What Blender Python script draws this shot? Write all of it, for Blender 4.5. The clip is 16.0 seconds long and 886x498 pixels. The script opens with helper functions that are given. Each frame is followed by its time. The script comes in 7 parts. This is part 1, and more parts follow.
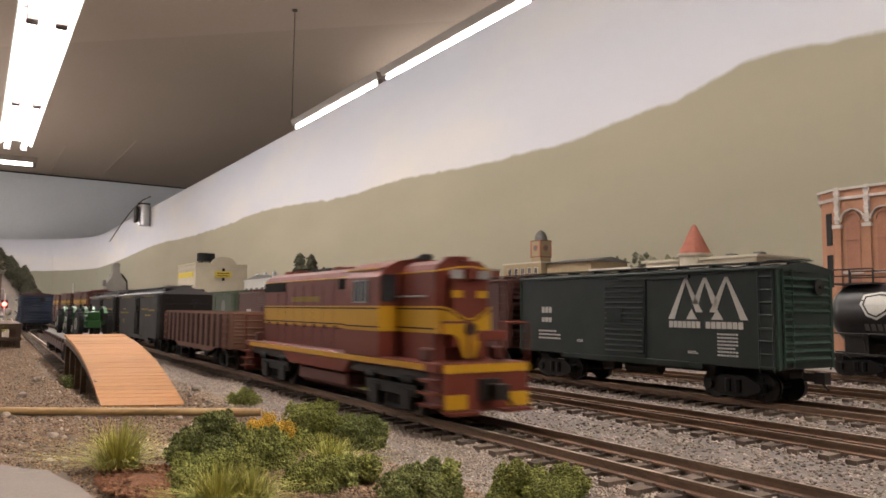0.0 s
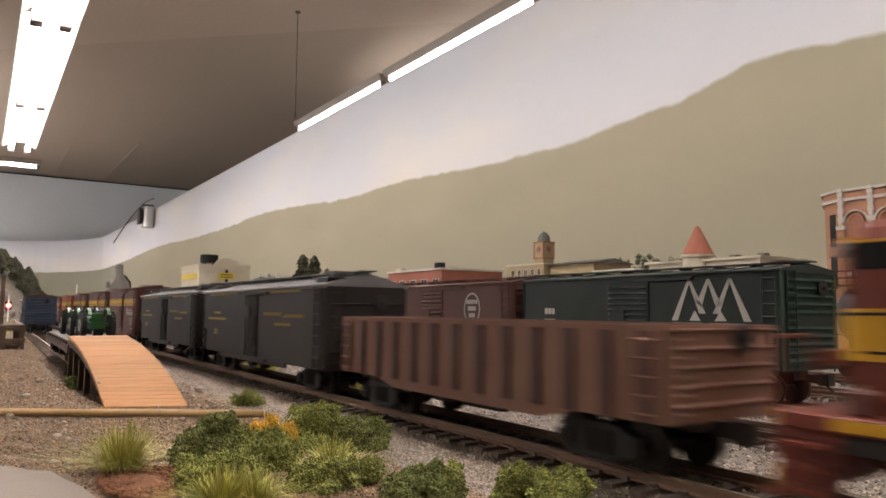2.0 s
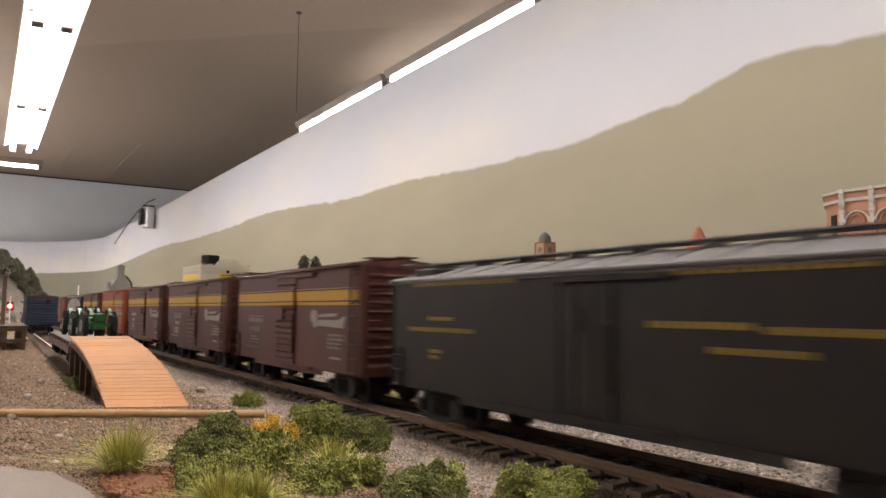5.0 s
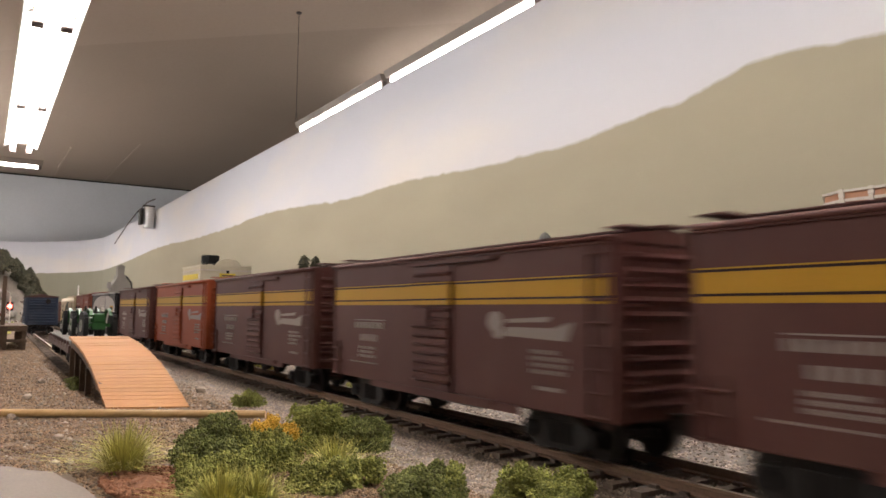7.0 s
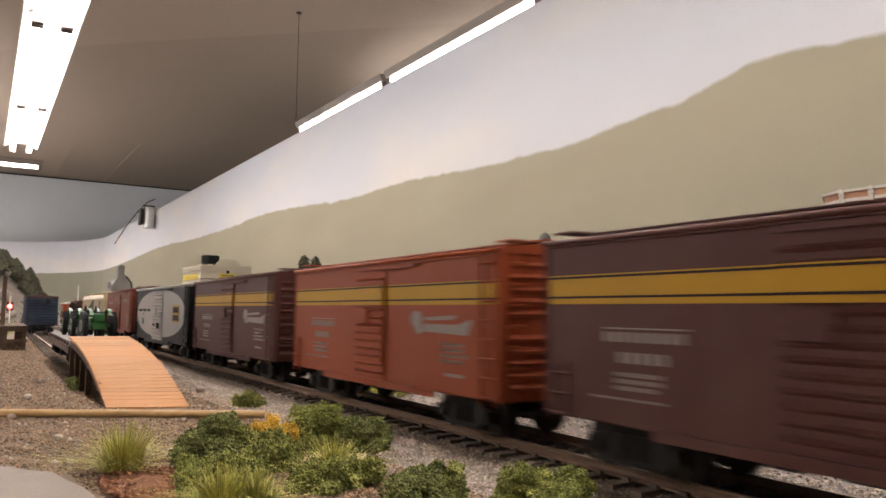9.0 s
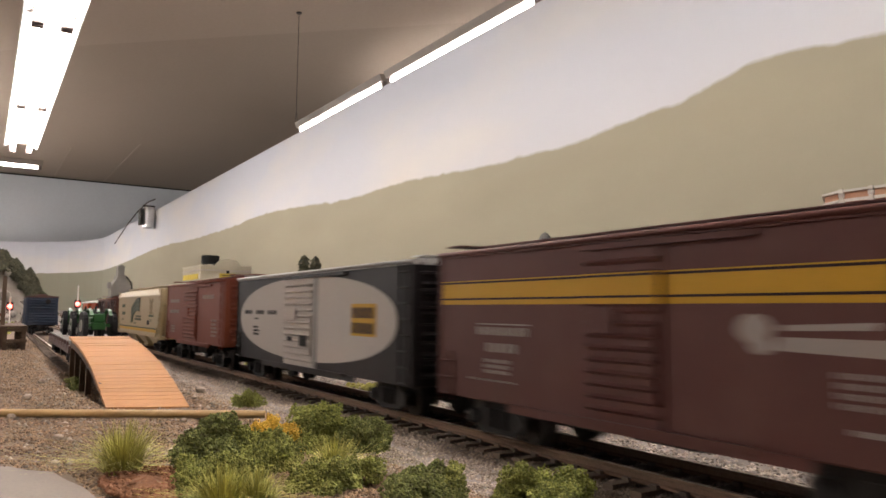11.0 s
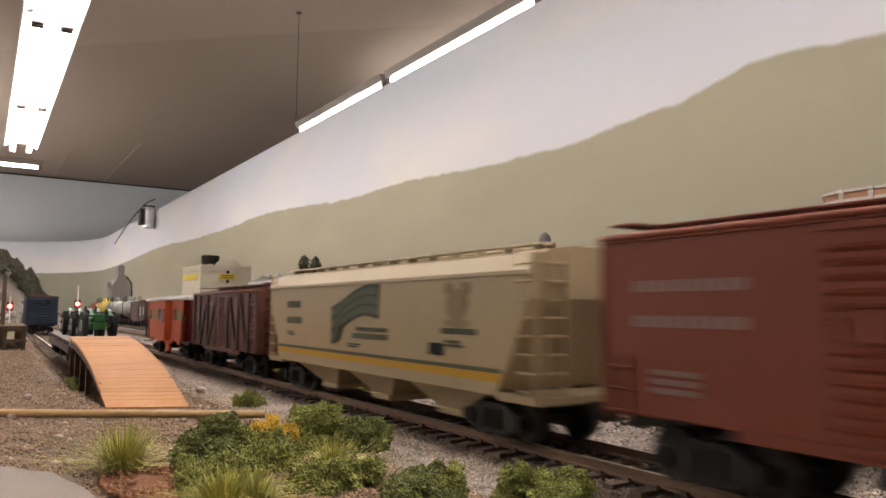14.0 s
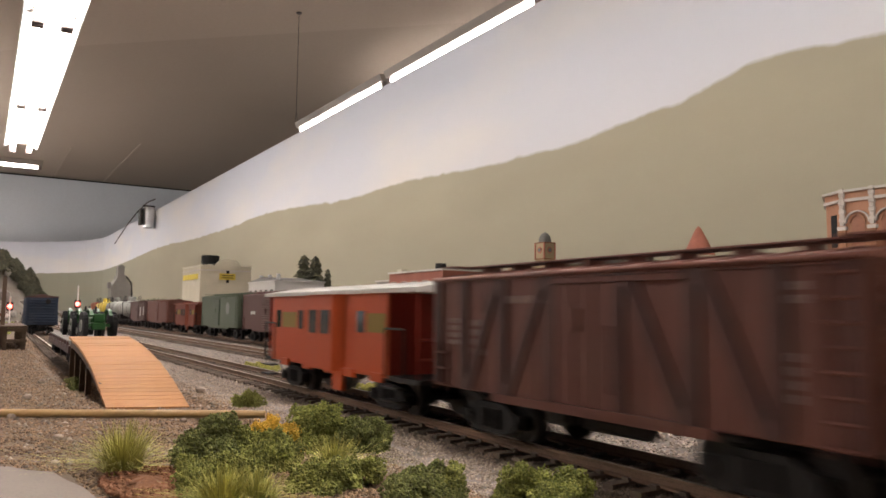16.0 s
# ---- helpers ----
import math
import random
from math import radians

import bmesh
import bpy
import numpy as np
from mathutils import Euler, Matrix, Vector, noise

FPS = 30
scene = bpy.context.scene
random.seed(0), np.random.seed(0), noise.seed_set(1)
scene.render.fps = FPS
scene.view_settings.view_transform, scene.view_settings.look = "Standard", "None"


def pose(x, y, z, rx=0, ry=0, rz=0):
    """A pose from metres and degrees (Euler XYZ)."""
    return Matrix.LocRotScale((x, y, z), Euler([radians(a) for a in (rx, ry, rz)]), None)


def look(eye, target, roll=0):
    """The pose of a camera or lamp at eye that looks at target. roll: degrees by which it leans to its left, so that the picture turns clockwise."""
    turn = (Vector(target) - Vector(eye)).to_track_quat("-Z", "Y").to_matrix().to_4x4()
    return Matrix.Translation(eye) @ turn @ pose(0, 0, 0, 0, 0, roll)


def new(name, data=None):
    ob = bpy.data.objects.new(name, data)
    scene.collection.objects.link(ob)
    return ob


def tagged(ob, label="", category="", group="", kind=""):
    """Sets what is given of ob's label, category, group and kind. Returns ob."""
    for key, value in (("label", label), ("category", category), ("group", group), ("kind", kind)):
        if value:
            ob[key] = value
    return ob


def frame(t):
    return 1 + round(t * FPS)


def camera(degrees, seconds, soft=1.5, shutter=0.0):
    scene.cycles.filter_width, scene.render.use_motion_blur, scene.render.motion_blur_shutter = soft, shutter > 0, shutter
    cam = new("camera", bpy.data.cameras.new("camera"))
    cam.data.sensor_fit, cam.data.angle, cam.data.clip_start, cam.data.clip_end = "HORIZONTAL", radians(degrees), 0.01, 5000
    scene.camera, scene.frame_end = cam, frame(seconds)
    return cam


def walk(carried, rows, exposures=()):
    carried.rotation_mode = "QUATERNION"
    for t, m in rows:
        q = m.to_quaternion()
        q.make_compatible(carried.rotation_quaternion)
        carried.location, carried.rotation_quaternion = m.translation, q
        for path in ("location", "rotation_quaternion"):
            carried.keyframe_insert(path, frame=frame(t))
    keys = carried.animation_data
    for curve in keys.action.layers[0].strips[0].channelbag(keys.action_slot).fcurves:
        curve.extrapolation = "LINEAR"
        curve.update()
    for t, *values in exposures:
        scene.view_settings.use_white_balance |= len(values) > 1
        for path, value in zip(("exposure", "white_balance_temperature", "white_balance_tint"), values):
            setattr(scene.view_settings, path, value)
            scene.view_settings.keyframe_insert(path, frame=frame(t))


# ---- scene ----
# An HO-scale model railway on a long bench in a club room, true model size in metres.
# x runs across the tracks, y along them away from the eye, z = 0 is the top of the rails.

# ---- camera ----
cam = camera(62.82, 16.0, soft=1.65, shutter=0.9)
EYE = Vector((0.0, 0.0, 0.0325))


def aim(yaw, pitch, roll):
    a, b = radians(yaw), radians(pitch)
    way = Vector((math.sin(a) * math.cos(b), math.cos(a) * math.cos(b), math.sin(b)))
    return look(EYE, EYE + way, roll)


TURN = ((0, 0, 0), (0.5, 0.03, 0.015), (1, 0.125, 0.055), (1.5, 0.18, 0.07), (2, 0.235, 0.11), (2.5, 0.265, 0.125),
        (3, 0.28, 0.135), (3.5, 0.31, 0.145), (4, 0.32, 0.15), (6, 0.32, 0.155), (8, 0.32, 0.16), (12, 0.32, 0.165), (16, 0.32, 0.165))
walk(cam, [(t, aim(32.867 - a, 4.79 + b, 0.594)) for t, a, b in TURN], exposures=((0, 0.17), (3, 0.24), (7, 0.30), (9, 0.29), (12.5, 0.23), (15.5, 0.16), (16, 0.16)))

# ---- light ----
world = bpy.data.worlds.new("room_world")
scene.world = world
world.use_nodes = True
world.node_tree.nodes["Background"].inputs[0].default_value = (0.5, 0.47, 0.43, 1)
world.node_tree.nodes["Background"].inputs[1].default_value = 0.02
# second strength: the unseen strip lamps added as fill
TUBE_POWER, FILL_POWER = 25.0, 56.0


# ---- mesh tools ----
def part(name, bm, m, parent=None, label="", loc=None, smooth=False):
    me = bpy.data.meshes.new(name)
    bmesh.ops.recalc_face_normals(bm, faces=bm.faces)
    bm.to_mesh(me)
    bm.free()
    for mm in (m if isinstance(m, (list, tuple)) else [m]):
        me.materials.append(mm)
    if smooth:
        for poly in me.polygons:
            poly.use_smooth = True
    ob = new(name, me)
    if parent is not None:
        ob.parent = parent
    if loc is not None:
        ob.location = loc
    if label:
        ob["label"] = label
    return ob


def thing(name, m, label, category, group="", kind=""):
    ob = new(name)
    ob.empty_display_size = 0.01
    ob.matrix_basis = m
    return tagged(ob, label, category, group, kind)


def bm_new():
    return bmesh.new()


def box(bm, x0, x1, y0, y1, z0, z1, mi=0):
    v = [bm.verts.new((x, y, z)) for z in (z0, z1) for y in (y0, y1) for x in (x0, x1)]
    for q in ((0, 2, 3, 1), (4, 5, 7, 6), (0, 1, 5, 4), (1, 3, 7, 5), (3, 2, 6, 7), (2, 0, 4, 6)):
        f = bm.faces.new([v[i] for i in q])
        f.material_index = mi
    return v


def beam(bm, a, b, w, h):
    a, b = Vector(a), Vector(b)
    d = (b - a)
    q = d.to_track_quat("Y", "Z").to_matrix()
    vs = []
    for p in (a, b):
        for sx, sz in ((-1, -1), (1, -1), (1, 1), (-1, 1)):
            vs.append(bm.verts.new(p + q @ Vector((sx * w / 2, 0, sz * h / 2))))
    for f in ((0, 1, 2, 3), (7, 6, 5, 4), (0, 4, 5, 1), (1, 5, 6, 2), (2, 6, 7, 3), (3, 7, 4, 0)):
        bm.faces.new([vs[i] for i in f])


def tube(bm, a, b, r, n=8, r2=None, cap=True):
    a, b = Vector(a), Vector(b)
    q = (b - a).to_track_quat("Z", "Y").to_matrix()
    r2 = r if r2 is None else r2
    ra, rb = [], []
    for i in range(n):
        c, s = math.cos(2 * math.pi * i / n), math.sin(2 * math.pi * i / n)
        ra.append(bm.verts.new(a + q @ Vector((r * c, r * s, 0))))
        rb.append(bm.verts.new(b + q @ Vector((r2 * c, r2 * s, 0))))
    for i in range(n):
        bm.faces.new((ra[i], ra[(i + 1) % n], rb[(i + 1) % n], rb[i]))
    if cap:
        bm.faces.new(ra[::-1])
        bm.faces.new(rb)


def prism(bm, prof, a, b, axis="y"):
    """A closed outline, extruded along an axis from a to b."""
    def at(u, v, w):
        return {"y": (u, w, v), "x": (w, u, v), "z": (u, v, w)}[axis]
    lo = [bm.verts.new(at(u, v, a)) for u, v in prof]
    hi = [bm.verts.new(at(u, v, b)) for u, v in prof]
    n = len(prof)
    for i in range(n):
        bm.faces.new((lo[i], lo[(i + 1) % n], hi[(i + 1) % n], hi[i]))
    bm.faces.new(lo[::-1])
    bm.faces.new(hi)


def lathe(bm, prof, n=16, cx=0.0, cy=0.0):
    rings = []
    for r, z in prof:
        if r < 1e-6:
            rings.append([bm.verts.new((cx, cy, z))])
        else:
            rings.append([bm.verts.new((cx + r * math.cos(2 * math.pi * i / n), cy + r * math.sin(2 * math.pi * i / n), z)) for i in range(n)])
    for a, b in zip(rings, rings[1:]):
        for i in range(n):
            j = (i + 1) % n
            if len(a) == 1 and len(b) == 1:
                continue
            if len(a) == 1:
                bm.faces.new((a[0], b[j], b[i]))
            elif len(b) == 1:
                bm.faces.new((a[i], a[j], b[0]))
            else:
                bm.faces.new((a[i], a[j], b[j], b[i]))


def bevel(bm, w, seg=1):
    bmesh.ops.bevel(bm, geom=list(bm.edges), offset=w, segments=seg, affect="EDGES", clamp_overlap=True)
    return bm


# ---- materials ----
def mat(name, color, rough=0.6, metal=0.0, scale=120.0, var=0.18, fine=900.0, bump=0.15, spec=0.4, dust=None, dust_amount=0.0, isl=0.0, obj=0.0, streak=None):
    m = bpy.data.materials.new(name)
    m.use_nodes = True
    nt = m.node_tree
    n, l = nt.nodes, nt.links
    bs = n["Principled BSDF"]
    bs.inputs["Metallic"].default_value = metal
    bs.inputs["Specular IOR Level"].default_value = spec
    tc = n.new("ShaderNodeTexCoord")
    src = tc.outputs["Object"]
    if streak:
        mp = n.new("ShaderNodeMapping")
        mp.inputs["Scale"].default_value = streak
        l.new(src, mp.inputs["Vector"])
        src = mp.outputs["Vector"]
    big, small = n.new("ShaderNodeTexNoise"), n.new("ShaderNodeTexNoise")
    big.inputs["Scale"].default_value, big.inputs["Detail"].default_value = scale, 4
    small.inputs["Scale"].default_value, small.inputs["Detail"].default_value = fine, 3
    l.new(src, big.inputs["Vector"])
    l.new(src, small.inputs["Vector"])
    add = n.new("ShaderNodeMath")
    add.operation = "ADD"
    l.new(big.outputs["Fac"], add.inputs[0])
    l.new(small.outputs["Fac"], add.inputs[1])
    last = add.outputs[0]
    mr = n.new("ShaderNodeMapRange")
    mr.inputs["From Min"].default_value, mr.inputs["From Max"].default_value = 0.6, 1.4
    mr.inputs["To Min"].default_value, mr.inputs["To Max"].default_value = 1 - var, 1 + var
    l.new(last, mr.inputs["Value"])
    value = mr.outputs["Result"]
    for amount, node, out in ((isl, "ShaderNodeNewGeometry", "Random Per Island"), (obj, "ShaderNodeObjectInfo", "Random")):
        if amount:
            g = n.new(node)
            r2 = n.new("ShaderNodeMapRange")
            r2.inputs["To Min"].default_value, r2.inputs["To Max"].default_value = 1 - amount, 1 + amount
            l.new(g.outputs[out], r2.inputs["Value"])
            mu = n.new("ShaderNodeMath")
            mu.operation = "MULTIPLY"
            l.new(value, mu.inputs[0])
            l.new(r2.outputs["Result"], mu.inputs[1])
            value = mu.outputs[0]
    sc = n.new("ShaderNodeVectorMath")
    sc.operation = "SCALE"
    sc.inputs[0].default_value = color
    l.new(value, sc.inputs["Scale"])
    col = sc.outputs["Vector"]
    if dust:
        rp = n.new("ShaderNodeValToRGB")
        rp.color_ramp.elements[0].position, rp.color_ramp.elements[1].position = 0.45, 0.75
        l.new(big.outputs["Fac"], rp.inputs["Fac"])
        mm = n.new("ShaderNodeMath")
        mm.operation = "MULTIPLY"
        mm.inputs[1].default_value = dust_amount
        l.new(rp.outputs["Color"], mm.inputs[0])
        mx = n.new("ShaderNodeMix")
        mx.data_type = "RGBA"
        l.new(mm.outputs[0], mx.inputs["Factor"])
        l.new(col, mx.inputs["A"])
        mx.inputs["B"].default_value = (*dust, 1)
        col = mx.outputs["Result"]
    l.new(col, bs.inputs["Base Color"])
    ro = n.new("ShaderNodeMapRange")
    ro.inputs["To Min"].default_value, ro.inputs["To Max"].default_value = max(0.05, rough - 0.12), min(1, rough + 0.12)
    l.new(big.outputs["Fac"], ro.inputs["Value"])
    l.new(ro.outputs["Result"], bs.inputs["Roughness"])
    if bump:
        bp = n.new("ShaderNodeBump")
        bp.inputs["Strength"].default_value = bump
        bp.inputs["Distance"].default_value = 0.3 / fine
        l.new(small.outputs["Fac"], bp.inputs["Height"])
        l.new(bp.outputs["Normal"], bs.inputs["Normal"])
    return m


def glow(name, color, strength):
    m = bpy.data.materials.new(name)
    m.use_nodes = True
    bs = m.node_tree.nodes["Principled BSDF"]
    bs.inputs["Base Color"].default_value = (0.8, 0.8, 0.8, 1)
    bs.inputs["Emission Color"].default_value = (*color, 1)
    bs.inputs["Emission Strength"].default_value = strength
    return m


DUST = (0.2, 0.16, 0.12)


def paint(name, color, rough=0.55, dust=0.25, var=0.1):
    return mat(name, tuple(0.95 * c for c in color), rough, scale=60, var=var, fine=1400, bump=0.08, spec=0.28, dust=DUST, dust_amount=dust)


M = {
    "maroon": paint("boxcar_maroon", (0.112, 0.039, 0.032), dust=0.12),
    "loco_maroon": paint("locomotive_maroon", (0.18, 0.041, 0.027), 0.4, 0.08),
    "yellow": paint("stripe_yellow", (0.58, 0.32, 0.015), 0.5, 0.06),
    "stripe_dark": paint("stripe_dark", (0.03, 0.012, 0.008), 0.6, 0.0),
    "orange": paint("boxcar_orange", (0.345, 0.07, 0.022), dust=0.1),
    "reefer": paint("reefer_black", (0.0195, 0.0148, 0.0125), 0.6, 0.06),
    "reefer_roof": paint("reefer_roof_grey", (0.16, 0.15, 0.15), 0.5, 0.15),
    "green": paint("boxcar_green", (0.029, 0.038, 0.035), 0.5, 0.06),
    "bright_green": paint("boxcar_bright_green", (0.03, 0.062, 0.045), 0.5, 0.05),
    "atl": paint("boxcar_brown", (0.13, 0.055, 0.045), dust=0.1),
    "nw": paint("boxcar_dark_brown", (0.1, 0.05, 0.045), dust=0.15),
    "redbox": paint("boxcar_oxide_red", (0.22, 0.053, 0.027), dust=0.08),
    "brace": paint("boxcar_weathered_brown", (0.165, 0.06, 0.043), dust=0.2),
    "brace_dark": paint("brace_dark_brown", (0.085, 0.036, 0.03), dust=0.12),
    "gondola": paint("gondola_rust_brown", (0.225, 0.112, 0.078), 0.75, 0.35, 0.2),
    "hopper": paint("hopper_tan", (0.47, 0.365, 0.215), 0.5, 0.12),
    # cream for the hopper's roof parts, the overhead highlight put into the colour
    "hopper_roof": paint("hopper_roof_lit_cream", (0.62, 0.52, 0.36), 0.5, 0.12),
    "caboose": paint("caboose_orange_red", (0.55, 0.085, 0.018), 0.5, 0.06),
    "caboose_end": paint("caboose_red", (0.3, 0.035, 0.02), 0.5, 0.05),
    "white_roof": paint("roof_white", (0.72, 0.7, 0.66), 0.6, 0.2),
    "oval_grey": paint("panel_warm_grey", (0.5, 0.46, 0.42), 0.55, 0.06),
    "oval_black": paint("boxcar_black", (0.0135, 0.0108, 0.0118), 0.5, 0.03),
    "white": paint("lettering_white", (0.6, 0.57, 0.52), 0.6, 0.12),
    "dim": paint("lettering_dim_white", (0.36, 0.31, 0.28), 0.6, 0.15),
    "faint": paint("lettering_faint", (0.3, 0.2, 0.17), 0.6, 0.2),
    "lettergold": paint("lettering_gold", (0.3, 0.2, 0.03), 0.6, 0.2),
    "shop_white": paint("shop_white", (0.45, 0.43, 0.4), 0.7, 0.2),
    "infill": mat("brick_infill", (0.29, 0.135, 0.085), 0.85, scale=60, var=0.16, fine=700),
    "board_grey": paint("number_board_grey", (0.3, 0.29, 0.28), 0.5, 0.1),
    "black": paint("running_gear_black", (0.024, 0.02, 0.018), 0.55, 0.07),
    "silver_roof": paint("roof_dull_silver", (0.42, 0.40, 0.385), 0.45, 0.15),
    # trucks in one even black, darker than the other running gear
    "truck": paint("truck_deep_black", (0.013, 0.011, 0.01), 0.65, 0.03),
    "steel": mat("wheel_steel", (0.35, 0.32, 0.3), 0.35, 0.9, var=0.25),
    "wheel": mat("wheel_dark_steel", (0.03, 0.026, 0.024), 0.4, 0.4, var=0.3),
    "dark": paint("opening_black", (0.006, 0.006, 0.006), 0.7, 0.0),
    "tank_black": paint("tank_black", (0.02, 0.019, 0.02), 0.3, 0.06),
    "blue": paint("boxcar_dull_blue", (0.035, 0.05, 0.085), 0.6, 0.15),
    "greencar": paint("boxcar_light_green", (0.12, 0.145, 0.095), 0.55, 0.1),
    "tractor": paint("tractor_green", (0.03, 0.11, 0.03), 0.35, 0.02),
    "tyre": paint("tyre_black", (0.02, 0.02, 0.02), 0.8, 0.05),
    "hub": paint("hub_pale", (0.28, 0.28, 0.25), 0.6, 0.1),
    "dkgreen_print": paint("print_dark_green", (0.095, 0.108, 0.062), 0.6, 0.1),
    "print_line": paint("print_green_black", (0.035, 0.045, 0.03), 0.6, 0.1),
    "rail_side": mat("rail_rust", (0.20, 0.122, 0.078), 0.75, 0.2, scale=90, var=0.25, fine=1500),
    "rail_top": mat("rail_head_worn", (0.5, 0.40, 0.31), 0.35, 0.85, scale=60, var=0.2, fine=1500),
    "tie": mat("tie_brown", (0.13, 0.094, 0.07), 0.85, scale=250, var=0.35, fine=1800, bump=0.4, obj=0.35, dust=(0.2, 0.17, 0.14), dust_amount=0.35),
    "ballast": mat("ballast_stone", (0.275, 0.22, 0.18), 0.9, scale=200, var=0.25, fine=2500, bump=0.3, isl=0.65),
    "dirt_stone": mat("dirt_stone", (0.22, 0.14, 0.084), 0.9, scale=200, var=0.3, fine=2500, bump=0.3, isl=0.65),
    "sand_stone": mat("sandy_stone", (0.32, 0.25, 0.195), 0.9, scale=200, var=0.25, fine=2500, bump=0.3, isl=0.4),
    "pebble": mat("pebble_pale", (0.27, 0.215, 0.17), 0.9, scale=200, var=0.25, fine=2500, bump=0.3, isl=0.5),
    "dirt": mat("dirt_brown", (0.16, 0.108, 0.07), 0.95, scale=70, var=0.3, fine=1400, bump=0.9, dust=(0.24, 0.19, 0.15), dust_amount=0.35),
    "bed": mat("ballast_bed", (0.185, 0.154, 0.135), 0.95, scale=200, var=0.35, fine=1400, bump=0.9),
    "slab": mat("slab_pale_plaster", (0.245, 0.20, 0.17), 0.85, scale=90, var=0.14, fine=1200, bump=0.25),
    "redsoil": mat("soil_rust", (0.2, 0.085, 0.04), 0.95, scale=150, var=0.35, fine=1300, bump=0.9),
    "plank": mat("ramp_pine", (0.41, 0.175, 0.05), 0.65, scale=500, var=0.16, fine=2200, bump=0.2, obj=0.07, streak=(0.06, 1, 1), dust=(0.46, 0.25, 0.09), dust_amount=0.35),
    "oldwood": mat("timber_dark", (0.11, 0.07, 0.045), 0.8, scale=120, var=0.3, fine=900, bump=0.3, streak=(1, 0.15, 1)),
    "stick": mat("stick_pine", (0.42, 0.27, 0.115), 0.6, scale=150, var=0.2, fine=900, streak=(0.1, 1, 1)),
    "brick": mat("brick_salmon", (0.34, 0.17, 0.10), 0.85, scale=60, var=0.14, fine=700, bump=0.3),
    "stone_trim": mat("trim_stone", (0.46, 0.41, 0.36), 0.8, scale=80, var=0.12, fine=900),
    "cream": mat("wall_cream", (0.46, 0.41, 0.31), 0.8, scale=40, var=0.1, fine=500),
    "cream_dark": mat("wall_tan", (0.30, 0.225, 0.13), 0.8, scale=60, var=0.14, fine=500),
    "dome": mat("dome_grey", (0.12, 0.115, 0.105), 0.7, scale=80, var=0.2, fine=600),
    "cone_red": mat("roof_tile_red", (0.33, 0.115, 0.075), 0.8, scale=90, var=0.18, fine=700),
    "sign_yellow": mat("sign_yellow", (0.6, 0.45, 0.06), 0.7, scale=90, var=0.12, fine=700),
    "concrete": mat("concrete_grey", (0.2, 0.185, 0.165), 0.85, scale=40, var=0.2, fine=400),
    "red_shed": mat("wall_brick_red", (0.26, 0.09, 0.06), 0.85, scale=40, var=0.2, fine=400),
    "rock": mat("rock_grey", (0.17, 0.145, 0.12), 0.9, scale=30, var=0.4, fine=300, bump=0.6),
    "boulder": mat("boulder_grey", (0.26, 0.235, 0.21), 0.9, scale=60, var=0.4, fine=300, bump=0.6),
    "leaf": mat("foam_green", (0.215, 0.222, 0.056), 0.95, scale=260, var=0.35, fine=1300, bump=0.5, isl=0.5),
    "leaf_dark": mat("foam_dark_green", (0.155, 0.165, 0.05), 0.95, scale=260, var=0.35, fine=1300, bump=0.5, isl=0.5),
    "leaf_gold": mat("foam_gold", (0.62, 0.37, 0.05), 0.95, scale=220, var=0.25, fine=1300, bump=0.5, isl=0.25),
    "blade": mat("grass_straw_green", (0.40, 0.37, 0.09), 0.8, scale=60, var=0.25, fine=900, isl=0.4),
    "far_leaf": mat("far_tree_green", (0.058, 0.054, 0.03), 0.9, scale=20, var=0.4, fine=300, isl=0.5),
    # treeline green with distance haze mixed into the colour
    "far_haze_leaf": mat("treeline_hazed_green", (0.17, 0.165, 0.11), 0.95, scale=20, var=0.3, fine=300, isl=0.4),
    "bark": mat("bark_brown", (0.08, 0.055, 0.035), 0.9, scale=100, var=0.3, fine=600),
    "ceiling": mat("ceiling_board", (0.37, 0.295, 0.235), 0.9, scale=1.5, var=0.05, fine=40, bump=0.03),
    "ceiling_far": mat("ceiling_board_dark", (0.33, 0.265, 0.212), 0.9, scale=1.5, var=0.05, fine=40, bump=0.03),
    # strip lamp housing: the shade on its unlit sides put in as brown-grey
    "strip_housing": mat("strip_housing_shaded", (0.24, 0.205, 0.175), 0.5, scale=8, var=0.06, fine=60, bump=0.02),
    "room_wall": mat("room_wall_grey_blue", (0.60, 0.63, 0.665), 0.9, scale=1.5, var=0.05, fine=40, bump=0.03),
    "fixture": mat("fixture_white_enamel", (0.8, 0.79, 0.76), 0.4, scale=8, var=0.04, fine=60, bump=0.02),
    "holder": mat("lamp_holder_grey", (0.16, 0.12, 0.11), 0.5, scale=20, var=0.1, fine=200),
    "aluminium": mat("clamp_aluminium", (0.6, 0.6, 0.6), 0.35, 0.9, scale=20, var=0.1, fine=200),
    "wire": mat("wire_dark", (0.06, 0.05, 0.045), 0.6, scale=50, var=0.1, fine=400),
    "carpet": mat("floor_grey", (0.42, 0.40, 0.37), 0.9, scale=3, var=0.2, fine=80),
    "tube": glow("fluorescent_tube", (1.0, 0.93, 0.893), TUBE_POWER),
    "fill_tube": glow("fill_fluorescent_tube", (1.0, 0.93, 0.893), FILL_POWER),
    "red_lamp": glow("signal_red_lamp", (1.0, 0.06, 0.04), 12.0),
    "glass": None,
}
g = bpy.data.materials.new("window_glass")
g.use_nodes = True
gb = g.node_tree.nodes["Principled BSDF"]
gb.inputs["Base Color"].default_value = (0.03, 0.033, 0.035, 1)
gb.inputs["Roughness"].default_value = 0.08
gb.inputs["Metallic"].default_value = 0.0
gb.inputs["Specular IOR Level"].default_value = 0.8
M["glass"] = g

# ---- the backdrop and its painted hills ----
BX, BTOP, BEND, BR = 1.38, 0.97, 12.3, 2.0


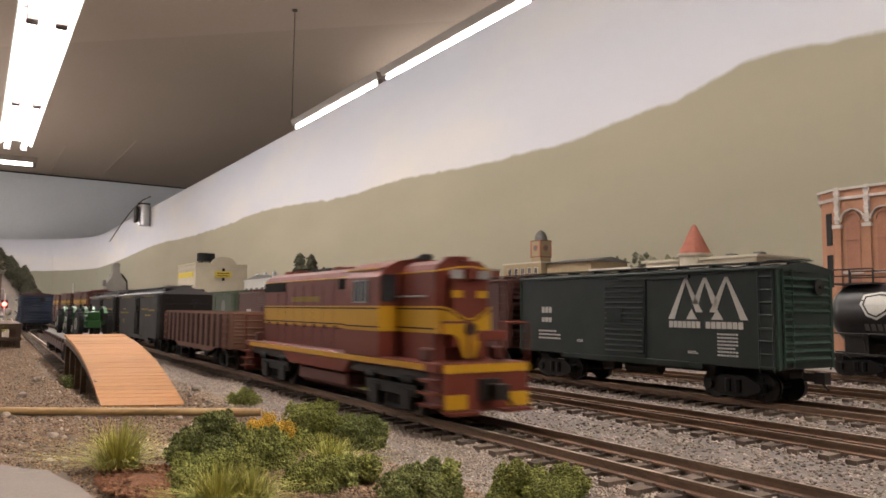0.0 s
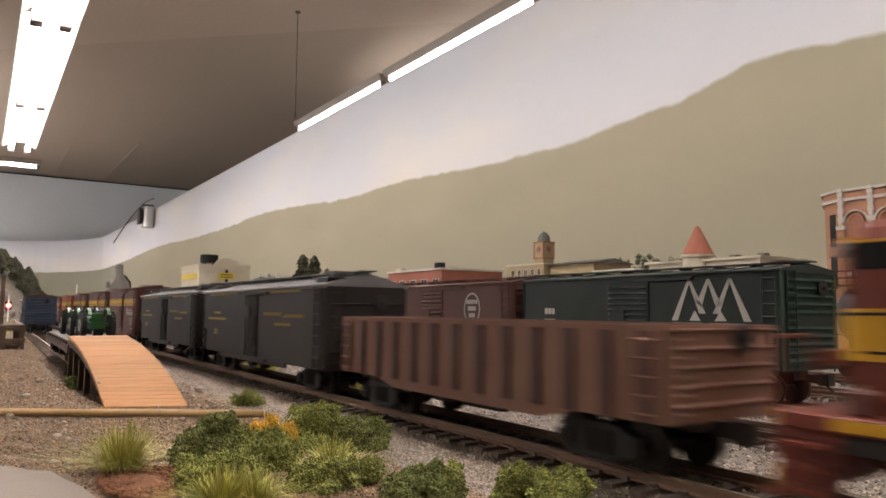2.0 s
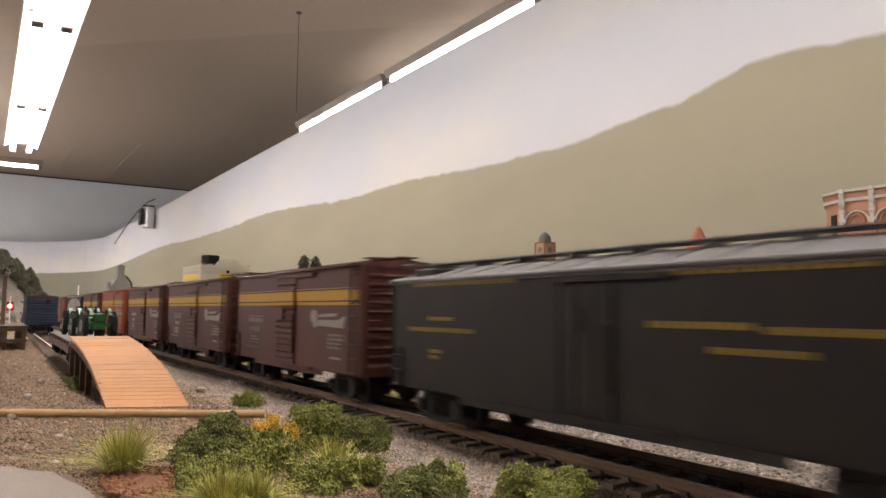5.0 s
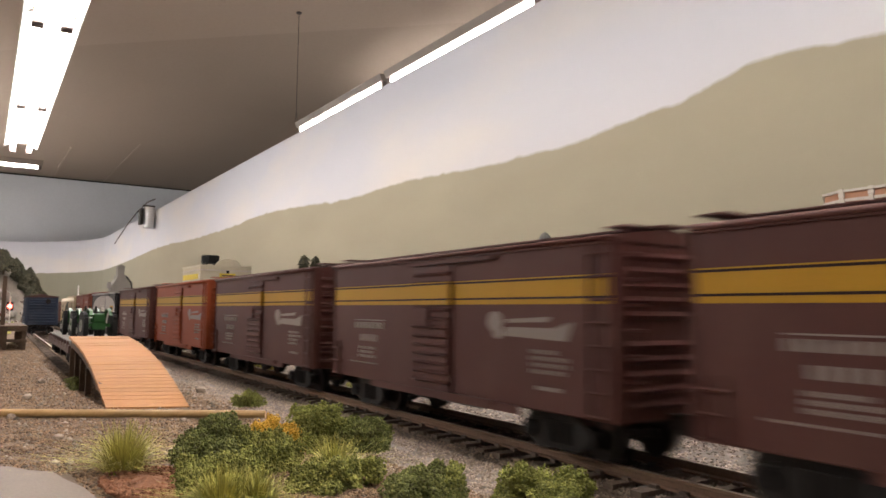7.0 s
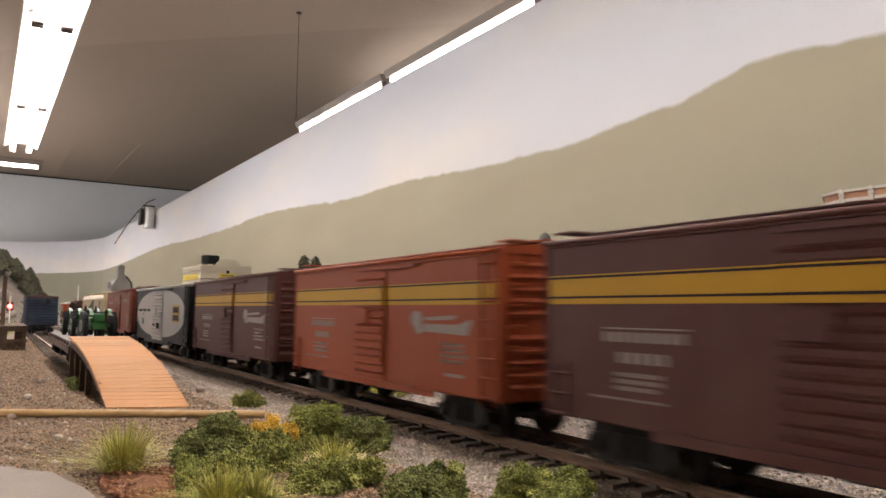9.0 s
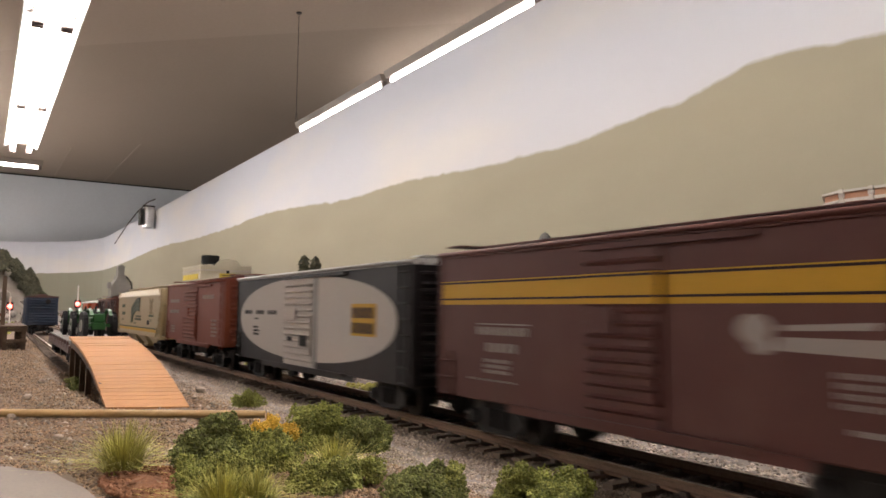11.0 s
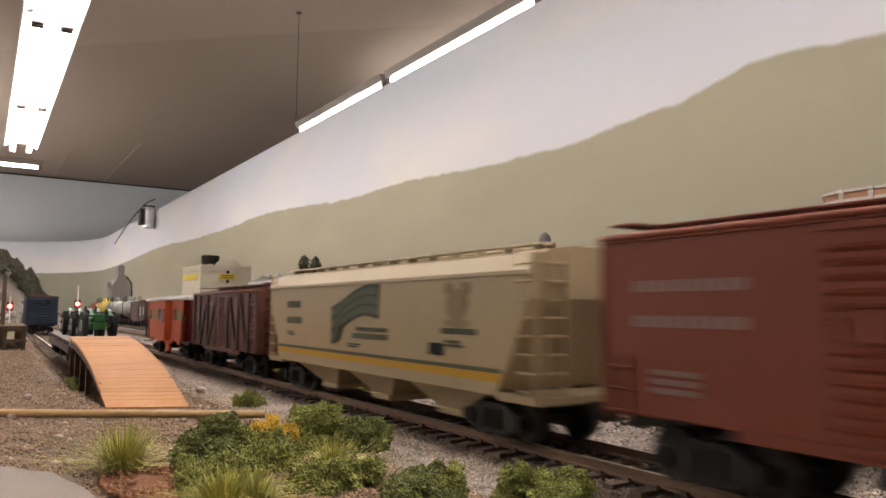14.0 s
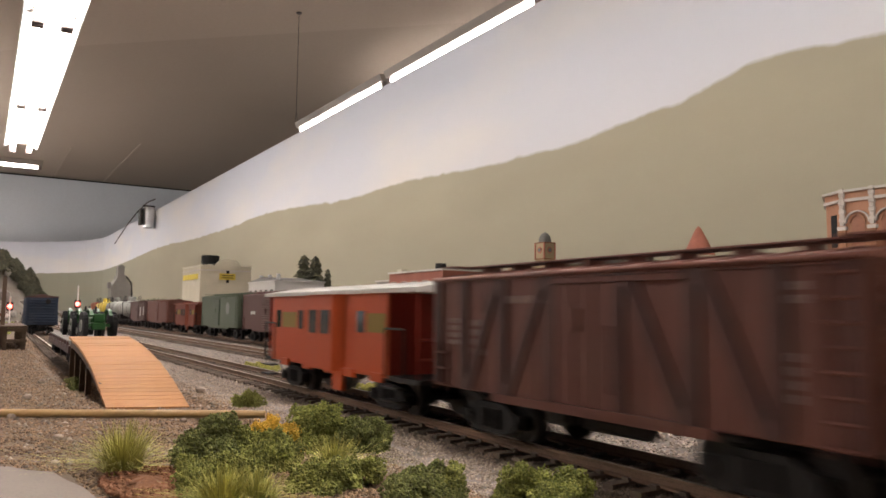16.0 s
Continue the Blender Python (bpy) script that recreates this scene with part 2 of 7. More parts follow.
def mural():
    m = bpy.data.materials.new("painted_sky_and_hills")
    m.use_nodes = True
    n, l = m.node_tree.nodes, m.node_tree.links
    bs = n["Principled BSDF"]
    bs.inputs["Roughness"].default_value = 0.9
    uv = n.new("ShaderNodeUVMap")
    uv.uv_map = "wall"
    sep = n.new("ShaderNodeSeparateXYZ")
    l.new(uv.outputs["UV"], sep.inputs[0])
    wide = n.new("ShaderNodeMapping")
    wide.inputs["Scale"].default_value = (0.35, 1, 1)
    l.new(uv.outputs["UV"], wide.inputs["Vector"])
    # ridge height along the wall, in metres
    fc = n.new("ShaderNodeFloatCurve")
    cv = fc.mapping.curves[0]
    pts = ((0, 0.53), (0.15, 0.535), (0.181, 0.551), (0.194, 0.558), (0.204, 0.565), (0.215, 0.575), (0.229, 0.578), (0.239, 0.572), (0.251, 0.559),
           (0.26, 0.547), (0.277, 0.536), (0.295, 0.524), (0.316, 0.516), (0.335, 0.508), (0.362, 0.511), (0.39, 0.511), (0.416, 0.525), (0.446, 0.539),
           (0.47, 0.537), (0.501, 0.537), (0.544, 0.568), (0.59, 0.592), (0.609, 0.589), (0.625, 0.576), (0.657, 0.575), (0.69, 0.575), (0.75, 0.6), (0.82, 0.56), (0.9, 0.53), (1, 0.5))
    while len(cv.points) < len(pts):
        cv.points.new(0.5, 0.5)
    for q, (a, b) in zip(cv.points, pts):
        q.location = (a, b)
    fc.mapping.update()
    lg = n.new("ShaderNodeMath")
    lg.operation = "LOGARITHM"
    lg.inputs[1].default_value = 2.0
    sh = n.new("ShaderNodeMath")
    sh.operation = "ADD"
    sh.inputs[1].default_value = 1.0
    l.new(sep.outputs["X"], sh.inputs[0])
    l.new(sh.outputs[0], lg.inputs[0])
    dv = n.new("ShaderNodeMath")
    dv.operation = "DIVIDE"
    dv.inputs[1].default_value = 4.0
    l.new(lg.outputs[0], dv.inputs[0])
    l.new(dv.outputs[0], fc.inputs["Value"])
    no = n.new("ShaderNodeTexNoise")
    no.inputs["Scale"].default_value, no.inputs["Detail"].default_value = 11, 8
    l.new(uv.outputs["UV"], no.inputs["Vector"])
    ns = n.new("ShaderNodeMath")
    ns.operation = "MULTIPLY_ADD"
    ns.inputs[1].default_value, ns.inputs[2].default_value = 0.03, -0.015
    l.new(no.outputs["Fac"], ns.inputs[0])
    rid = n.new("ShaderNodeMath")
    l.new(fc.outputs[0], rid.inputs[0])
    l.new(ns.outputs[0], rid.inputs[1])
    dif = n.new("ShaderNodeMath")
    dif.operation = "SUBTRACT"
    l.new(rid.outputs[0], dif.inputs[0])
    l.new(sep.outputs["Y"], dif.inputs[1])
    edge = n.new("ShaderNodeMapRange")
    edge.inputs["From Min"].default_value, edge.inputs["From Max"].default_value = -0.004, 0.006
    l.new(dif.outputs[0], edge.inputs["Value"])
    # hills: hazier towards the foot, mottled like sponged paint
    hill = n.new("ShaderNodeValToRGB")
    hill.color_ramp.elements[0].position, hill.color_ramp.elements[0].color = 0.0, (0.405, 0.365, 0.262, 1)
    hill.color_ramp.elements[1].position, hill.color_ramp.elements[1].color = 1.0, (0.315, 0.280, 0.203, 1)
    hd = n.new("ShaderNodeMapRange")
    hd.inputs["From Max"].default_value = 0.35
    hd.inputs["To Min"].default_value, hd.inputs["To Max"].default_value = 0.0, 0.55
    l.new(dif.outputs[0], hd.inputs["Value"])
    nb = n.new("ShaderNodeTexNoise")
    nb.inputs["Scale"].default_value, nb.inputs["Detail"].default_value = 3.5, 7
    l.new(wide.outputs["Vector"], nb.inputs["Vector"])
    ha = n.new("ShaderNodeMath")
    ha.operation = "MULTIPLY_ADD"
    ha.inputs[1].default_value = 1.1
    l.new(nb.outputs["Fac"], ha.inputs[0])
    l.new(hd.outputs["Result"], ha.inputs[2])
    l.new(ha.outputs[0], hill.inputs["Fac"])
    # sky: grey-blue above, pale and warm by the ridge, soft clouds
    sky = n.new("ShaderNodeValToRGB")
    sky.color_ramp.elements[0].position, sky.color_ramp.elements[0].color = 0.45, (0.615, 0.603, 0.625, 1)
    sky.color_ramp.elements[1].position, sky.color_ramp.elements[1].color = 0.95, (0.58, 0.60, 0.66, 1)
    l.new(sep.outputs["Y"], sky.inputs["Fac"])
    cl = n.new("ShaderNodeTexNoise")
    cl.inputs["Scale"].default_value, cl.inputs["Detail"].default_value = 2.6, 6
    l.new(wide.outputs["Vector"], cl.inputs["Vector"])
    cr = n.new("ShaderNodeMapRange")
    cr.inputs["From Min"].default_value, cr.inputs["From Max"].default_value = 0.45, 0.75
    l.new(cl.outputs["Fac"], cr.inputs["Value"])
    cs = n.new("ShaderNodeMath")
    cs.operation = "MULTIPLY"
    cs.inputs[1].default_value = 0.75
    l.new(cr.outputs["Result"], cs.inputs[0])
    sk = n.new("ShaderNodeMix")
    sk.data_type = "RGBA"
    l.new(cs.outputs[0], sk.inputs["Factor"])
    l.new(sky.outputs["Color"], sk.inputs["A"])
    sk.inputs["B"].default_value = (0.73, 0.67, 0.59, 1)
    mx = n.new("ShaderNodeMix")
    mx.data_type = "RGBA"
    l.new(edge.outputs["Result"], mx.inputs["Factor"])
    l.new(sk.outputs["Result"], mx.inputs["A"])
    # a darker green shoulder of hills at the far end
    farther = n.new("ShaderNodeMapRange")
    farther.inputs["From Min"].default_value, farther.inputs["From Max"].default_value = 7.2, 9.4
    farther.inputs["To Max"].default_value = 0.75
    l.new(sep.outputs["X"], farther.inputs["Value"])
    hm = n.new("ShaderNodeMix")
    hm.data_type = "RGBA"
    l.new(farther.outputs["Result"], hm.inputs["Factor"])
    l.new(hill.outputs["Color"], hm.inputs["A"])
    hm.inputs["B"].default_value = (0.25, 0.245, 0.185, 1)
    l.new(hm.outputs["Result"], mx.inputs["B"])
    l.new(mx.outputs["Result"], bs.inputs["Base Color"])
    return m


def backdrop_line():
    pts = [(BX, -3.0), (BX, 0.0)]
    pts += [(BX, 0.5 * i) for i in range(1, 21)]
    cx, cy = BX - BR, BEND - BR
    for i in range(1, 17):
        a = math.pi / 2 * i / 16
        pts.append((cx + BR * math.cos(a), cy + BR * math.sin(a)))
    pts.append((-2.5, BEND))
    return pts


def build_backdrop():
    bm = bm_new()
    uvl = bm.loops.layers.uv.new("wall")
    pts = backdrop_line()
    s, rows = -3.0, []
    for i, q in enumerate(pts):
        if i:
            s += math.dist(q, pts[i - 1])
        a = pts[max(0, i - 1)]
        b = pts[min(len(pts) - 1, i + 1)]
        d = Vector((b[0] - a[0], b[1] - a[1], 0)).normalized()
        nrm = Vector((d.y, -d.x, 0)) * 0.006
        rows.append((s, [bm.verts.new(v) for v in ((q[0], q[1], -0.02), (q[0], q[1], BTOP), (q[0] + nrm.x, q[1] + nrm.y, BTOP), (q[0] + nrm.x, q[1] + nrm.y, -0.02))]))
    for (s0, a), (s1, b) in zip(rows, rows[1:]):
        for k in range(4):
            j = (k + 1) % 4
            f = bm.faces.new((a[k], b[k], b[j], a[j]))
            for lp in f.loops:
                lp[uvl].uv = (max(0.0, s0 if lp.vert in a else s1), lp.vert.co.z)
    ob = part("backdrop", bm, mural(), smooth=False)
    tagged(ob, "hardboard backdrop painted with hazy olive hills and pale sky", "backdrop", kind="structure")


build_backdrop()


# ---- room shell ----
def plane_thing(name, m, label, category, *dims):
    bm = bm_new()
    box(bm, *dims)
    return tagged(part(name, bm, m), label, category, kind="structure")


CEIL = 1.99
RX0, RX1, RY0, RY1, RZ = -3.4, 4.6, -4.0, 12.36, -1.15
# unseen floor, its grey lifted so lamp light bounces up to the ceiling
plane_thing("floor", M["carpet"], "pale grey floor of the club room, out of view", "floor", RX0, RX1, RY0, RY1, RZ - 0.05, RZ)
plane_thing("wall_north", M["room_wall"], "plain grey-blue painted end wall", "wall", RX0, RX1, RY1, RY1 + 0.1, RZ, CEIL)
plane_thing("wall_south", M["room_wall"], "plain grey-blue painted wall", "wall", RX0, RX1, RY0 - 0.1, RY0, RZ, CEIL)
plane_thing("wall_west", M["room_wall"], "plain grey-blue painted wall", "wall", RX0 - 0.1, RX0, RY0 - 0.1, RY1 + 0.1, RZ, CEIL)
plane_thing("wall_east", M["room_wall"], "plain grey-blue painted wall", "wall", RX1, RX1 + 0.1, RY0 - 0.1, RY1 + 0.1, RZ, CEIL)


def build_ceiling():
    # broad boards with shallow steps between them
    bm = bm_new()
    xa, xb = RX0 - 0.1, RX1 + 0.1
    edges = ((RY0 - 0.1, 0.0), (1.4, 0.92), (5.52, 0.92), (9.78, 1.12), (RY1 + 0.1, 0.0))
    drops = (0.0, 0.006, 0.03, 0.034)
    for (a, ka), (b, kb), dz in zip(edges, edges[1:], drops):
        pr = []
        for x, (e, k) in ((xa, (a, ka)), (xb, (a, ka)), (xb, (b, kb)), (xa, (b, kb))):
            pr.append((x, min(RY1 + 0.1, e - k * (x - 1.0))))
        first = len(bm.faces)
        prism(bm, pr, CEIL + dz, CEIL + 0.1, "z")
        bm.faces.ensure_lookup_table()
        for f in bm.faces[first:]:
            # the two farthest boards take a slightly darker copy of the same colour
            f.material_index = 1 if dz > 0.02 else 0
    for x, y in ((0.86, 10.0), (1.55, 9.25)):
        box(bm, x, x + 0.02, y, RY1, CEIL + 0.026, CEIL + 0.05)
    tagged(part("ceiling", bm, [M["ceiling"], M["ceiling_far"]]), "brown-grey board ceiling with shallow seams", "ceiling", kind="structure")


plane_thing("ceiling_slab", M["ceiling"], "plain slab over the ceiling boards", "ceiling", RX0 - 0.1, RX1 + 0.1, RY0 - 0.1, RY1 + 0.1, CEIL + 0.1, CEIL + 0.2)


# ---- fluorescent fixtures ----
def fixture(m, length, width, tubes, label, reflector=True, group="ceiling lamps", tube_m="tube"):
    """A hanging strip lamp along its own y, tubes below z = 0."""
    t = thing("fluorescent_fixture", m, label, "ceiling lamp", group)
    bm = bm_new()
    w = width / 2
    if reflector:
        prism(bm, [(-w, 0.002), (-w + 0.004, -0.002), (-w * 0.4, 0.03), (w * 0.4, 0.03), (w - 0.004, -0.002), (w, 0.002), (w * 0.5, 0.04), (-w * 0.5, 0.04)], 0, length)
    else:
        prism(bm, [(-w * 0.6, 0.0), (-w * 1.0, 0.034), (w * 1.0, 0.034), (w * 0.6, 0.0)], 0, length)
    part("housing", bm, M["fixture" if reflector else "strip_housing"], t, "white enamelled sheet-metal housing")
    n = max(1, round(length / 1.22))
    for i in range(n):
        for k in range(tubes):
            x = 0 if tubes == 1 else (-1 + 2 * k) * w * 0.48
            a, b = i * length / n + 0.03, (i + 1) * length / n - 0.03
            bm = bm_new()
            tube(bm, (x, a, -0.012), (x, b, -0.012), 0.0135 if reflector else 0.0105, 14)
            part("tube", bm, M[tube_m], t, "lit fluorescent tube", smooth=False)
            for e, s in ((a, -1), (b, 1)):
                bm = bm_new()
                g = 0.019 if reflector else 0.012
                box(bm, x - g, x + g, min(e, e + s * 0.024), max(e, e + s * 0.024), -0.016 - g, 0.012)
                part("lamp_holder", bevel(bm, 0.002), M["holder"], t)
    return t


HL = 1.03
fixture(pose(0.1605, 5.22 - 3 * 1.22, HL, 0, 0, -0.2), 3.66, 0.186, 2, "long twin-tube fluorescent lamp with white reflector, lit")
fixture(pose(0.1605, 5.22 - 6 * 1.22 - 0.02, HL), 3.66, 0.186, 2, "long twin-tube fluorescent lamp with white reflector, lit")
fixture(pose(0.335, 5.86, HL + 0.01, 0, 0, 90), 1.22, 0.09, 1, "single-tube fluorescent lamp across the room, lit", False)
HR = 1.225
for i in range(3):
    fixture(pose(1.722, 4.48 - 1.22 * (i + 1) + 0.01 - 0.02 * i, HR, 0, 0, 0), 1.2, 0.07, 1, "single-tube fluorescent strip lamp hung on wires, lit", False)


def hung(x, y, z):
    t = fixture(pose(x, y, z), 1.2, 0.02, 2, "unseen twin-tube strip lamp added as fill light, lit", False, tube_m="fill_tube")
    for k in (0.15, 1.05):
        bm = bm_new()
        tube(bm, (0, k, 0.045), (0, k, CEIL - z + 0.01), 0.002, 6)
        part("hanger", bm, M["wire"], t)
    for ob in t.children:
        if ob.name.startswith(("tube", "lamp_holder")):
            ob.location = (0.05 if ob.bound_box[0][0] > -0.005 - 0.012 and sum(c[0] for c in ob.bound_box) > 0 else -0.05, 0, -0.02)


# strip lamps added out of view to brighten train sides, backdrop and far wall
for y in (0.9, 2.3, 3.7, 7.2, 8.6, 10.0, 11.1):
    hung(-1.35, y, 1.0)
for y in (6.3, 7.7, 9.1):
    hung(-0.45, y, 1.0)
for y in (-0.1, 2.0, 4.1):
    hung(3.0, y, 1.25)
# the lamp row across the room, carried on out of view
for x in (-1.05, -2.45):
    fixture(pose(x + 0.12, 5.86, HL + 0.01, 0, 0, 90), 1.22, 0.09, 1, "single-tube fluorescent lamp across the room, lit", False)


def lamp_wire(x, y, z0, z1):
    t = thing("hanging_wire", pose(x, y, 0), "thin dark wire holding a strip lamp from the ceiling", "wire", "lamp wires")
    bm = bm_new()
    tube(bm, (0, 0, z0 + 0.06), (0, 0, z1), 0.0022, 6)
    tube(bm, (0, 0, z0 + 0.06), (0, 0.02, z0), 0.002, 6)
    tube(bm, (0, 0, z0 + 0.06), (0, -0.02, z0), 0.002, 6)
    part("strand", bm, M["wire"], t)
    bm = bm_new()
    tube(bm, (0, 0, z1 - 0.012), (0, 0, z1), 0.018, 10)
    part("ceiling_hook", bm, M["wire"], t)


lamp_wire(1.685, 4.44, HR + 0.04, CEIL + 0.01)
lamp_wire(0.178, 5.1, HL + 0.04, CEIL + 0.01)
lamp_wire(0.178, 3.0, HL + 0.04, CEIL + 0.01)
build_ceiling()


def clamp_lamp():
    t = thing("clip_on_spot_lamp", pose(BX - 0.06, 7.25, 0.99), "small aluminium clip-on spot lamp, unlit, on the backdrop's edge", "spot lamp")
    bm = bm_new()
    lathe(bm, [(0.0, 0.0), (0.05, 0.0), (0.055, -0.03), (0.055, -0.19), (0.05, -0.2), (0.0, -0.19)], 16)
    part("can", bm, M["aluminium"], t, "bare aluminium can", smooth=False)
    bm = bm_new()
    box(bm, -0.085, -0.06, -0.05, 0.05, -0.17, -0.02)
    box(bm, -0.06, 0.05, -0.01, 0.01, 0.0, 0.02)
    part("clip", bevel(bm, 0.004), M["black"], t)
    bm = bm_new()
    pts = [Vector((0.03 - 0.02 * i, 0.2 * i - 0.1 + 0.06 * i * i, 0.07 - 0.035 * i * (i - 1) * 0.7)) for i in range(5)]
    for a, b in zip(pts, pts[1:]):
        tube(bm, a, b, 0.006, 6)
    part("cable", bm, M["wire"], t)


clamp_lamp()


# ---- bench top and ground ----
T_MAIN, T_TWO, T_THREE, T_FOUR, T_FIVE = 0.1271, 0.1951, 0.2549, 0.320, 0.400
SIDING_X, SIDING_SLOPE = 0.0585, 0.02


def siding_x(y):
    return SIDING_X + SIDING_SLOPE * (y - 0.5)


def ground_z(x, y):
    """Height of the bare ground."""
    z = -0.0062 + 0.0009 * noise.noise((x * 30, y * 30, 0)) + 0.0005 * noise.noise((x * 110, y * 110, 3))
    for c in (T_MAIN, T_TWO, T_THREE, T_FOUR, T_FIVE):
        d = abs(x - c)
        z = max(z, -0.0037 - max(0, d - 0.014) * 0.20 - (0.004 if d > 0.04 else 0))
    if y > 0.44:
        d = abs(x - siding_x(y))
        z = max(z, -0.0038 - max(0, d - 0.013) * 0.3)
    return z


def build_ground():
    bm = bm_new()
    xs = list(np.arange(-0.02, 0.46, 0.004)) + [0.5, 0.6, 0.8, 1.1, 1.395]
    ys = list(np.arange(0.04, 0.8, 0.006)) + list(np.arange(0.8, 1.6, 0.03)) + [1.8, 2.2, 3, 4, 6, 8, 12.33]
    xs = [-1.0, -0.5, -0.2, -0.08] + xs
    ys = [-2.0, -1.0, -0.4, -0.1] + ys
    grid = [[bm.verts.new((x, y, ground_z(x, y))) for x in xs] for y in ys]
    for a, b in zip(grid, grid[1:]):
        for i in range(len(xs) - 1):
            f = bm.faces.new((a[i], a[i + 1], b[i + 1], b[i]))
            cx = (xs[i] + xs[i + 1]) / 2
            f.material_index = 1 if cx > 0.089 else 0
            f.smooth = True
    tagged(part("ground", bm, [M["dirt"], M["bed"]]), "brown gravelly dirt and grey ballast on the layout top", "ground", kind="structure")
    bm = bm_new()
    box(bm, -1.0, 1.395, -2.0, 12.33, -0.12, -0.012)
    tagged(part("bench", bm, M["oldwood"]), "long timber bench under the layout", "bench", kind="structure")


build_ground()


def scatter(name, label, m, count, xr, yr, size, seed, keep=None, lift=0.0):
    """Loose small stones as one sheet of real grains."""
    rnd = np.random.RandomState(seed)
    # denser towards the eye
    x = rnd.uniform(*xr, count)
    y = yr[0] + (yr[1] - yr[0]) * rnd.uniform(0, 1, count) ** 1.7
    pts = [(a, b) for a, b in zip(x, y) if keep is None or keep(a, b)]
    n = len(pts)
    base = np.array([(1, 0, 0), (-1, 0, 0), (0, 1, 0), (0, -1, 0), (0, 0, 1), (0, 0, -1)], float)
    tri = np.array([(0, 2, 4), (2, 1, 4), (1, 3, 4), (3, 0, 4), (2, 0, 5), (1, 2, 5), (3, 1, 5), (0, 3, 5)])
    s = rnd.uniform(0.5, 1.0, (n, 1, 1)) * size
    dirs = base[None] * rnd.uniform(0.6, 1.3, (n, 6, 1)) + rnd.uniform(-0.3, 0.3, (n, 6, 3))
    a = rnd.uniform(0, 6.28, n)
    rot = np.zeros((n, 3, 3))
    rot[:, 0, 0], rot[:, 0, 1], rot[:, 1, 0], rot[:, 1, 1], rot[:, 2, 2] = np.cos(a), -np.sin(a), np.sin(a), np.cos(a), 0.75
    v = np.einsum("nij,nkj->nki", rot, dirs) * s
    org = np.array([(px, py, ground_z(px, py) + lift) for px, py in pts])
    v = v + org[:, None, :]
    faces = (tri[None] + 6 * np.arange(n)[:, None, None]).reshape(-1, 3)
    me = bpy.data.meshes.new(name)
    me.vertices.add(n * 6)
    me.vertices.foreach_set("co", v.reshape(-1))
    me.loops.add(len(faces) * 3)
    me.loops.foreach_set("vertex_index", faces.reshape(-1))
    me.polygons.add(len(faces))
    me.polygons.foreach_set("loop_start", np.arange(0, len(faces) * 3, 3))
    me.update(calc_edges=True)
    me.validate()
    me.materials.append(m)
    tagged(new(name, me), label, "gravel", kind="stuff")


TRACKS = (T_MAIN, T_TWO, T_THREE, T_FOUR, T_FIVE)


def off_slab(x, y):
    return not (x < 0.0205 and y < 0.192)


scatter("ballast", "pale grey stone ballast between the tracks", M["ballast"], 125000, (0.112, 0.44), (0.06, 1.2), 0.00085, 5)
scatter("gravel", "brown dirt gravel beside the siding", M["dirt_stone"], 75000, (0.0, 0.092), (0.12, 1.0), 0.0006, 6, off_slab)
scatter("fine_gravel", "fine pale sandy gravel beside the main track", M["sand_stone"], 60000, (0.084, 0.118), (0.06, 0.9), 0.0005, 9)
scatter("soil_crumbs", "rusty brown soil crumbs under the shrubs", M["redsoil"], 1500, (0.024, 0.044), (0.150, 0.190), 0.0009, 8, lambda x, y: ((x - 0.0335) / 0.0095) ** 2 + ((y - 0.17) / 0.018) ** 2 < 1, 0.0012)
scatter("pebbles", "larger loose pebbles in the dirt", M["pebble"], 900, (0.0, 0.092), (0.2, 0.9), 0.0013, 7, off_slab)


# ---- tracks ----
def build_track(label, cx, y0, y1, near, slope=0.0, yref=0.5):
    """Two rails on ties; ties nearer than `near` are parts, the rest one piece of stuff."""
    t = thing("railway_track", pose(0, 0, 0), label, "railway track", "tracks", "structure")
    rot = math.atan(slope)

    def at(y):
        return cx + slope * (y - yref)
    for s in (-1, 1):
        bm = bm_new()
        prof = [(-0.0011, -0.0025), (0.0011, -0.0025), (0.0011, -0.0021), (0.0003, -0.0018), (0.0003, -0.0008), (0.00055, -0.0006), (0.00055, 0.0),
                (-0.00055, 0.0), (-0.00055, -0.0006), (-0.0003, -0.0008), (-0.0003, -0.0018), (-0.0011, -0.0021)]
        prism(bm, prof, y0, y1)
        for v in bm.verts:
            v.co.x += at(v.co.y) + s * 0.00825
        bm.faces.ensure_lookup_table()
        bm.normal_update()
        for f in bm.faces:
            if f.calc_center_median().z > -0.0003:
                f.material_index = 1
        part("rail", bm, [M["rail_side"], M["rail_top"]], t)
    rnd = random.Random(int(cx * 10000))
    me = None
    far = bm_new()
    y = y0
    count = 0
    while y < min(y1, 4.0):
        y += 0.0076
        if y < near and count < 290:
            if me is None:
                bm = bm_new()
                box(bm, -0.0152, 0.0152, -0.0014, 0.0014, -0.0049, -0.0026)
                for s in (-1, 1):
                    for k in (-1, 1):
                        box(bm, s * 0.00825 + k * 0.0013 - 0.0005, s * 0.00825 + k * 0.0013 + 0.0005, -0.0009, 0.0009, -0.0027, -0.0019)
                ob = part("tie", bm, M["tie"], t)
                me = ob.data
            else:
                ob = new("tie", me)
                ob.parent = t
            ob.location = (at(y) + rnd.uniform(-0.0005, 0.0005), y, rnd.uniform(-0.0002, 0.0001))
            ob.rotation_euler = (0, 0, -rot + rnd.uniform(-0.03, 0.03))
            count += 1
        else:
            box(far, at(y) - 0.0152, at(y) + 0.0152, y - 0.0014, y + 0.0014, -0.0049, -0.0026)
    tagged(part("far_ties", far, M["tie"], t), kind="stuff")
    return t


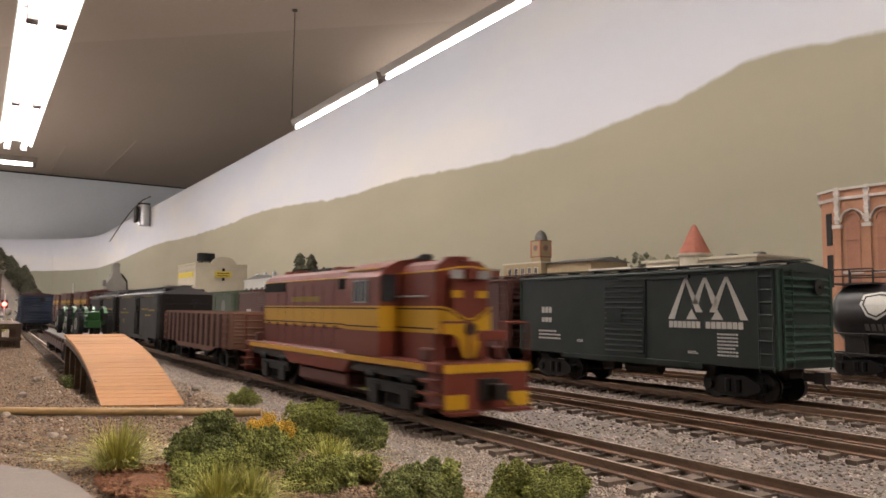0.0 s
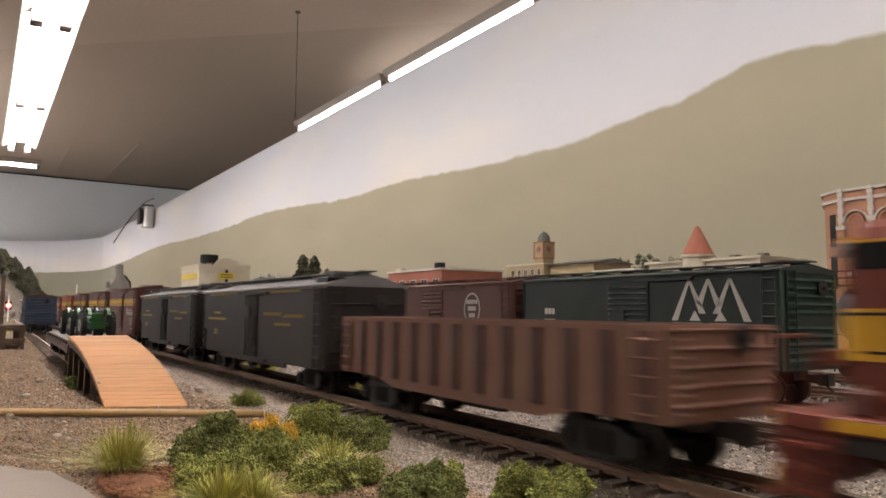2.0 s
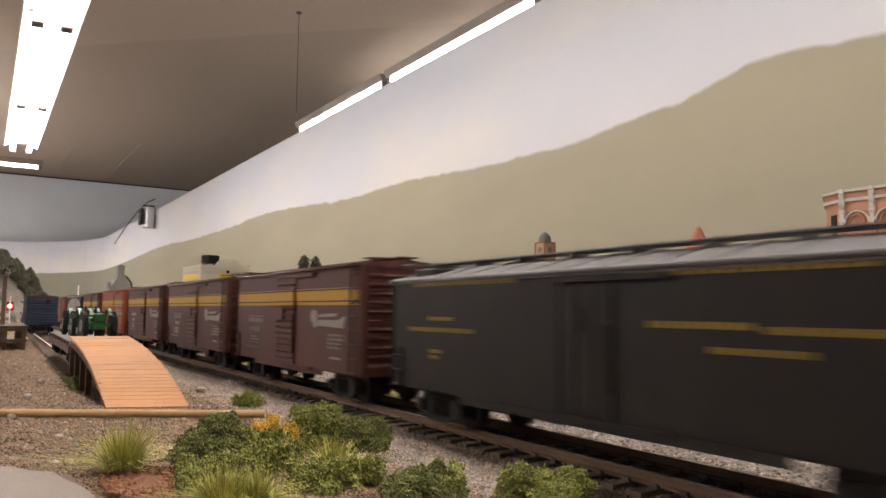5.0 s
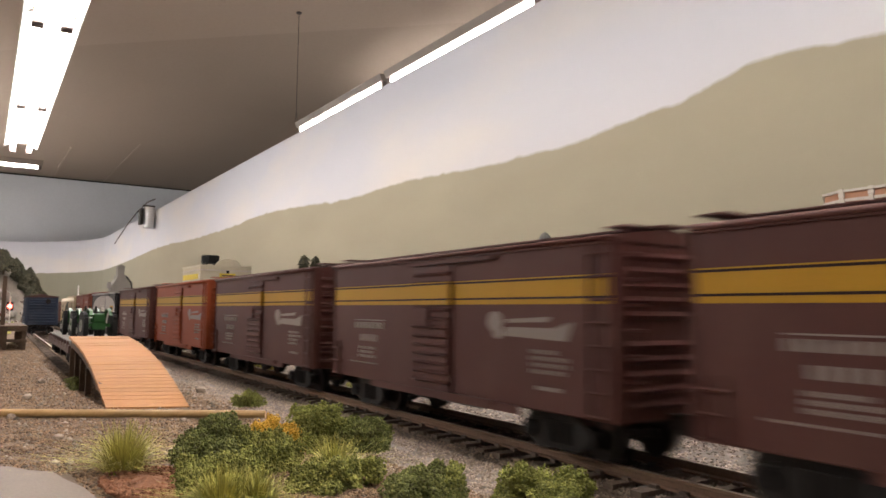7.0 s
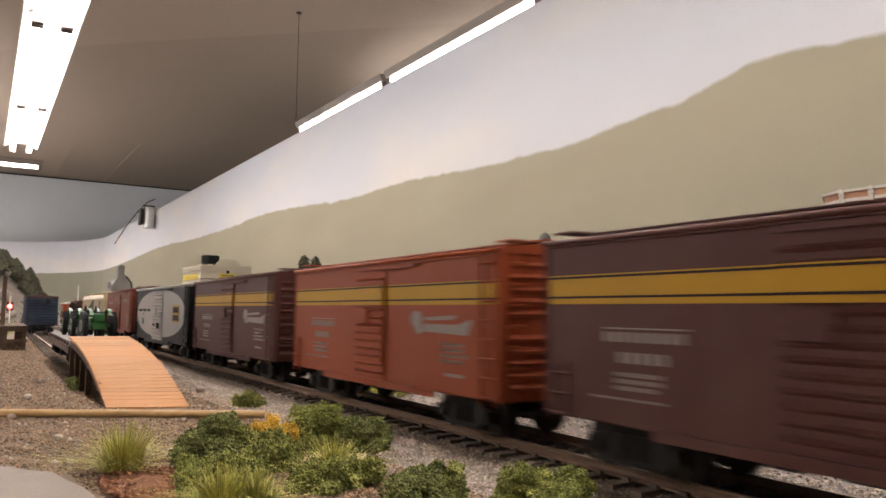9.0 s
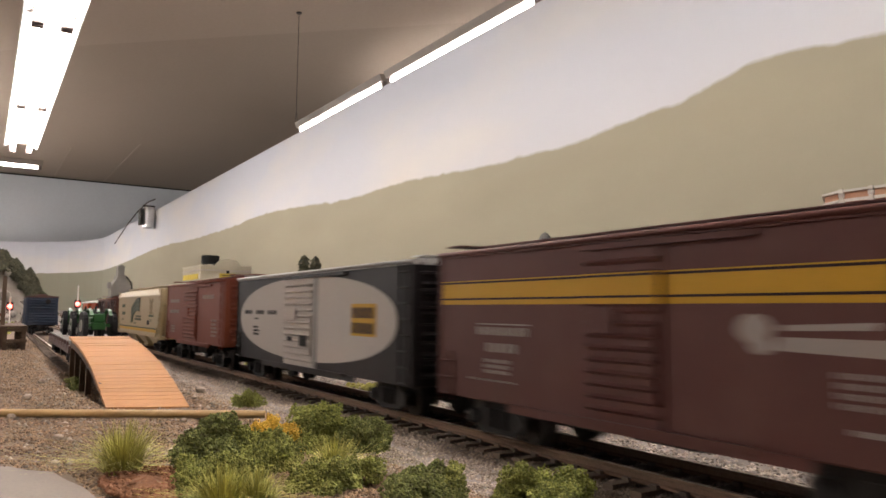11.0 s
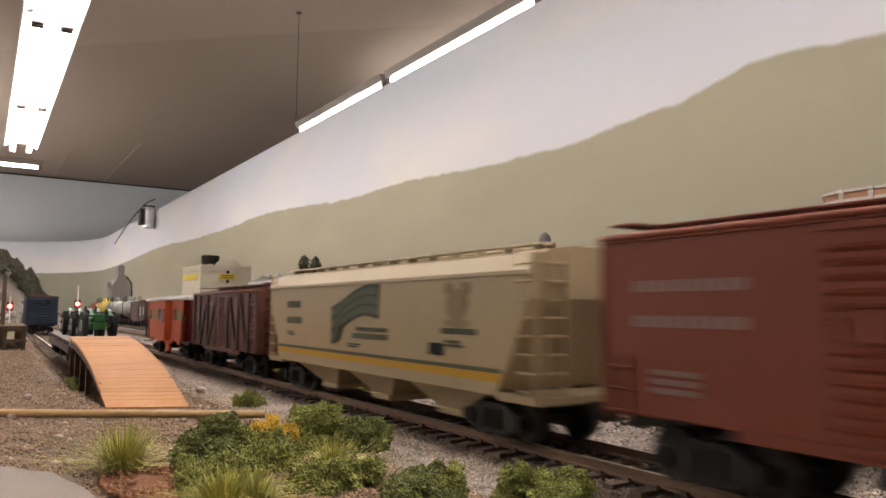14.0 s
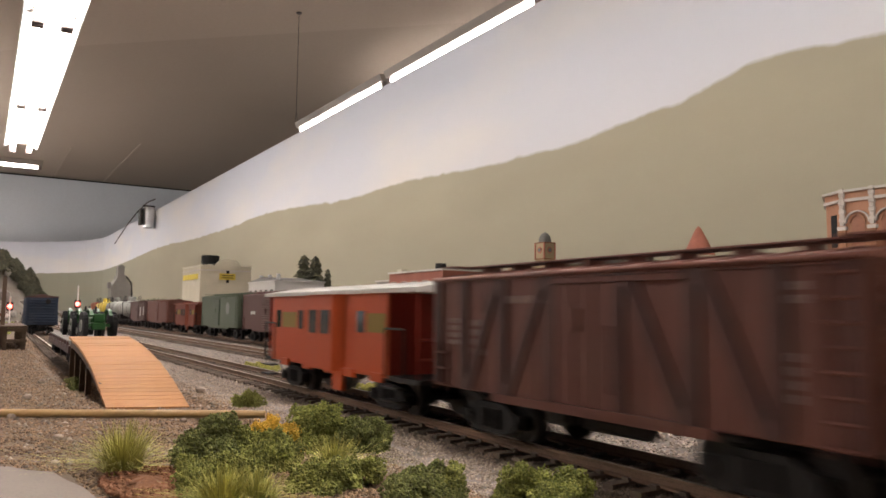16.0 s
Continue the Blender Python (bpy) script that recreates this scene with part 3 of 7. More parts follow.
build_track("main track with brown ties and rusty rails in grey ballast", T_MAIN, 0.02, 11.0, 1.3)
build_track("yard track with brown ties and rusty rails beside the main track", T_TWO, 0.02, 9.0, 1.2)
build_track("yard track carrying a row of parked freight cars", T_THREE, 0.02, 9.0, 1.1)
build_track("empty yard track with rusty rails", T_FOUR, 0.02, 9.0, 0.8)
build_track("outer yard track carrying a tank car", T_FIVE, 0.02, 9.0, 0.6)
build_track("short dirt-covered siding behind the wooden ramp", SIDING_X, 0.44, 3.0, 1.0, SIDING_SLOPE)


# ---- rolling stock ----
WHEEL_R = 0.0053
MOVING_WHEELS = []
TRUCK_MESH = {}


def truck(car, y, moving, m="truck"):
    """A two-axle truck: bolster > side frames and wheelsets."""
    bm = bm_new()
    box(bm, -0.0105, 0.0105, -0.0022, 0.0022, 0.0045, 0.0088)
    box(bm, -0.004, 0.004, -0.0035, 0.0035, 0.0085, 0.0105)
    tr = part("truck", bm, M[m], car, loc=(0, y, 0))
    for s in (-1, 1):
        bm = bm_new()
        prof = [(-0.0125, 0.0035), (-0.0085, 0.003), (-0.0055, 0.0015), (0.0055, 0.0015), (0.0085, 0.003), (0.0125, 0.0035),
                (0.0125, 0.0068), (0.009, 0.0072), (0.005, 0.0092), (-0.005, 0.0092), (-0.009, 0.0072), (-0.0125, 0.0068)]
        prism(bm, prof, s * 0.0109, s * 0.0131, "x")
        for k in (-1, 1):
            tube(bm, (s * 0.0131, k * 0.0102, 0.0052), (s * 0.0143, k * 0.0102, 0.0052), 0.0019, 8)
            tube(bm, (s * 0.0131, k * 0.0022, 0.0030), (s * 0.0131, k * 0.0022, 0.0078), 0.0013, 6)
        part("side_frame", bm, M[m], tr)
    for k in (-1, 1):
        if "wheelset" not in TRUCK_MESH:
            bm = bm_new()
            tube(bm, (-0.0115, 0, 0), (0.0115, 0, 0), 0.0011, 8)
            for s in (-1, 1):
                tube(bm, (s * 0.0076, 0, 0), (s * 0.0101, 0, 0), WHEEL_R, 18)
                tube(bm, (s * 0.0069, 0, 0), (s * 0.0076, 0, 0), WHEEL_R + 0.0007, 18)
                for q in range(4):
                    a = q * math.pi / 2
                    box(bm, s * 0.0103 - 0.0002, s * 0.0103 + 0.0002, math.cos(a) * 0.003 - 0.0005, math.cos(a) * 0.003 + 0.0005, math.sin(a) * 0.003 - 0.0005, math.sin(a) * 0.003 + 0.0005)
            ws = part("wheelset", bm, M["wheel"], tr)
            TRUCK_MESH["wheelset"] = ws.data
        else:
            ws = new("wheelset", TRUCK_MESH["wheelset"])
            ws.parent = tr
        ws.location = (0, k * 0.0102, WHEEL_R)
        if moving:
            MOVING_WHEELS.append((ws, k * 0.0102))
    return tr


def coupler(car, y, s):
    bm = bm_new()
    box(bm, -0.0014, 0.0014, min(y, y + s * 0.006), max(y, y + s * 0.006), 0.0082, 0.0112)
    box(bm, -0.0028, 0.0012, min(y + s * 0.005, y + s * 0.0088), max(y + s * 0.005, y + s * 0.0088), 0.0076, 0.0118)
    part("coupler", bm, M["black"], car)
    bm = bm_new()
    tube(bm, (0.004, y, 0.011), (0.005, y + s * 0.006, 0.005), 0.0004, 5)
    part("air_hose", bm, M["black"], car)


def words(bm, side, hw, y, z, w, h, letters, rows=1, gap=0.6, rnd=random.Random(4), fill=0.74):
    """Plain letter-sized bars on a car's side; y is the left end as seen from that side."""
    x0, x1 = (-hw - 0.00018, -hw + 0.0001) if side < 0 else (hw - 0.0001, hw + 0.00018)
    rh = h / (rows + (rows - 1) * gap)
    for r in range(rows):
        z1 = z + h - r * rh * (1 + gap)
        n = letters if rows == 1 else max(3, int(letters * rnd.uniform(0.7, 1)))
        step = w / letters
        for i in range(n):
            a, b = i * step, i * step + step * fill
            ya, yb = (y - a, y - b) if side < 0 else (y + a, y + b)
            box(bm, x0, x1, min(ya, yb), max(ya, yb), z1 - rh, z1)


def side_panel(bm, side, hw, y0, y1, z0, z1, d=0.00012):
    x0, x1 = (-hw - d, -hw + 0.0001) if side < 0 else (hw - 0.0001, hw + d)
    box(bm, x0, x1, y0, y1, z0, z1)


def ladder(car, side, hw, y, w, z0, z1, n, m, x_end=None):
    """Stiles and rungs on a side (or on an end, when x_end gives its y and direction)."""
    bm = bm_new()
    if x_end is None:
        x = side * (hw + 0.0008)
        for k in (-1, 1):
            tube(bm, (x, y + k * w / 2, z0), (x, y + k * w / 2, z1), 0.00035, 5)
        for i in range(n):
            z = z0 + (z1 - z0) * (i + 0.4) / n
            tube(bm, (x, y - w / 2, z), (x, y + w / 2, z), 0.0004, 5)
            for k in (-1, 1):
                tube(bm, (x, y + k * w / 2, z), (side * hw, y + k * w / 2, z), 0.0003, 4)
    else:
        ye, s = x_end
        yy = ye + s * 0.0008
        for k in (-1, 1):
            tube(bm, (y + k * w / 2, yy, z0), (y + k * w / 2, yy, z1), 0.00035, 5)
        for i in range(n):
            z = z0 + (z1 - z0) * (i + 0.4) / n
            tube(bm, (y - w / 2, yy, z), (y + w / 2, yy, z), 0.0004, 5)
            for k in (-1, 1):
                tube(bm, (y + k * w / 2, yy, z), (y + k * w / 2, ye, z), 0.0003, 4)
    part("ladder", bm, M[m], car)


def underframe(car, L, hw, moving, truck_in=0.0215, sill=0.0125):
    bm = bm_new()
    box(bm, -0.0045, 0.0045, -L / 2 + 0.004, L / 2 - 0.004, 0.0088, sill)
    for y in (-0.3, -0.12, 0.12, 0.3):
        box(bm, -hw * 0.9, hw * 0.9, y * L - 0.001, y * L + 0.001, 0.0105, sill)
    part("centre_sill", bm, M["black"], car)
    bm = bm_new()
    tube(bm, (-0.009, -0.012, 0.009), (-0.009, 0.006, 0.009), 0.0028, 10)
    part("air_tank", bm, M["black"], car)
    bm = bm_new()
    box(bm, -0.012, -0.006, 0.012, 0.019, 0.0065, 0.0125)
    part("brake_cylinder", bevel(bm, 0.0006), M["black"], car)
    for s in (-1, 1):
        truck(car, s * (L / 2 - truck_in), moving)
        coupler(car, s * (L / 2 - 0.001), s)


def brake_wheel(car, y, s, x, z):
    bm = bm_new()
    tube(bm, (x, y + s * 0.0015, z), (x, y + s * 0.0021, z), 0.003, 14)
    tube(bm, (x, y, z), (x, y + s * 0.003, z), 0.0007, 6)
    part("brake_wheel", bm, M["black"], car)


def roof_shape(hw, ez, peak, n=6, over=0.0006):
    """Outline of a car's cross-section roof from eave to eave."""
    return [(-hw - over, ez - 0.0008), (-hw - over, ez + 0.0006)] + [
        ((-1 + 2 * i / n) * (hw + over * 0.5), ez + 0.0006 + (peak - ez - 0.0006) * (1 - abs(-1 + 2 * i / n) ** 1.15)) for i in range(1, n)] + [(hw + over, ez + 0.0006), (hw + over, ez - 0.0008)]


def boxcar(name, label, m, L, body, roof=None, W=0.0343, sill=0.0127, eave=0.0478, peak=0.0505, moving=False, ends=None, door=(-0.012, 0.012), door_m=None,
           ribs=11, category="boxcar", group="freight cars", board=True, rib_panels=0, style="ribbed", gap=0.0009, deep=0.0005):
    """A steel boxcar: body, ribbed ends, ribbed roof, running board, doors, ladders, gear."""
    roof = roof or body
    ends = ends or body
    car = thing(name, m, label, category, group)
    hw, hl = W / 2, L / 2
    bm = bm_new()
    box(bm, -hw, hw, -hl, hl, sill, eave)
    bevel(bm, 0.0004)
    # side sill tabs and panel seams
    for s in (-1, 1):
        box(bm, s * hw - 0.0006, s * hw + 0.0001, -hl * 0.55, hl * 0.55, sill - 0.0016, sill + 0.0004)
        if rib_panels:
            for i in range(rib_panels + 1):
                y = -hl + 0.002 + (L - 0.004) * i / rib_panels
                box(bm, s * hw - 0.0002, s * hw + 0.0003, y - 0.0004, y + 0.0004, sill + 0.001, eave - 0.001)
    part("body", bm, M[body], car)
    bm = bm_new()
    prism(bm, roof_shape(hw, eave, peak), -hl - 0.0004, hl + 0.0004)
    rf = part("roof", bm, M[roof], car)
    # rod added along each eave, so a rounded edge catches the highlight
    for s in (-1, 1):
        bm = bm_new()
        tube(bm, (s * (hw + 0.0007), -hl - 0.0004, eave + 0.0002), (s * (hw + 0.0007), hl + 0.0004, eave + 0.0002), 0.0006, 10)
        part("eave_rail", bm, M[roof], rf, smooth=True)
    n = 13
    for i in range(n + 1):
        bm = bm_new()
        y = -hl + L * i / n
        prof = roof_shape(hw, eave + 0.0002, peak + 0.0004, over=0.0002)
        prism(bm, prof, y - 0.0005, y + 0.0005)
        part("roof_rib", bm, M[roof], rf)
    if board:
        for x in (-0.0026, 0.0, 0.0026):
            bm = bm_new()
            box(bm, x - 0.0011, x + 0.0011, -hl - 0.0014, hl + 0.0014, peak + gap, peak + gap + 0.0004)
            part("running_board_plank", bm, M[roof], car)
        for i in range(9):
            bm = bm_new()
            y = -hl + 0.004 + (L - 0.008) * i / 8
            box(bm, -0.0036, 0.0036, y - 0.0006, y + 0.0006, peak - 0.0006, peak + gap)
            part("running_board_bracket", bm, M[roof], car)
        for s in (-1, 1):
            bm = bm_new()
            box(bm, -hw * 0.85, -0.004, *sorted((s * (hl - 0.0055), s * (hl + 0.0008))), peak + gap - 0.0006, peak + gap - 0.0002)
            part("lateral_board", bm, M[roof], car)
    for s in (-1, 1):
        bm = bm_new()
        for i in range(ribs):
            z = sill + 0.002 + (eave - sill - 0.004) * (i + 0.5) / ribs
            if i == ribs // 2:
                continue
            r = 0.0011
            prof = [(s * hl - s * 0.0002, z - r), (s * hl + s * 0.0012, z), (s * hl - s * 0.0002, z + r)]
            prism(bm, prof, -hw + 0.0025, hw - 0.0025, "x")
        for k in (-1, 1):
            box(bm, k * hw - 0.0008 - (0.0004 if k > 0 else -0.0004), k * hw + 0.0008 - (0.0004 if k > 0 else -0.0004), s * hl - 0.0003, s * hl + 0.0005, sill, eave)
        part("end_ribs", bm, M[ends], car)
        brake_wheel(car, s * hl, s, 0.006, eave - 0.006)
        ladder(car, 0, 0, -hw + 0.005, 0.0055, sill + 0.001, eave, 7, ends, (s * hl, s))
    dm = door_m or body
    for s in (-1, 1):
        d0, d1 = (door[0], door[1]) if s < 0 else (-door[1], -door[0])
        bm = bm_new()
        x = s * hw
        box(bm, min(x, x + s * deep), max(x, x + s * deep), d0, d1, sill + 0.0006, eave - 0.0022)
        dr = part("door", bm, M[dm], car)
        if style == "ribbed":
            for i in range(13):
                bm = bm_new()
                z = sill + 0.003 + (eave - sill - 0.008) * i / 12
                prism(bm, [(x + s * deep * 0.9, z - 0.0007), (x + s * (deep + 0.0008), z), (x + s * deep * 0.9, z + 0.0007)], d0 + 0.001, d1 - 0.001)
                part("door_rib", bm, M[dm], dr)
        else:
            for i in range(4):
                bm = bm_new()
                y = d0 + (d1 - d0) * i / 3
                box(bm, min(x, x + s * (deep + 0.0004)), max(x, x + s * (deep + 0.0004)), y - 0.0004, y + 0.0004, sill + 0.001, eave - 0.0025)
                part("door_batten", bm, M[dm], dr)
        bm = bm_new()
        box(bm, min(x + s * deep, x + s * (deep + 0.0009)), max(x + s * deep, x + s * (deep + 0.0009)), d0 + (d1 - d0) * 0.55, d0 + (d1 - d0) * 0.9, 0.0285, 0.0335)
        part("placard", bm, M[dm], dr)
        bm = bm_new()
        tube(bm, (x + s * (deep + 0.0004), d0 + 0.001, 0.016), (x + s * (deep + 0.0004), d0 + 0.001, 0.03), 0.0004, 5)
        part("door_handle", bm, M[dm], dr)
        w = d1 - d0
        for z in (sill - 0.0004, eave - 0.0022):
            bm = bm_new()
            box(bm, min(x, x + s * 0.0013), max(x, x + s * 0.0013), d0 - w * (0.0 if s > 0 else 0.95), d1 + w * (0.95 if s > 0 else 0.0), z, z + 0.0011)
            part("door_track", bm, M[body], car)
        for k in (-1, 1):
            full = (k * s) > 0
            ladder(car, s, hw, k * (hl - 0.0042), 0.0055, sill - 0.001, eave if full else sill + 0.012, 8 if full else 3, body)
    underframe(car, L, hw, moving, sill=sill)
    return car


def lettering(car, m, label, fn):
    bm = bm_new()
    fn(bm)
    return tagged(part("lettering", bm, M[m], car, label), kind="stuff")


def stripe(car, L, hw, z0, z1, m="yellow", d=0.00014, skip=None):
    for s in (-1, 1):
        bm = bm_new()
        side_panel(bm, s, hw, -L / 2 + 0.001, L / 2 - 0.001, z0, z1, d)
        part("stripe", bm, M[m], car, "broad yellow stripe" if m == "yellow" else "")


V = 0.1375
TRAIN = []


def train_car(ob, yc):
    TRAIN.append((ob, yc))
    return ob


def on_main(front, rear):
    yc = (front + rear) / 2
    return pose(T_MAIN, yc, 0), yc, rear - front


def stripe_boxcar(front, rear, body, label, orange=False):
    m, yc, L = on_main(front, rear)
    car = boxcar("boxcar", label, m, L, body, moving=True, door=(-0.0092, 0.0116), group="train cars", sill=0.0100, eave=0.0481, peak=0.0504)
    hw = 0.0343 / 2
    stripe(car, L, hw, 0.0345, 0.0408)
    for z in (0.0357, 0.0400):
        stripe(car, L, hw, z, z + 0.0005, "stripe_dark", 0.0002)
    for s in (-1, 1):
        bm = bm_new()
        d0, d1 = (-0.0092, 0.0116) if s < 0 else (-0.0116, 0.0092)
        side_panel(bm, s, hw + 0.0005, d0 + 0.0002, d1 - 0.0002, 0.0345, 0.0408, 0.00085)
        part("door_stripe", bm, M["yellow"], car)
        bm = bm_new()
        for z in (0.0357, 0.0400):
            side_panel(bm, s, hw + 0.00135, d0 + 0.0002, d1 - 0.0002, z, z + 0.0005, 0.00008)
        part("door_stripe_line", bm, M["stripe_dark"], car)

    def low(bm):
        for s in (-1, 1):
            k = 1 if s < 0 else -1
            words(bm, s, hw, k * (L / 2 - 0.018), 0.0268, 0.021, 0.0020, 9, fill=0.6)
            words(bm, s, hw, k * (L / 2 - 0.022), 0.0226, 0.013, 0.0022, 5, fill=0.6)
            words(bm, s, hw, k * (L / 2 - 0.021), 0.0172, 0.015, 0.0036, 11, 3, fill=0.6)
            words(bm, s, hw, k * (L / 2 - 0.014), 0.0152, 0.02, 0.0005, 14, fill=0.6)
            side_panel(bm, s, hw, *sorted((k * (L / 2 - 0.018), k * (L / 2 - 0.039))), 0.0294, 0.0297)
            # winged emblem: a round head, then a sweeping wing over a band
            y = -k * 0.0285
            xs = sorted((s * (hw - 0.0001), s * (hw + 0.00016)))
            for r, dy, dz in ((0.0026, 0.0, 0.0302), (0.0017, 0.0012, 0.0276)):
                prism(bm, [(y - k * dy + r * 1.25 * math.cos(q * math.pi / 6), dz + r * math.sin(q * math.pi / 6)) for q in range(12)], *xs, "x")
            prism(bm, [(y - k * 0.0035, 0.0268), (y - k * 0.0265, 0.0262), (y - k * 0.0285, 0.0306), (y - k * 0.022, 0.0290), (y - k * 0.0045, 0.0290)], *xs, "x")
            prism(bm, [(y - k * 0.005, 0.0300), (y - k * 0.020, 0.0304), (y - k * 0.021, 0.0316), (y - k * 0.005, 0.0309)], *xs, "x")
            words(bm, s, hw, y - k * 0.014, 0.0185, 0.015, 0.0055, 12, 4, fill=0.45)
            words(bm, s, hw, y - k * 0.016, 0.0148, 0.009, 0.0009, 8)
    lettering(car, "dim", "white lettering too small to read", low)
    return train_car(car, yc)


def locomotive():
    m, yc, L = on_main(0.1665, 0.3475)
    car = thing("diesel_locomotive", m, "maroon and yellow road-switcher diesel locomotive leading the freight train", "locomotive", "train cars")
    hl = L / 2
    W, D = M["loco_maroon"], M["stripe_dark"]
    # frame and walkway
    bm = bm_new()
    box(bm, -0.0164, 0.0164, -hl + 0.0072, hl - 0.002, 0.0146, 0.0172)
    part("walkway", bevel(bm, 0.0003), W, car)
    for s in (-1, 1):
        bm = bm_new()
        side_panel(bm, s, 0.0164, -hl + 0.014, hl - 0.010, 0.0150, 0.0168, 0.00025)
        part("walkway_stripe", bm, M["yellow"], car, "yellow edge stripe")
    # deep sloping skirt between the trucks, with the inset tank below it
    bm = bm_new()
    prism(bm, [(-0.0262, 0.0148), (-0.0205, 0.0104), (0.0310, 0.0104), (0.0400, 0.0148)], -0.0160, 0.0160, "x")
    part("side_skirt", bm, W, car)
    # tank a darker maroon than the body: the shadow under the skirt, as colour
    bm = bm_new()
    box(bm, -0.0135, 0.0135, -0.0185, 0.0275, 0.0042, 0.0104)
    part("fuel_tank", bevel(bm, 0.0012), M["maroon"], car)
    bm = bm_new()
    box(bm, -0.0148, 0.0148, -0.0760, 0.0800, 0.0115, 0.0146)
    part("frame_rail", bm, M["black"], car)

    def hood(y0, y1, hw, top, name):
        bm = bm_new()
        prof = [(-hw, 0.0172), (-hw, top - 0.0035), (-hw + 0.0012, top - 0.0014), (-hw + 0.0036, top), (hw - 0.0036, top), (hw - 0.0012, top - 0.0014), (hw, top - 0.0035), (hw, 0.0172)]
        prism(bm, prof, y0, y1)
        bmesh.ops.recalc_face_normals(bm, faces=bm.faces)
        vert = [e for e in bm.edges if abs(e.verts[0].co.y - e.verts[1].co.y) < 1e-7 and e.calc_length() > 0.0005 and abs(e.verts[0].co.y) > 0.03 and not (name == "x")]
        bmesh.ops.bevel(bm, geom=vert, offset=0.0042, segments=4, affect="EDGES", clamp_overlap=True)
        return part(name, bm, W, car)
    HW = 0.0099
    hood(-0.0755, -0.0475, HW, 0.0478, "short_hood")
    long_hood = hood(-0.0236, 0.0832, HW, 0.0478, "long_hood")
    # cab, full width with a curved roof
    bm = bm_new()
    c = 0.0166
    prof = [(-c, 0.0172), (-c, 0.0430), (-c + 0.002, 0.0456), (-0.0095, 0.0480), (-0.004, 0.0488), (0.004, 0.0488), (0.0095, 0.0480), (c - 0.002, 0.0456), (c, 0.0430), (c, 0.0172)]
    prism(bm, prof, -0.0482, -0.0230)
    cab = part("cab", bm, W, car)
    bm = bm_new()
    prof = [(u * 1.03, v + 0.0005) for u, v in prof[2:-2]]
    prism(bm, prof + [(u, v - 0.0006) for u, v in prof[::-1]], -0.0492, -0.0220)
    part("cab_roof", bm, W, car)
    for s in (-1, 1):
        for y0, y1 in ((-0.0396, -0.0300),):
            bm = bm_new()
            side_panel(bm, s, c, y0, y1, 0.0350, 0.0418, 0.0002)
            w = part("cab_window", bm, M["glass"], cab, "side window in a pale frame")
            bm = bm_new()
            for a, b, z0, z1 in ((y0 - 0.0005, y1 + 0.0005, 0.0418, 0.0422), (y0 - 0.0005, y1 + 0.0005, 0.0346, 0.0350), (y0 - 0.0005, y0, 0.0350, 0.0418), (y1, y1 + 0.0005, 0.0350, 0.0418)):
                side_panel(bm, s, c, a, b, z0, z1, 0.0005)
            part("frame", bm, M["board_grey"], w)
            bm = bm_new()
            side_panel(bm, s, c + 0.0002, y0 + 0.0045, y0 + 0.0052, 0.0350, 0.0418, 0.0003)
            part("sash_bar", bm, M["board_grey"], w)
    for s in (-1, 1):
        for x in (-1, 1):
            bm = bm_new()
            y = -0.0482 if s < 0 else -0.0230
            box(bm, x * 0.0134 - 0.0027, x * 0.0134 + 0.0027, min(y, y + s * 0.0003), max(y, y + s * 0.0003), 0.0350, 0.0438)
            part("cab_end_window", bm, M["glass"], cab)
            bm = bm_new()
            box(bm, *sorted((x * 0.0101, x * 0.0166)), min(y, y + s * 0.0003), max(y, y + s * 0.0003), 0.0254, 0.0336)
            part("cab_end_stripe", bm, M["yellow"], cab)
    # stripes
    for hw, y0, y1 in ((HW, -0.0713, -0.0484), (HW, -0.0228, 0.0790), (c, -0.0480, -0.0232)):
        for s in (-1, 1):
            bm = bm_new()
            side_panel(bm, s, hw, y0, y1, 0.0254, 0.0336, 0.00018)
            part("stripe", bm, M["yellow"], car, "broad yellow stripe")
            bm = bm_new()
            for z in (0.0265, 0.0325):
                side_panel(bm, s, hw, y0, y1, z, z + 0.0005, 0.00026)
            part("stripe_line", bm, D, car)
            bm = bm_new()
            side_panel(bm, s, hw, y0, y1, 0.0455 if hw > HW else 0.0440, 0.0459 if hw > HW else 0.0444, 0.0002)
            part("roof_line_stripe", bm, M["yellow"], car)
    for s in (-1, 1):
        bm = bm_new()
        for i in range(7):
            y = 0.002 + 0.01 * i
            side_panel(bm, s, HW, y - 0.0001, y + 0.0001, 0.018, 0.042, 0.0002)
        part("hood_door_seams", bm, M["maroon"], long_hood)
        for y0, y1 in ((0.0535, 0.0802), (-0.0172, -0.0032)):
            bm = bm_new()
            side_panel(bm, s, HW, y0, y1, 0.0398, 0.0438, 0.0003)
            for i in range(6):
                y = y0 + (y1 - y0) * (i + 0.5) / 6
                side_panel(bm, s, HW, y - 0.0003, y + 0.0003, 0.0398, 0.0438, 0.0006)
            part("radiator_grille", bm, M["dark"], long_hood, "dark louvred grille")
        bm = bm_new()
        words(bm, s, HW, 0.045 if s < 0 else 0.01, 0.0352, 0.03, 0.0022, 12)
        part("lettering", bm, M["lettergold"], car, "small yellow lettering too blurred to read")
    # nose: chevron, headlight, number boards, plates
    # the side bands wrap round the rounded hood ends and dip to a point
    R = 0.0042

    def wrap(y, s, low, high, m, name, label, lift):
        """A painted band round a hood end; low and high give its edges across the hood."""
        path = [(-HW + R - R * math.cos(q * math.pi / 16), y - s * (R - R * math.sin(q * math.pi / 16)), -math.cos(q * math.pi / 16), math.sin(q * math.pi / 16)) for q in range(9)]
        path += [((-HW + R) * (1 - q / 9), y, 0.0, 1.0) for q in range(1, 10)]
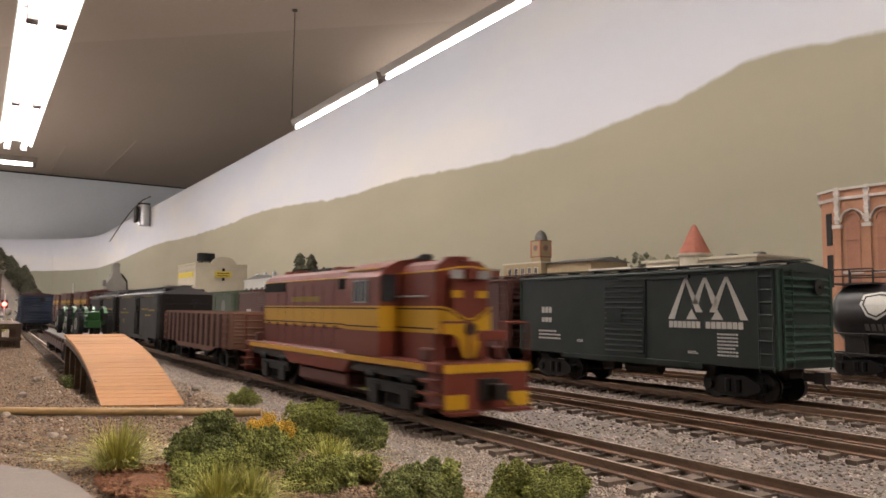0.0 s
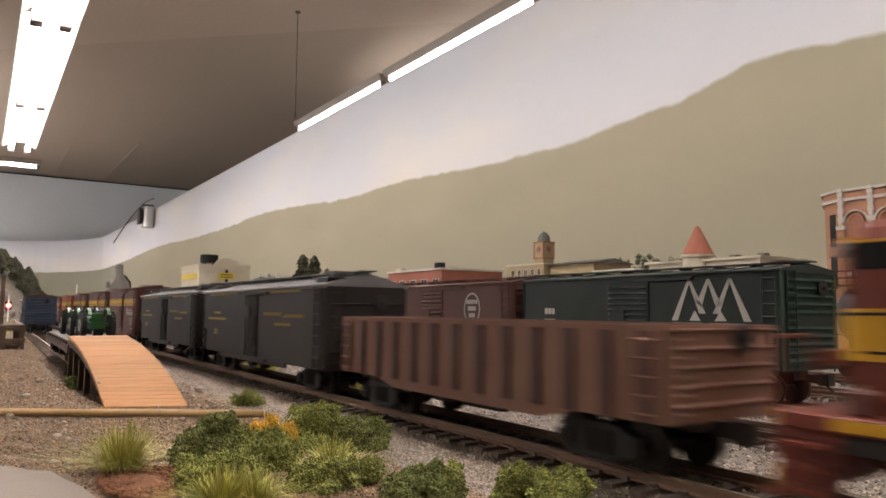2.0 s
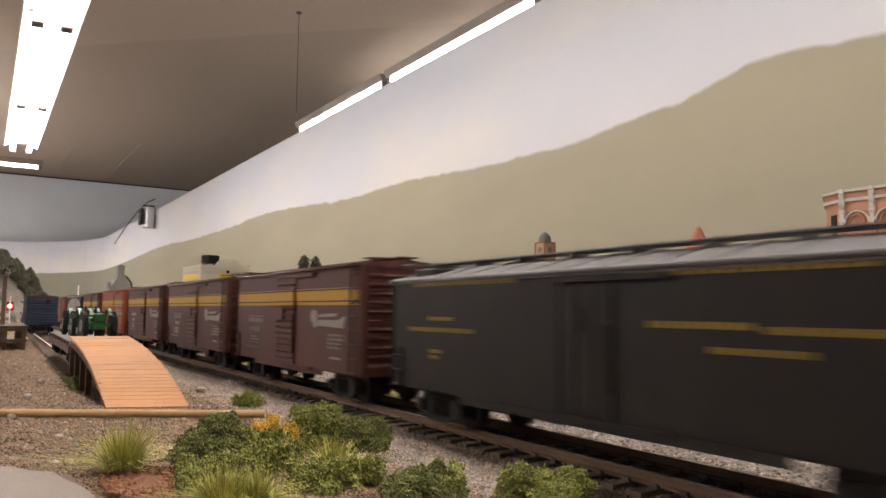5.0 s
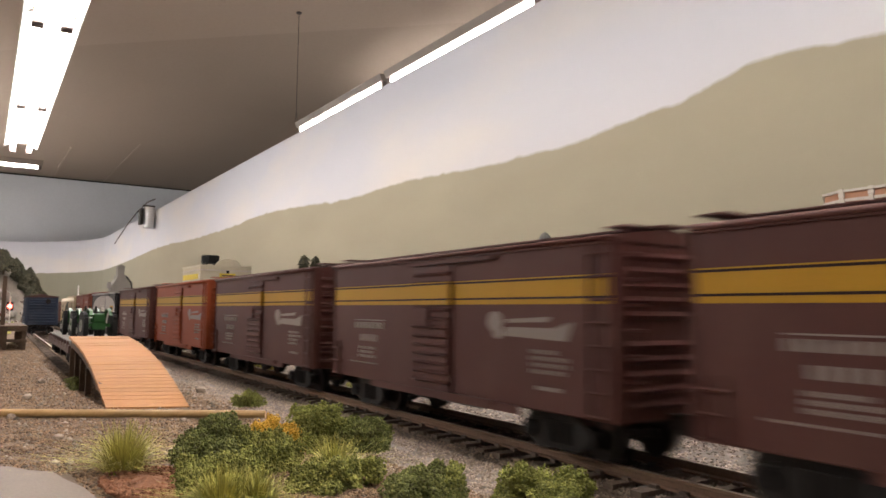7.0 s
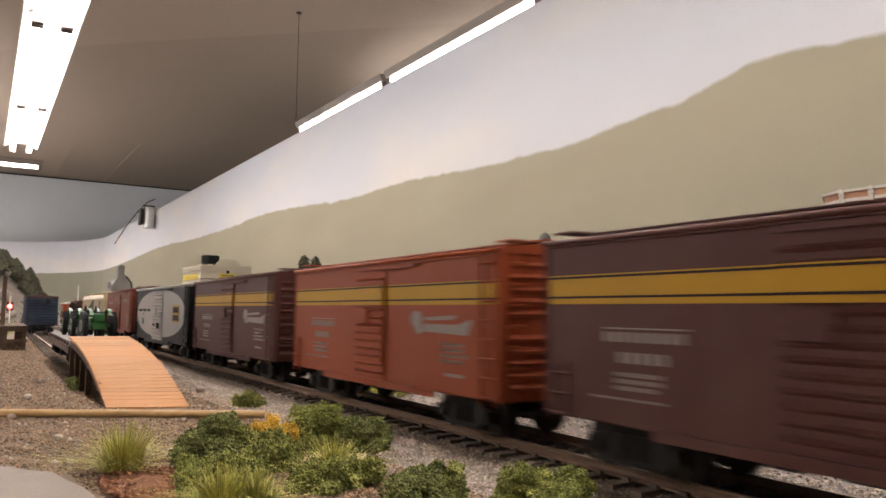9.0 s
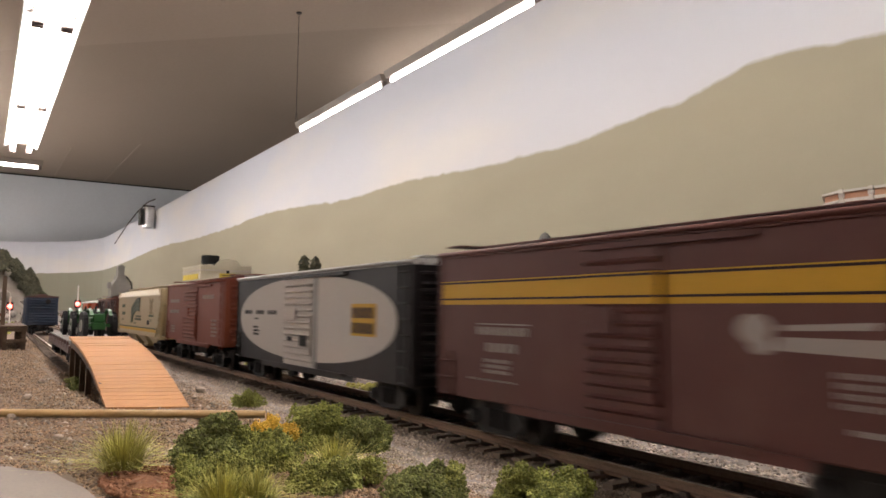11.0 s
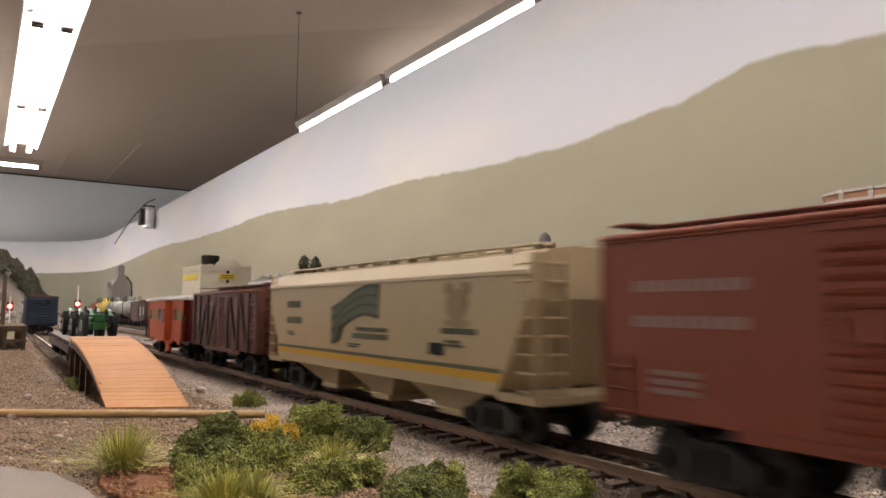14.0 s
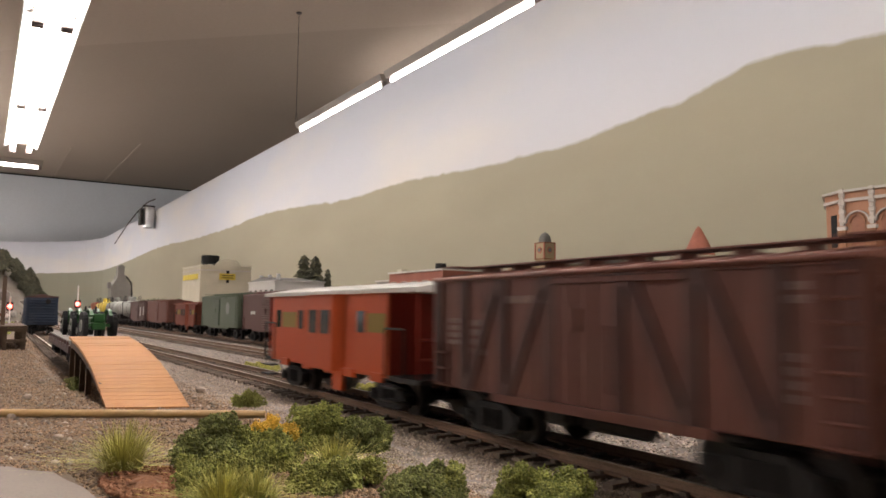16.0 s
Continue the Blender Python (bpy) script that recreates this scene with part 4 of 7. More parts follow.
        path += [(-u, v, -nu, nv) for u, v, nu, nv in path[-2::-1]]
        bm = bm_new()
        prev = None
        for u, v, nu, nv in path:
            cur = [bm.verts.new((u + nu * lift, v + s * nv * lift, z)) for z in (low(abs(u) / HW), high(abs(u) / HW))]
            if prev:
                bm.faces.new((prev[0], cur[0], cur[1], prev[1]))
            prev = cur
        part(name, bm, m, car, label)

    def top_edge(u):
        return 0.0336 - 0.0036 * (1 - u * u * (3 - 2 * u))

    def foot_edge(u):
        return float(np.interp(u, (0.0, 0.24, 0.26, 0.42, 0.62, 1.0), (0.0180, 0.0180, 0.0190, 0.0238, 0.0252, 0.0254)))
    for s, y in ((-1, -0.0755), (1, 0.0832)):
        yy = y + s * 0.0002
        wrap(y, s, foot_edge, top_edge, M["yellow"], "nose_band", "yellow band dipping to a point on the hood end", 0.00018)
        wrap(y, s, lambda u: top_edge(u) - 0.0011, lambda u: top_edge(u) - 0.0006, D, "nose_band_line", "", 0.00026)
        wrap(y, s, lambda u: 0.0440 + 0.0014 * (1 - u * u), lambda u: 0.0445 + 0.0014 * (1 - u * u), M["yellow"], "roof_line_stripe", "", 0.0002)
        bm = bm_new()
        tube(bm, (0, y, 0.0268), (0, y + s * 0.0012, 0.0268), 0.0020, 12)
        part("headlight", bm, M["black"], car)
        for k in (-1, 1):
            bm = bm_new()
            box(bm, k * 0.0050 - 0.0022, k * 0.0050 + 0.0022, min(y, y + s * 0.0009), max(y, y + s * 0.0009), 0.0420, 0.0446)
            part("number_board", bm, M["board_grey"], car, "pale number board")
            bm = bm_new()
            box(bm, k * 0.0045 - 0.0019, k * 0.0045 + 0.0019, min(y, yy), max(y, yy), 0.0362, 0.0384)
            part("nose_plate", bm, M["yellow"], car)
        bm = bm_new()
        box(bm, -0.002, 0.002, min(y, y + s * 0.0018), max(y, y + s * 0.0018), 0.0415, 0.0455)
        part("lamp_housing", bevel(bm, 0.0005), W, car)
    # pilots with steps
    for s in (-1, 1):
        y = hl if s > 0 else -hl + 0.0055
        bm = bm_new()
        box(bm, -0.0152, 0.0152, min(y, y - s * 0.0018), max(y, y - s * 0.0018), 0.0035, 0.0172)
        pil = part("pilot", bevel(bm, 0.0003), W, car)
        for k in (-1, 1):
            bm = bm_new()
            box(bm, k * 0.0112 - 0.0038, k * 0.0112 + 0.0038, min(y, y + s * 0.0004), max(y, y + s * 0.0004), 0.0045, 0.0085)
            part("pilot_plate", bm, M["yellow"], pil, "yellow plate")
            bm = bm_new()
            box(bm, k * 0.0095 - 0.0055, k * 0.0095 + 0.0055, min(y, y + s * 0.0026), max(y, y + s * 0.0026), 0.0030, 0.0040)
            part("footboard", bm, W, pil)
            for i, z in enumerate((0.0050, 0.0085, 0.0120)):
                bm = bm_new()
                box(bm, k * 0.0168 - 0.0028 - (0.0014 if k > 0 else -0.0014), k * 0.0168 + 0.0028 - (0.0014 if k > 0 else -0.0014), *sorted((y - s * 0.002, y - s * 0.0095)), z, z + 0.0007)
                part("step", bm, W, pil)
            bm = bm_new()
            box(bm, k * 0.0145 - 0.0003, k * 0.0145 + 0.0003, *sorted((y - s * 0.002, y - s * 0.010)), 0.0045, 0.0148)
            part("step_back", bm, W, pil)
        bm = bm_new()
        box(bm, -0.0152, 0.0152, *sorted((y - s * 0.0002, y + s * 0.0003)), 0.0146, 0.0170)
        part("pilot_stripe", bm, M["yellow"], pil, "yellow edge stripe")
        bm = bm_new()
        box(bm, -0.0035, 0.0035, min(y, y + s * 0.0014), max(y, y + s * 0.0014), 0.0065, 0.0128)
        part("coupler_pocket", bm, M["black"], pil)
        coupler(car, y, s)
        bm = bm_new()
        for k in (-1, 1):
            tube(bm, (k * 0.0155, y - s * 0.001, 0.0172), (k * 0.0155, y - s * 0.001, 0.029), 0.0004, 5)
            tube(bm, (k * 0.0155, y - s * 0.001, 0.029), (k * 0.006, y - s * 0.001, 0.029), 0.0004, 5)
            tube(bm, (k * 0.006, y - s * 0.001, 0.029), (k * 0.006, y - s * 0.001, 0.0172), 0.0004, 5)
        part("end_handrail", bm, W, car)
        bm = bm_new()
        box(bm, -0.0030, 0.0078, min(y - s * 0.0016, y - s * 0.0004), max(y - s * 0.0016, y - s * 0.0004), 0.0236, 0.0266)
        part("drop_step", bevel(bm, 0.0003), W, car, "raised end walkway plate")
        for k in (-1, 1):
            bm = bm_new()
            box(bm, k * 0.0130 - 0.0016, k * 0.0130 + 0.0016, min(y - s * 0.011, y - s * 0.015), max(y - s * 0.011, y - s * 0.015), 0.0172, 0.0212)
            part("sand_box", bevel(bm, 0.0005), M["maroon"], car)
    # hand grabs on the short hood and the stanchion row at the foot of the long hood
    for s in (-1, 1):
        bm = bm_new()
        tube(bm, (s * (HW + 0.0012), -0.0495, 0.0366), (s * (HW + 0.0012), -0.0665, 0.0366), 0.0003, 5)
        for y in (-0.0495, -0.0665):
            tube(bm, (s * HW, y, 0.0366), (s * (HW + 0.0012), y, 0.0366), 0.0003, 5)
        part("hand_grab", bm, M["board_grey"], car)
        for i in range(9):
            bm = bm_new()
            y = -0.012 + 0.0105 * i
            box(bm, *sorted((s * HW, s * (HW + 0.0007))), y - 0.0007, y + 0.0007, 0.0247, 0.0262)
            part("door_latch", bm, M["maroon"], long_hood)
    # roof fans, stack, horn
    for y in (0.012, 0.055, 0.067):
        bm = bm_new()
        tube(bm, (0, y, 0.0476), (0, y, 0.0490), 0.0052, 18)
        for i in range(6):
            a = math.pi * i / 6
            beam(bm, (math.cos(a) * 0.005, y + math.sin(a) * 0.005, 0.0492), (-math.cos(a) * 0.005, y - math.sin(a) * 0.005, 0.0492), 0.0005, 0.0004)
        part("roof_fan", bm, W, car)
    for y in (0.026, 0.04):
        bm = bm_new()
        box(bm, -0.003, 0.003, y - 0.0022, y + 0.0022, 0.0477, 0.0496)
        part("exhaust_stack", bevel(bm, 0.0005), M["black"], car)
    bm = bm_new()
    for k in (-1, 0, 1):
        tube(bm, (k * 0.0012, -0.045, 0.0496), (k * 0.0012, -0.0505, 0.0502), 0.0004, 6, 0.0010)
    box(bm, -0.0018, 0.0018, -0.0455, -0.0445, 0.0486, 0.0499)
    part("horn", bm, M["black"], car)
    bm = bm_new()
    tube(bm, (0.0, -0.068, 0.0476), (0.0, -0.068, 0.0490), 0.0042, 16)
    part("hood_vent", bm, W, car)
    for s in (-1, 1):
        tr = truck(car, s * 0.0525, True)
        for k in (-1, 1):
            bm = bm_new()
            box(bm, k * 0.0128, k * 0.0146, -0.017, 0.017, 0.0062, 0.0098)
            for q in (-1, 1):
                box(bm, k * 0.0128, k * 0.0152, q * 0.0105 - 0.0035, q * 0.0105 + 0.0035, 0.0022, 0.0085)
                tube(bm, (k * 0.0146, q * 0.0155, 0.0115), (k * 0.0146, q * 0.0085, 0.0115), 0.0014, 8)
            part("truck_casting", bevel(bm, 0.0003), M["truck"], tr)
    train_car(car, yc)


def gondola():
    m, yc, L = on_main(0.3690, 0.5110)
    car = thing("gondola_car", m, "weathered rust-brown ribbed steel gondola, empty, in the train", "gondola car", "train cars")
    hw, hl, z0, z1 = 0.0165, L / 2, 0.0116, 0.0296
    bm = bm_new()
    box(bm, -hw, hw, -hl, hl, z0, z0 + 0.0014)
    part("floor_plate", bm, M["gondola"], car)
    for s in (-1, 1):
        bm = bm_new()
        box(bm, s * hw - 0.0005, s * hw + 0.0005, -hl, hl, z0 - 0.0002, z1)
        # fishbelly side sill
        prism(bm, [(-0.05, z0 + 0.0005), (-0.035, z0 - 0.0028), (0.035, z0 - 0.0028), (0.05, z0 + 0.0005)], s * hw - 0.0004, s * hw + 0.0004, "x")
        part("side_sheet", bm, M["gondola"], car)
        bm = bm_new()
        box(bm, -hw + 0.0005, hw - 0.0005, s * hl - 0.0005, s * hl + 0.0005, z0 - 0.0002, z1)
        part("end_sheet", bm, M["gondola"], car)
    for s in (-1, 1):
        bm = bm_new()
        box(bm, s * hw - 0.0009, s * hw + 0.0011, -hl - 0.0005, hl + 0.0005, z1 - 0.0006, z1 + 0.0007)
        part("top_rail", bm, M["gondola"], car)
        bm = bm_new()
        box(bm, -hw, hw, s * hl - 0.0008, s * hl + 0.0008, z1 - 0.0006, z1 + 0.0007)
        part("end_rail", bm, M["gondola"], car)
        n = 12
        for i in range(n + 1):
            y = -hl + 0.004 + (L - 0.008) * i / n
            bm = bm_new()
            x = s * hw
            prism(bm, [(x, y - 0.0022), (x + s * 0.0016, y - 0.0011), (x + s * 0.0016, y + 0.0011), (x, y + 0.0022)], z0, z1 - 0.0005, "z")
            part("side_rib", bm, M["nw"], car)
        for i in range(5):
            z = z0 + 0.003 + 0.0037 * i
            bm = bm_new()
            prism(bm, [(s * hl, z - 0.001), (s * hl + s * 0.0012, z), (s * hl, z + 0.001)], -hw + 0.001, hw - 0.001, "x")
            part("end_rib", bm, M["gondola"], car)
        ladder(car, s, hw + 0.001, s * (hl - 0.004), 0.005, z0, z1, 5, "gondola")
        ladder(car, s, hw + 0.001, -s * (hl - 0.004), 0.005, z0, z1, 5, "gondola")
        ladder(car, 0, 0, -hw + 0.004, 0.005, z0, z1, 5, "gondola", (s * hl, s))
    brake_wheel(car, -hl, -1, 0.005, z1 - 0.002)
    lettering(car, "lettergold", "faded lettering", lambda bm: [words(bm, s, hw + 0.0002, 0.003 * (1 if s < 0 else -1), 0.021, 0.005, 0.005, 4, 3) for s in (-1, 1)])
    underframe(car, L, hw, True, sill=z0)
    train_car(car, yc)


def reefer(front, rear, label):
    m, yc, L = on_main(front, rear)
    car = boxcar("express_reefer", label, m, L, "reefer", "reefer_roof", W=0.0345, sill=0.0098, eave=0.0415, peak=0.0465, moving=True, door=(-0.008, 0.008), ribs=3, category="refrigerator car",
                 group="train cars", style="plain", gap=0.0010, deep=0.0002)
    hw, hl = 0.01725, L / 2

    def low(bm):
        for s in (-1, 1):
            k = 1 if s < 0 else -1
            words(bm, s, hw, k * (hl - 0.012), 0.0398, 0.05, 0.0010, 16)
            words(bm, s, hw, -k * 0.012, 0.0398, 0.05, 0.0010, 16)
            words(bm, s, hw, k * (hl - 0.021), 0.0300, 0.013, 0.0011, 7)
            words(bm, s, hw, k * (hl - 0.010), 0.0268, 0.034, 0.0012, 18)
            words(bm, s, hw, k * (hl - 0.022), 0.0192, 0.008, 0.0026, 5, 2)
            words(bm, s, hw, -k * 0.0179, 0.0299, 0.023, 0.0013, 10)
            words(bm, s, hw, -k * 0.0428, 0.0293, 0.022, 0.0013, 11)
            words(bm, s, hw, -k * 0.0318, 0.0256, 0.0197, 0.0012, 9)
    lettering(car, "lettergold", "dull gold lettering too small to read", low)
    bm = bm_new()
    for s in (-1, 1):
        box(bm, -0.004, 0.008, min(s * hl, s * (hl + 0.0002)), max(s * hl, s * (hl + 0.0002)), 0.0352, 0.0362)
    part("end_lettering", bm, M["lettergold"], car)
    for s in (-1, 1):
        for k in (-1, 1):
            bm = bm_new()
            box(bm, k * 0.0095 - 0.004, k * 0.0095 + 0.004, s * (hl - 0.012) - 0.006, s * (hl - 0.012) + 0.006, 0.0428, 0.0455)
            part("ice_hatch", bevel(bm, 0.0005), M["reefer"], car)
    # low arched end panels
    for s in (-1, 1):
        bm = bm_new()
        box(bm, -0.0168, 0.0168, min(s * hl, s * hl + s * 0.0008), max(s * hl, s * hl + s * 0.0008), 0.0098, 0.0415)
        part("end_sheathing", bm, M["reefer"], car)
    train_car(car, yc)


def oval_boxcar():
    m, yc, L = on_main(1.7010, 1.8745)
    car = boxcar("boxcar", "long black boxcar with large grey oval and yellow sign", m, L, "oval_black", "silver_roof", moving=True, door=(-0.0108, 0.0200), door_m="oval_grey", group="train cars", eave=0.0475, peak=0.0490, sill=0.0098)
    hw = 0.0343 / 2
    zc, rz, ry = 0.0292, 0.0166, 0.0792
    for s in (-1, 1):
        bm = bm_new()
        k = 1 if s < 0 else -1
        prof = []
        for i in range(64):
            a = 2 * math.pi * i / 64
            cx, cz = math.cos(a), math.sin(a)
            prof.append((k * 0.0020 + ry * math.copysign(abs(cx) ** 0.9, cx), zc + rz * math.copysign(abs(cz) ** 0.86, cz)))
        prism(bm, prof, s * hw - 0.0001, s * (hw + 0.00018), "x")
        part("oval_panel", bm, M["oval_grey"], car, "warm grey painted oval")
        bm = bm_new()
        side_panel(bm, s, hw + 0.0001, *sorted((-k * 0.0109, -k * 0.0142)), 0.0105, 0.0452, 0.0004)
        part("door_post", bm, M["board_grey"], car, "grey door post")
        bm = bm_new()
        side_panel(bm, s, hw + 0.0001, *sorted((-k * 0.0447, -k * 0.0632)), 0.0240, 0.0350, 0.0003)
        sg = part("yellow_sign", bm, M["yellow"], car, "yellow square sign with dark bars")
        bm = bm_new()
        words(bm, s, hw + 0.0003, -k * 0.0457, 0.0301, 0.0165, 0.0036, 8, fill=0.72)
        words(bm, s, hw + 0.0003, -k * 0.0457, 0.0249, 0.0165, 0.0036, 8, fill=0.72)
        part("sign_lettering", bm, M["stripe_dark"], sg)
        bm = bm_new()
        for i in range(3):
            words(bm, s, hw + 0.0001, k * (0.0750 - 0.0165 * i), 0.0306, 0.012, 0.0018, (4, 5, 3)[i])
        words(bm, s, hw + 0.0001, k * 0.0605, 0.0282, 0.006, 0.0007, 4)
        words(bm, s, hw + 0.0001, k * 0.0615, 0.0210, 0.010, 0.0042, 6, 3)
        words(bm, s, hw + 0.0012, k * 0.0010, 0.0185, 0.008, 0.0042, 2)
        words(bm, s, hw + 0.0012, k * 0.0140, 0.0200, 0.005, 0.0018, 2)
        part("lettering", bm, M["dark"], car, "black lettering too blurred to read")
    train_car(car, yc)


def red_boxcar():
    m, yc, L = on_main(1.8965, 2.0345)
    car = boxcar("boxcar", "oxide-red double-door steel boxcar in the train", m, L, "redbox", moving=True, door=(-0.011, 0.022), group="train cars")
    hw = 0.0343 / 2

    def low(bm):
        for s in (-1, 1):
            k = 1 if s < 0 else -1
            words(bm, s, hw, k * (L / 2 - 0.008), 0.0368, 0.026, 0.0022, 10)
            words(bm, s, hw, k * (L / 2 - 0.008), 0.0300, 0.026, 0.0022, 9)
            words(bm, s, hw, -k * 0.022, 0.0385, 0.024, 0.0022, 9)
            words(bm, s, hw, -k * 0.042, 0.0175, 0.014, 0.0095, 9, 5)
            words(bm, s, hw, k * (L / 2 - 0.012), 0.0175, 0.018, 0.0045, 9, 3)
    lettering(car, "faint", "faded white lettering too blurred to read", low)
    train_car(car, yc)


def braced_boxcar():
    m, yc, L = on_main(2.2560, 2.3760)
    car = boxcar("outside_braced_boxcar", "weathered brown outside-braced wooden boxcar in the train", m, L, "brace", "brace", moving=True, door=(-0.009, 0.009), group="train cars", eave=0.0413, peak=0.0442, ribs=9, style="plain", W=0.0335, sill=0.0120, gap=0.0014)
    hw, hl = 0.01675, L / 2
    for s in (-1, 1):
        for y0, y1 in ((-hl + 0.002, -hl + 0.002), (hl - 0.002, hl - 0.002), (-0.0105, -0.0105), (0.0105, 0.0105), (-0.0125, -0.0265), (0.0125, 0.0265), (-0.0305, -0.0435), (0.0305, 0.0435), (-0.0285, -0.0285), (0.0285, 0.0285), (-0.0455, -0.0455), (0.0455, 0.0455)):
            bm = bm_new()
            prism(bm, [(y1 - 0.0015, 0.0124), (y1 + 0.0015, 0.0124), (y0 + 0.0015, 0.0409), (y0 - 0.0015, 0.0409)], *sorted((s * (hw - 0.0002), s * (hw + 0.0009))), "x")
            part("brace", bm, M["brace_dark"], car)
        for i in range(34):
            y = -hl + L * (i + 0.5) / 34
            if i % 3 == 0:
                bm = bm_new()
                side_panel(bm, s, hw, y - 0.0001, y + 0.0001, 0.0124, 0.0410, 0.0002)
                part("board_seam", bm, M["brace_dark"], car)

    def low(bm):
        for s in (-1, 1):
            k = 1 if s < 0 else -1
            words(bm, s, hw, k * 0.027, 0.0348, 0.014, 0.0018, 7)
            words(bm, s, hw, k * 0.053, 0.0238, 0.008, 0.007, 6, 4)
            words(bm, s, hw, k * 0.042, 0.0215, 0.007, 0.009, 6, 4)
            words(bm, s, hw, -k * 0.044, 0.0345, 0.008, 0.0035, 6, 2)
            words(bm, s, hw, -k * 0.044, 0.0185, 0.008, 0.008, 6, 4)
    lettering(car, "faint", "faint white lettering too blurred to read", low)
    train_car(car, yc)


def hopper():
    m, yc, L = on_main(2.0560, 2.2400)
    car = thing("covered_hopper", m, "tan covered hopper with green emblem and yellow-green stripe in the train", "hopper car", "train cars")
    hl, hw = L / 2, 0.0172
    # rounded body whose lower ends slope in over the trucks
    bm = bm_new()
    prof = [(-0.0150, 0.0135), (-0.0168, 0.0160), (-hw, 0.0220), (-hw - 0.0004, 0.032), (-hw - 0.0003, 0.0360), (-hw, 0.0420), (-0.0155, 0.0462), (-0.0115, 0.0480), (-0.004, 0.0490)]

    def end_y(z):
        return 0.0900 - max(0.0, 0.0360 - z) * 0.55
    rings = [[[bm.verts.new((k * x, e * end_y(z), z)) for x, z in prof] for e in (-1, 1)] for k in (1, -1)]
    n = len(prof)
    for ka in (0, 1):
        lo, hi = rings[ka]
        for i in range(n - 1):
            bm.faces.new((lo[i], lo[i + 1], hi[i + 1], hi[i]))
    for e in (0, 1):
        a, b = rings[0][e], rings[1][e]
        for i in range(n - 1):
            bm.faces.new((a[i], a[i + 1], b[i + 1], b[i]))
    for i in (0, n - 1):
        bm.faces.new((rings[0][0][i], rings[0][1][i], rings[1][1][i], rings[1][0][i]))
    part("body", bm, M["hopper"], car)
    for k in (-1, 1):
        # roof shoulder standing proud of the side, its highlight put in as cream
        bm = bm_new()
        prism(bm, [(k * 0.0168, 0.0418), (k * 0.0180, 0.0418), (k * 0.0180, 0.0428), (k * 0.0160, 0.0468), (k * 0.0150, 0.0466)], -0.0904, 0.0904)
        part("roof_shoulder", bm, M["hopper_roof"], car)
    for s in (-1, 1):
        for k in (-1, 1):
            bm = bm_new()
            prism(bm, [(s * (hl - 0.001), 0.0118), (s * (hl - 0.001), 0.0470), (s * (hl - 0.0022), 0.0470), (s * (hl - 0.0022), 0.0118)], k * 0.0158, k * 0.0170, "x")
            prism(bm, [(s * (hl - 0.002), 0.0108), (s * (hl - 0.002), 0.0128), (s * 0.0760, 0.0128), (s * 0.0760, 0.0108)], k * 0.0158, k * 0.0170, "x")
            part("end_post", bm, M["hopper"], car)
            ladder(car, k, 0.0164, s * (hl - 0.0045), 0.006, 0.012, 0.047, 8, "hopper")
        ladder(car, 0, 0, -0.0105, 0.006, 0.012, 0.047, 8, "hopper", (s * (hl - 0.002), s))
        bm = bm_new()
        box(bm, -0.0168, 0.0168, *sorted((s * (hl - 0.014), s * hl)), 0.0108, 0.0128)
        part("end_platform", bm, M["hopper"], car)
    # side sill and stripe
    for s in (-1, 1):
        bm = bm_new()
        prism(bm, [(-0.0765, 0.0120), (-0.0800, 0.0186), (0.0800, 0.0186), (0.0765, 0.0120)], *sorted((s * 0.0164, s * 0.0176)), "x")
        part("side_sill", bm, M["hopper"], car)
        bm = bm_new()
        side_panel(bm, s, 0.0176, -0.0785, 0.0785, 0.0152, 0.0174, 0.00015)
        part("stripe", bm, M["yellow"], car, "yellow stripe")
        bm = bm_new()
        side_panel(bm, s, 0.0176, -0.0785, 0.0785, 0.0174, 0.0185, 0.00015)
        part("stripe", bm, M["dkgreen_print"], car, "green stripe")
        bm = bm_new()
        box(bm, s * 0.0140 - 0.0004, s * 0.0140 + 0.0004, -hl + 0.012, hl - 0.012, 0.0468, 0.0476)
        part("roof_rail", bm, M["hopper_roof"], car)
    # outlet bays
    for i in range(3):
        y = (-1 + i) * 0.043
        bm = bm_new()
        lo, hi = [], []
        for sx, sy in ((-1, -1), (1, -1), (1, 1), (-1, 1)):
            reach = 0.030 if sy * (i - 1) > 0 else 0.0205
            hi.append(bm.verts.new((sx * 0.0152, y + sy * reach, 0.0138)))
            lo.append(bm.verts.new((sx * 0.0085, y + sy * 0.006, 0.0042)))
        for q in range(4):
            bm.faces.new((hi[q], hi[(q + 1) % 4], lo[(q + 1) % 4], lo[q]))
        bm.faces.new(lo)
        bm.faces.new(hi)
        part("discharge_bay", bm, M["hopper"], car)
        bm = bm_new()
        box(bm, -0.0095, 0.0095, y - 0.007, y + 0.007, 0.0026, 0.0046)
        part("outlet_gate", bevel(bm, 0.0004), M["hopper"], car)
    # roof walk and hatches
    bm = bm_new()
    for k in (-1, 1):
        box(bm, k * 0.0085 - 0.0018, k * 0.0085 + 0.0018, -hl + 0.006, hl - 0.006, 0.0496, 0.0501)
        for i in range(14):
            y = -hl + 0.01 + (L - 0.02) * i / 13
            box(bm, k * 0.0085 - 0.0018, k * 0.0085 + 0.0018, y - 0.0004, y + 0.0004, 0.0480, 0.0497)
    part("roof_walk", bm, M["hopper_roof"], car)
    for i in range(4):
        bm = bm_new()
        y = (-1.5 + i) * 0.038
        box(bm, -0.0048, 0.0048, y - 0.014, y + 0.014, 0.0488, 0.0502)
        part("roof_hatch", bevel(bm, 0.0005), M["hopper_roof"], car)
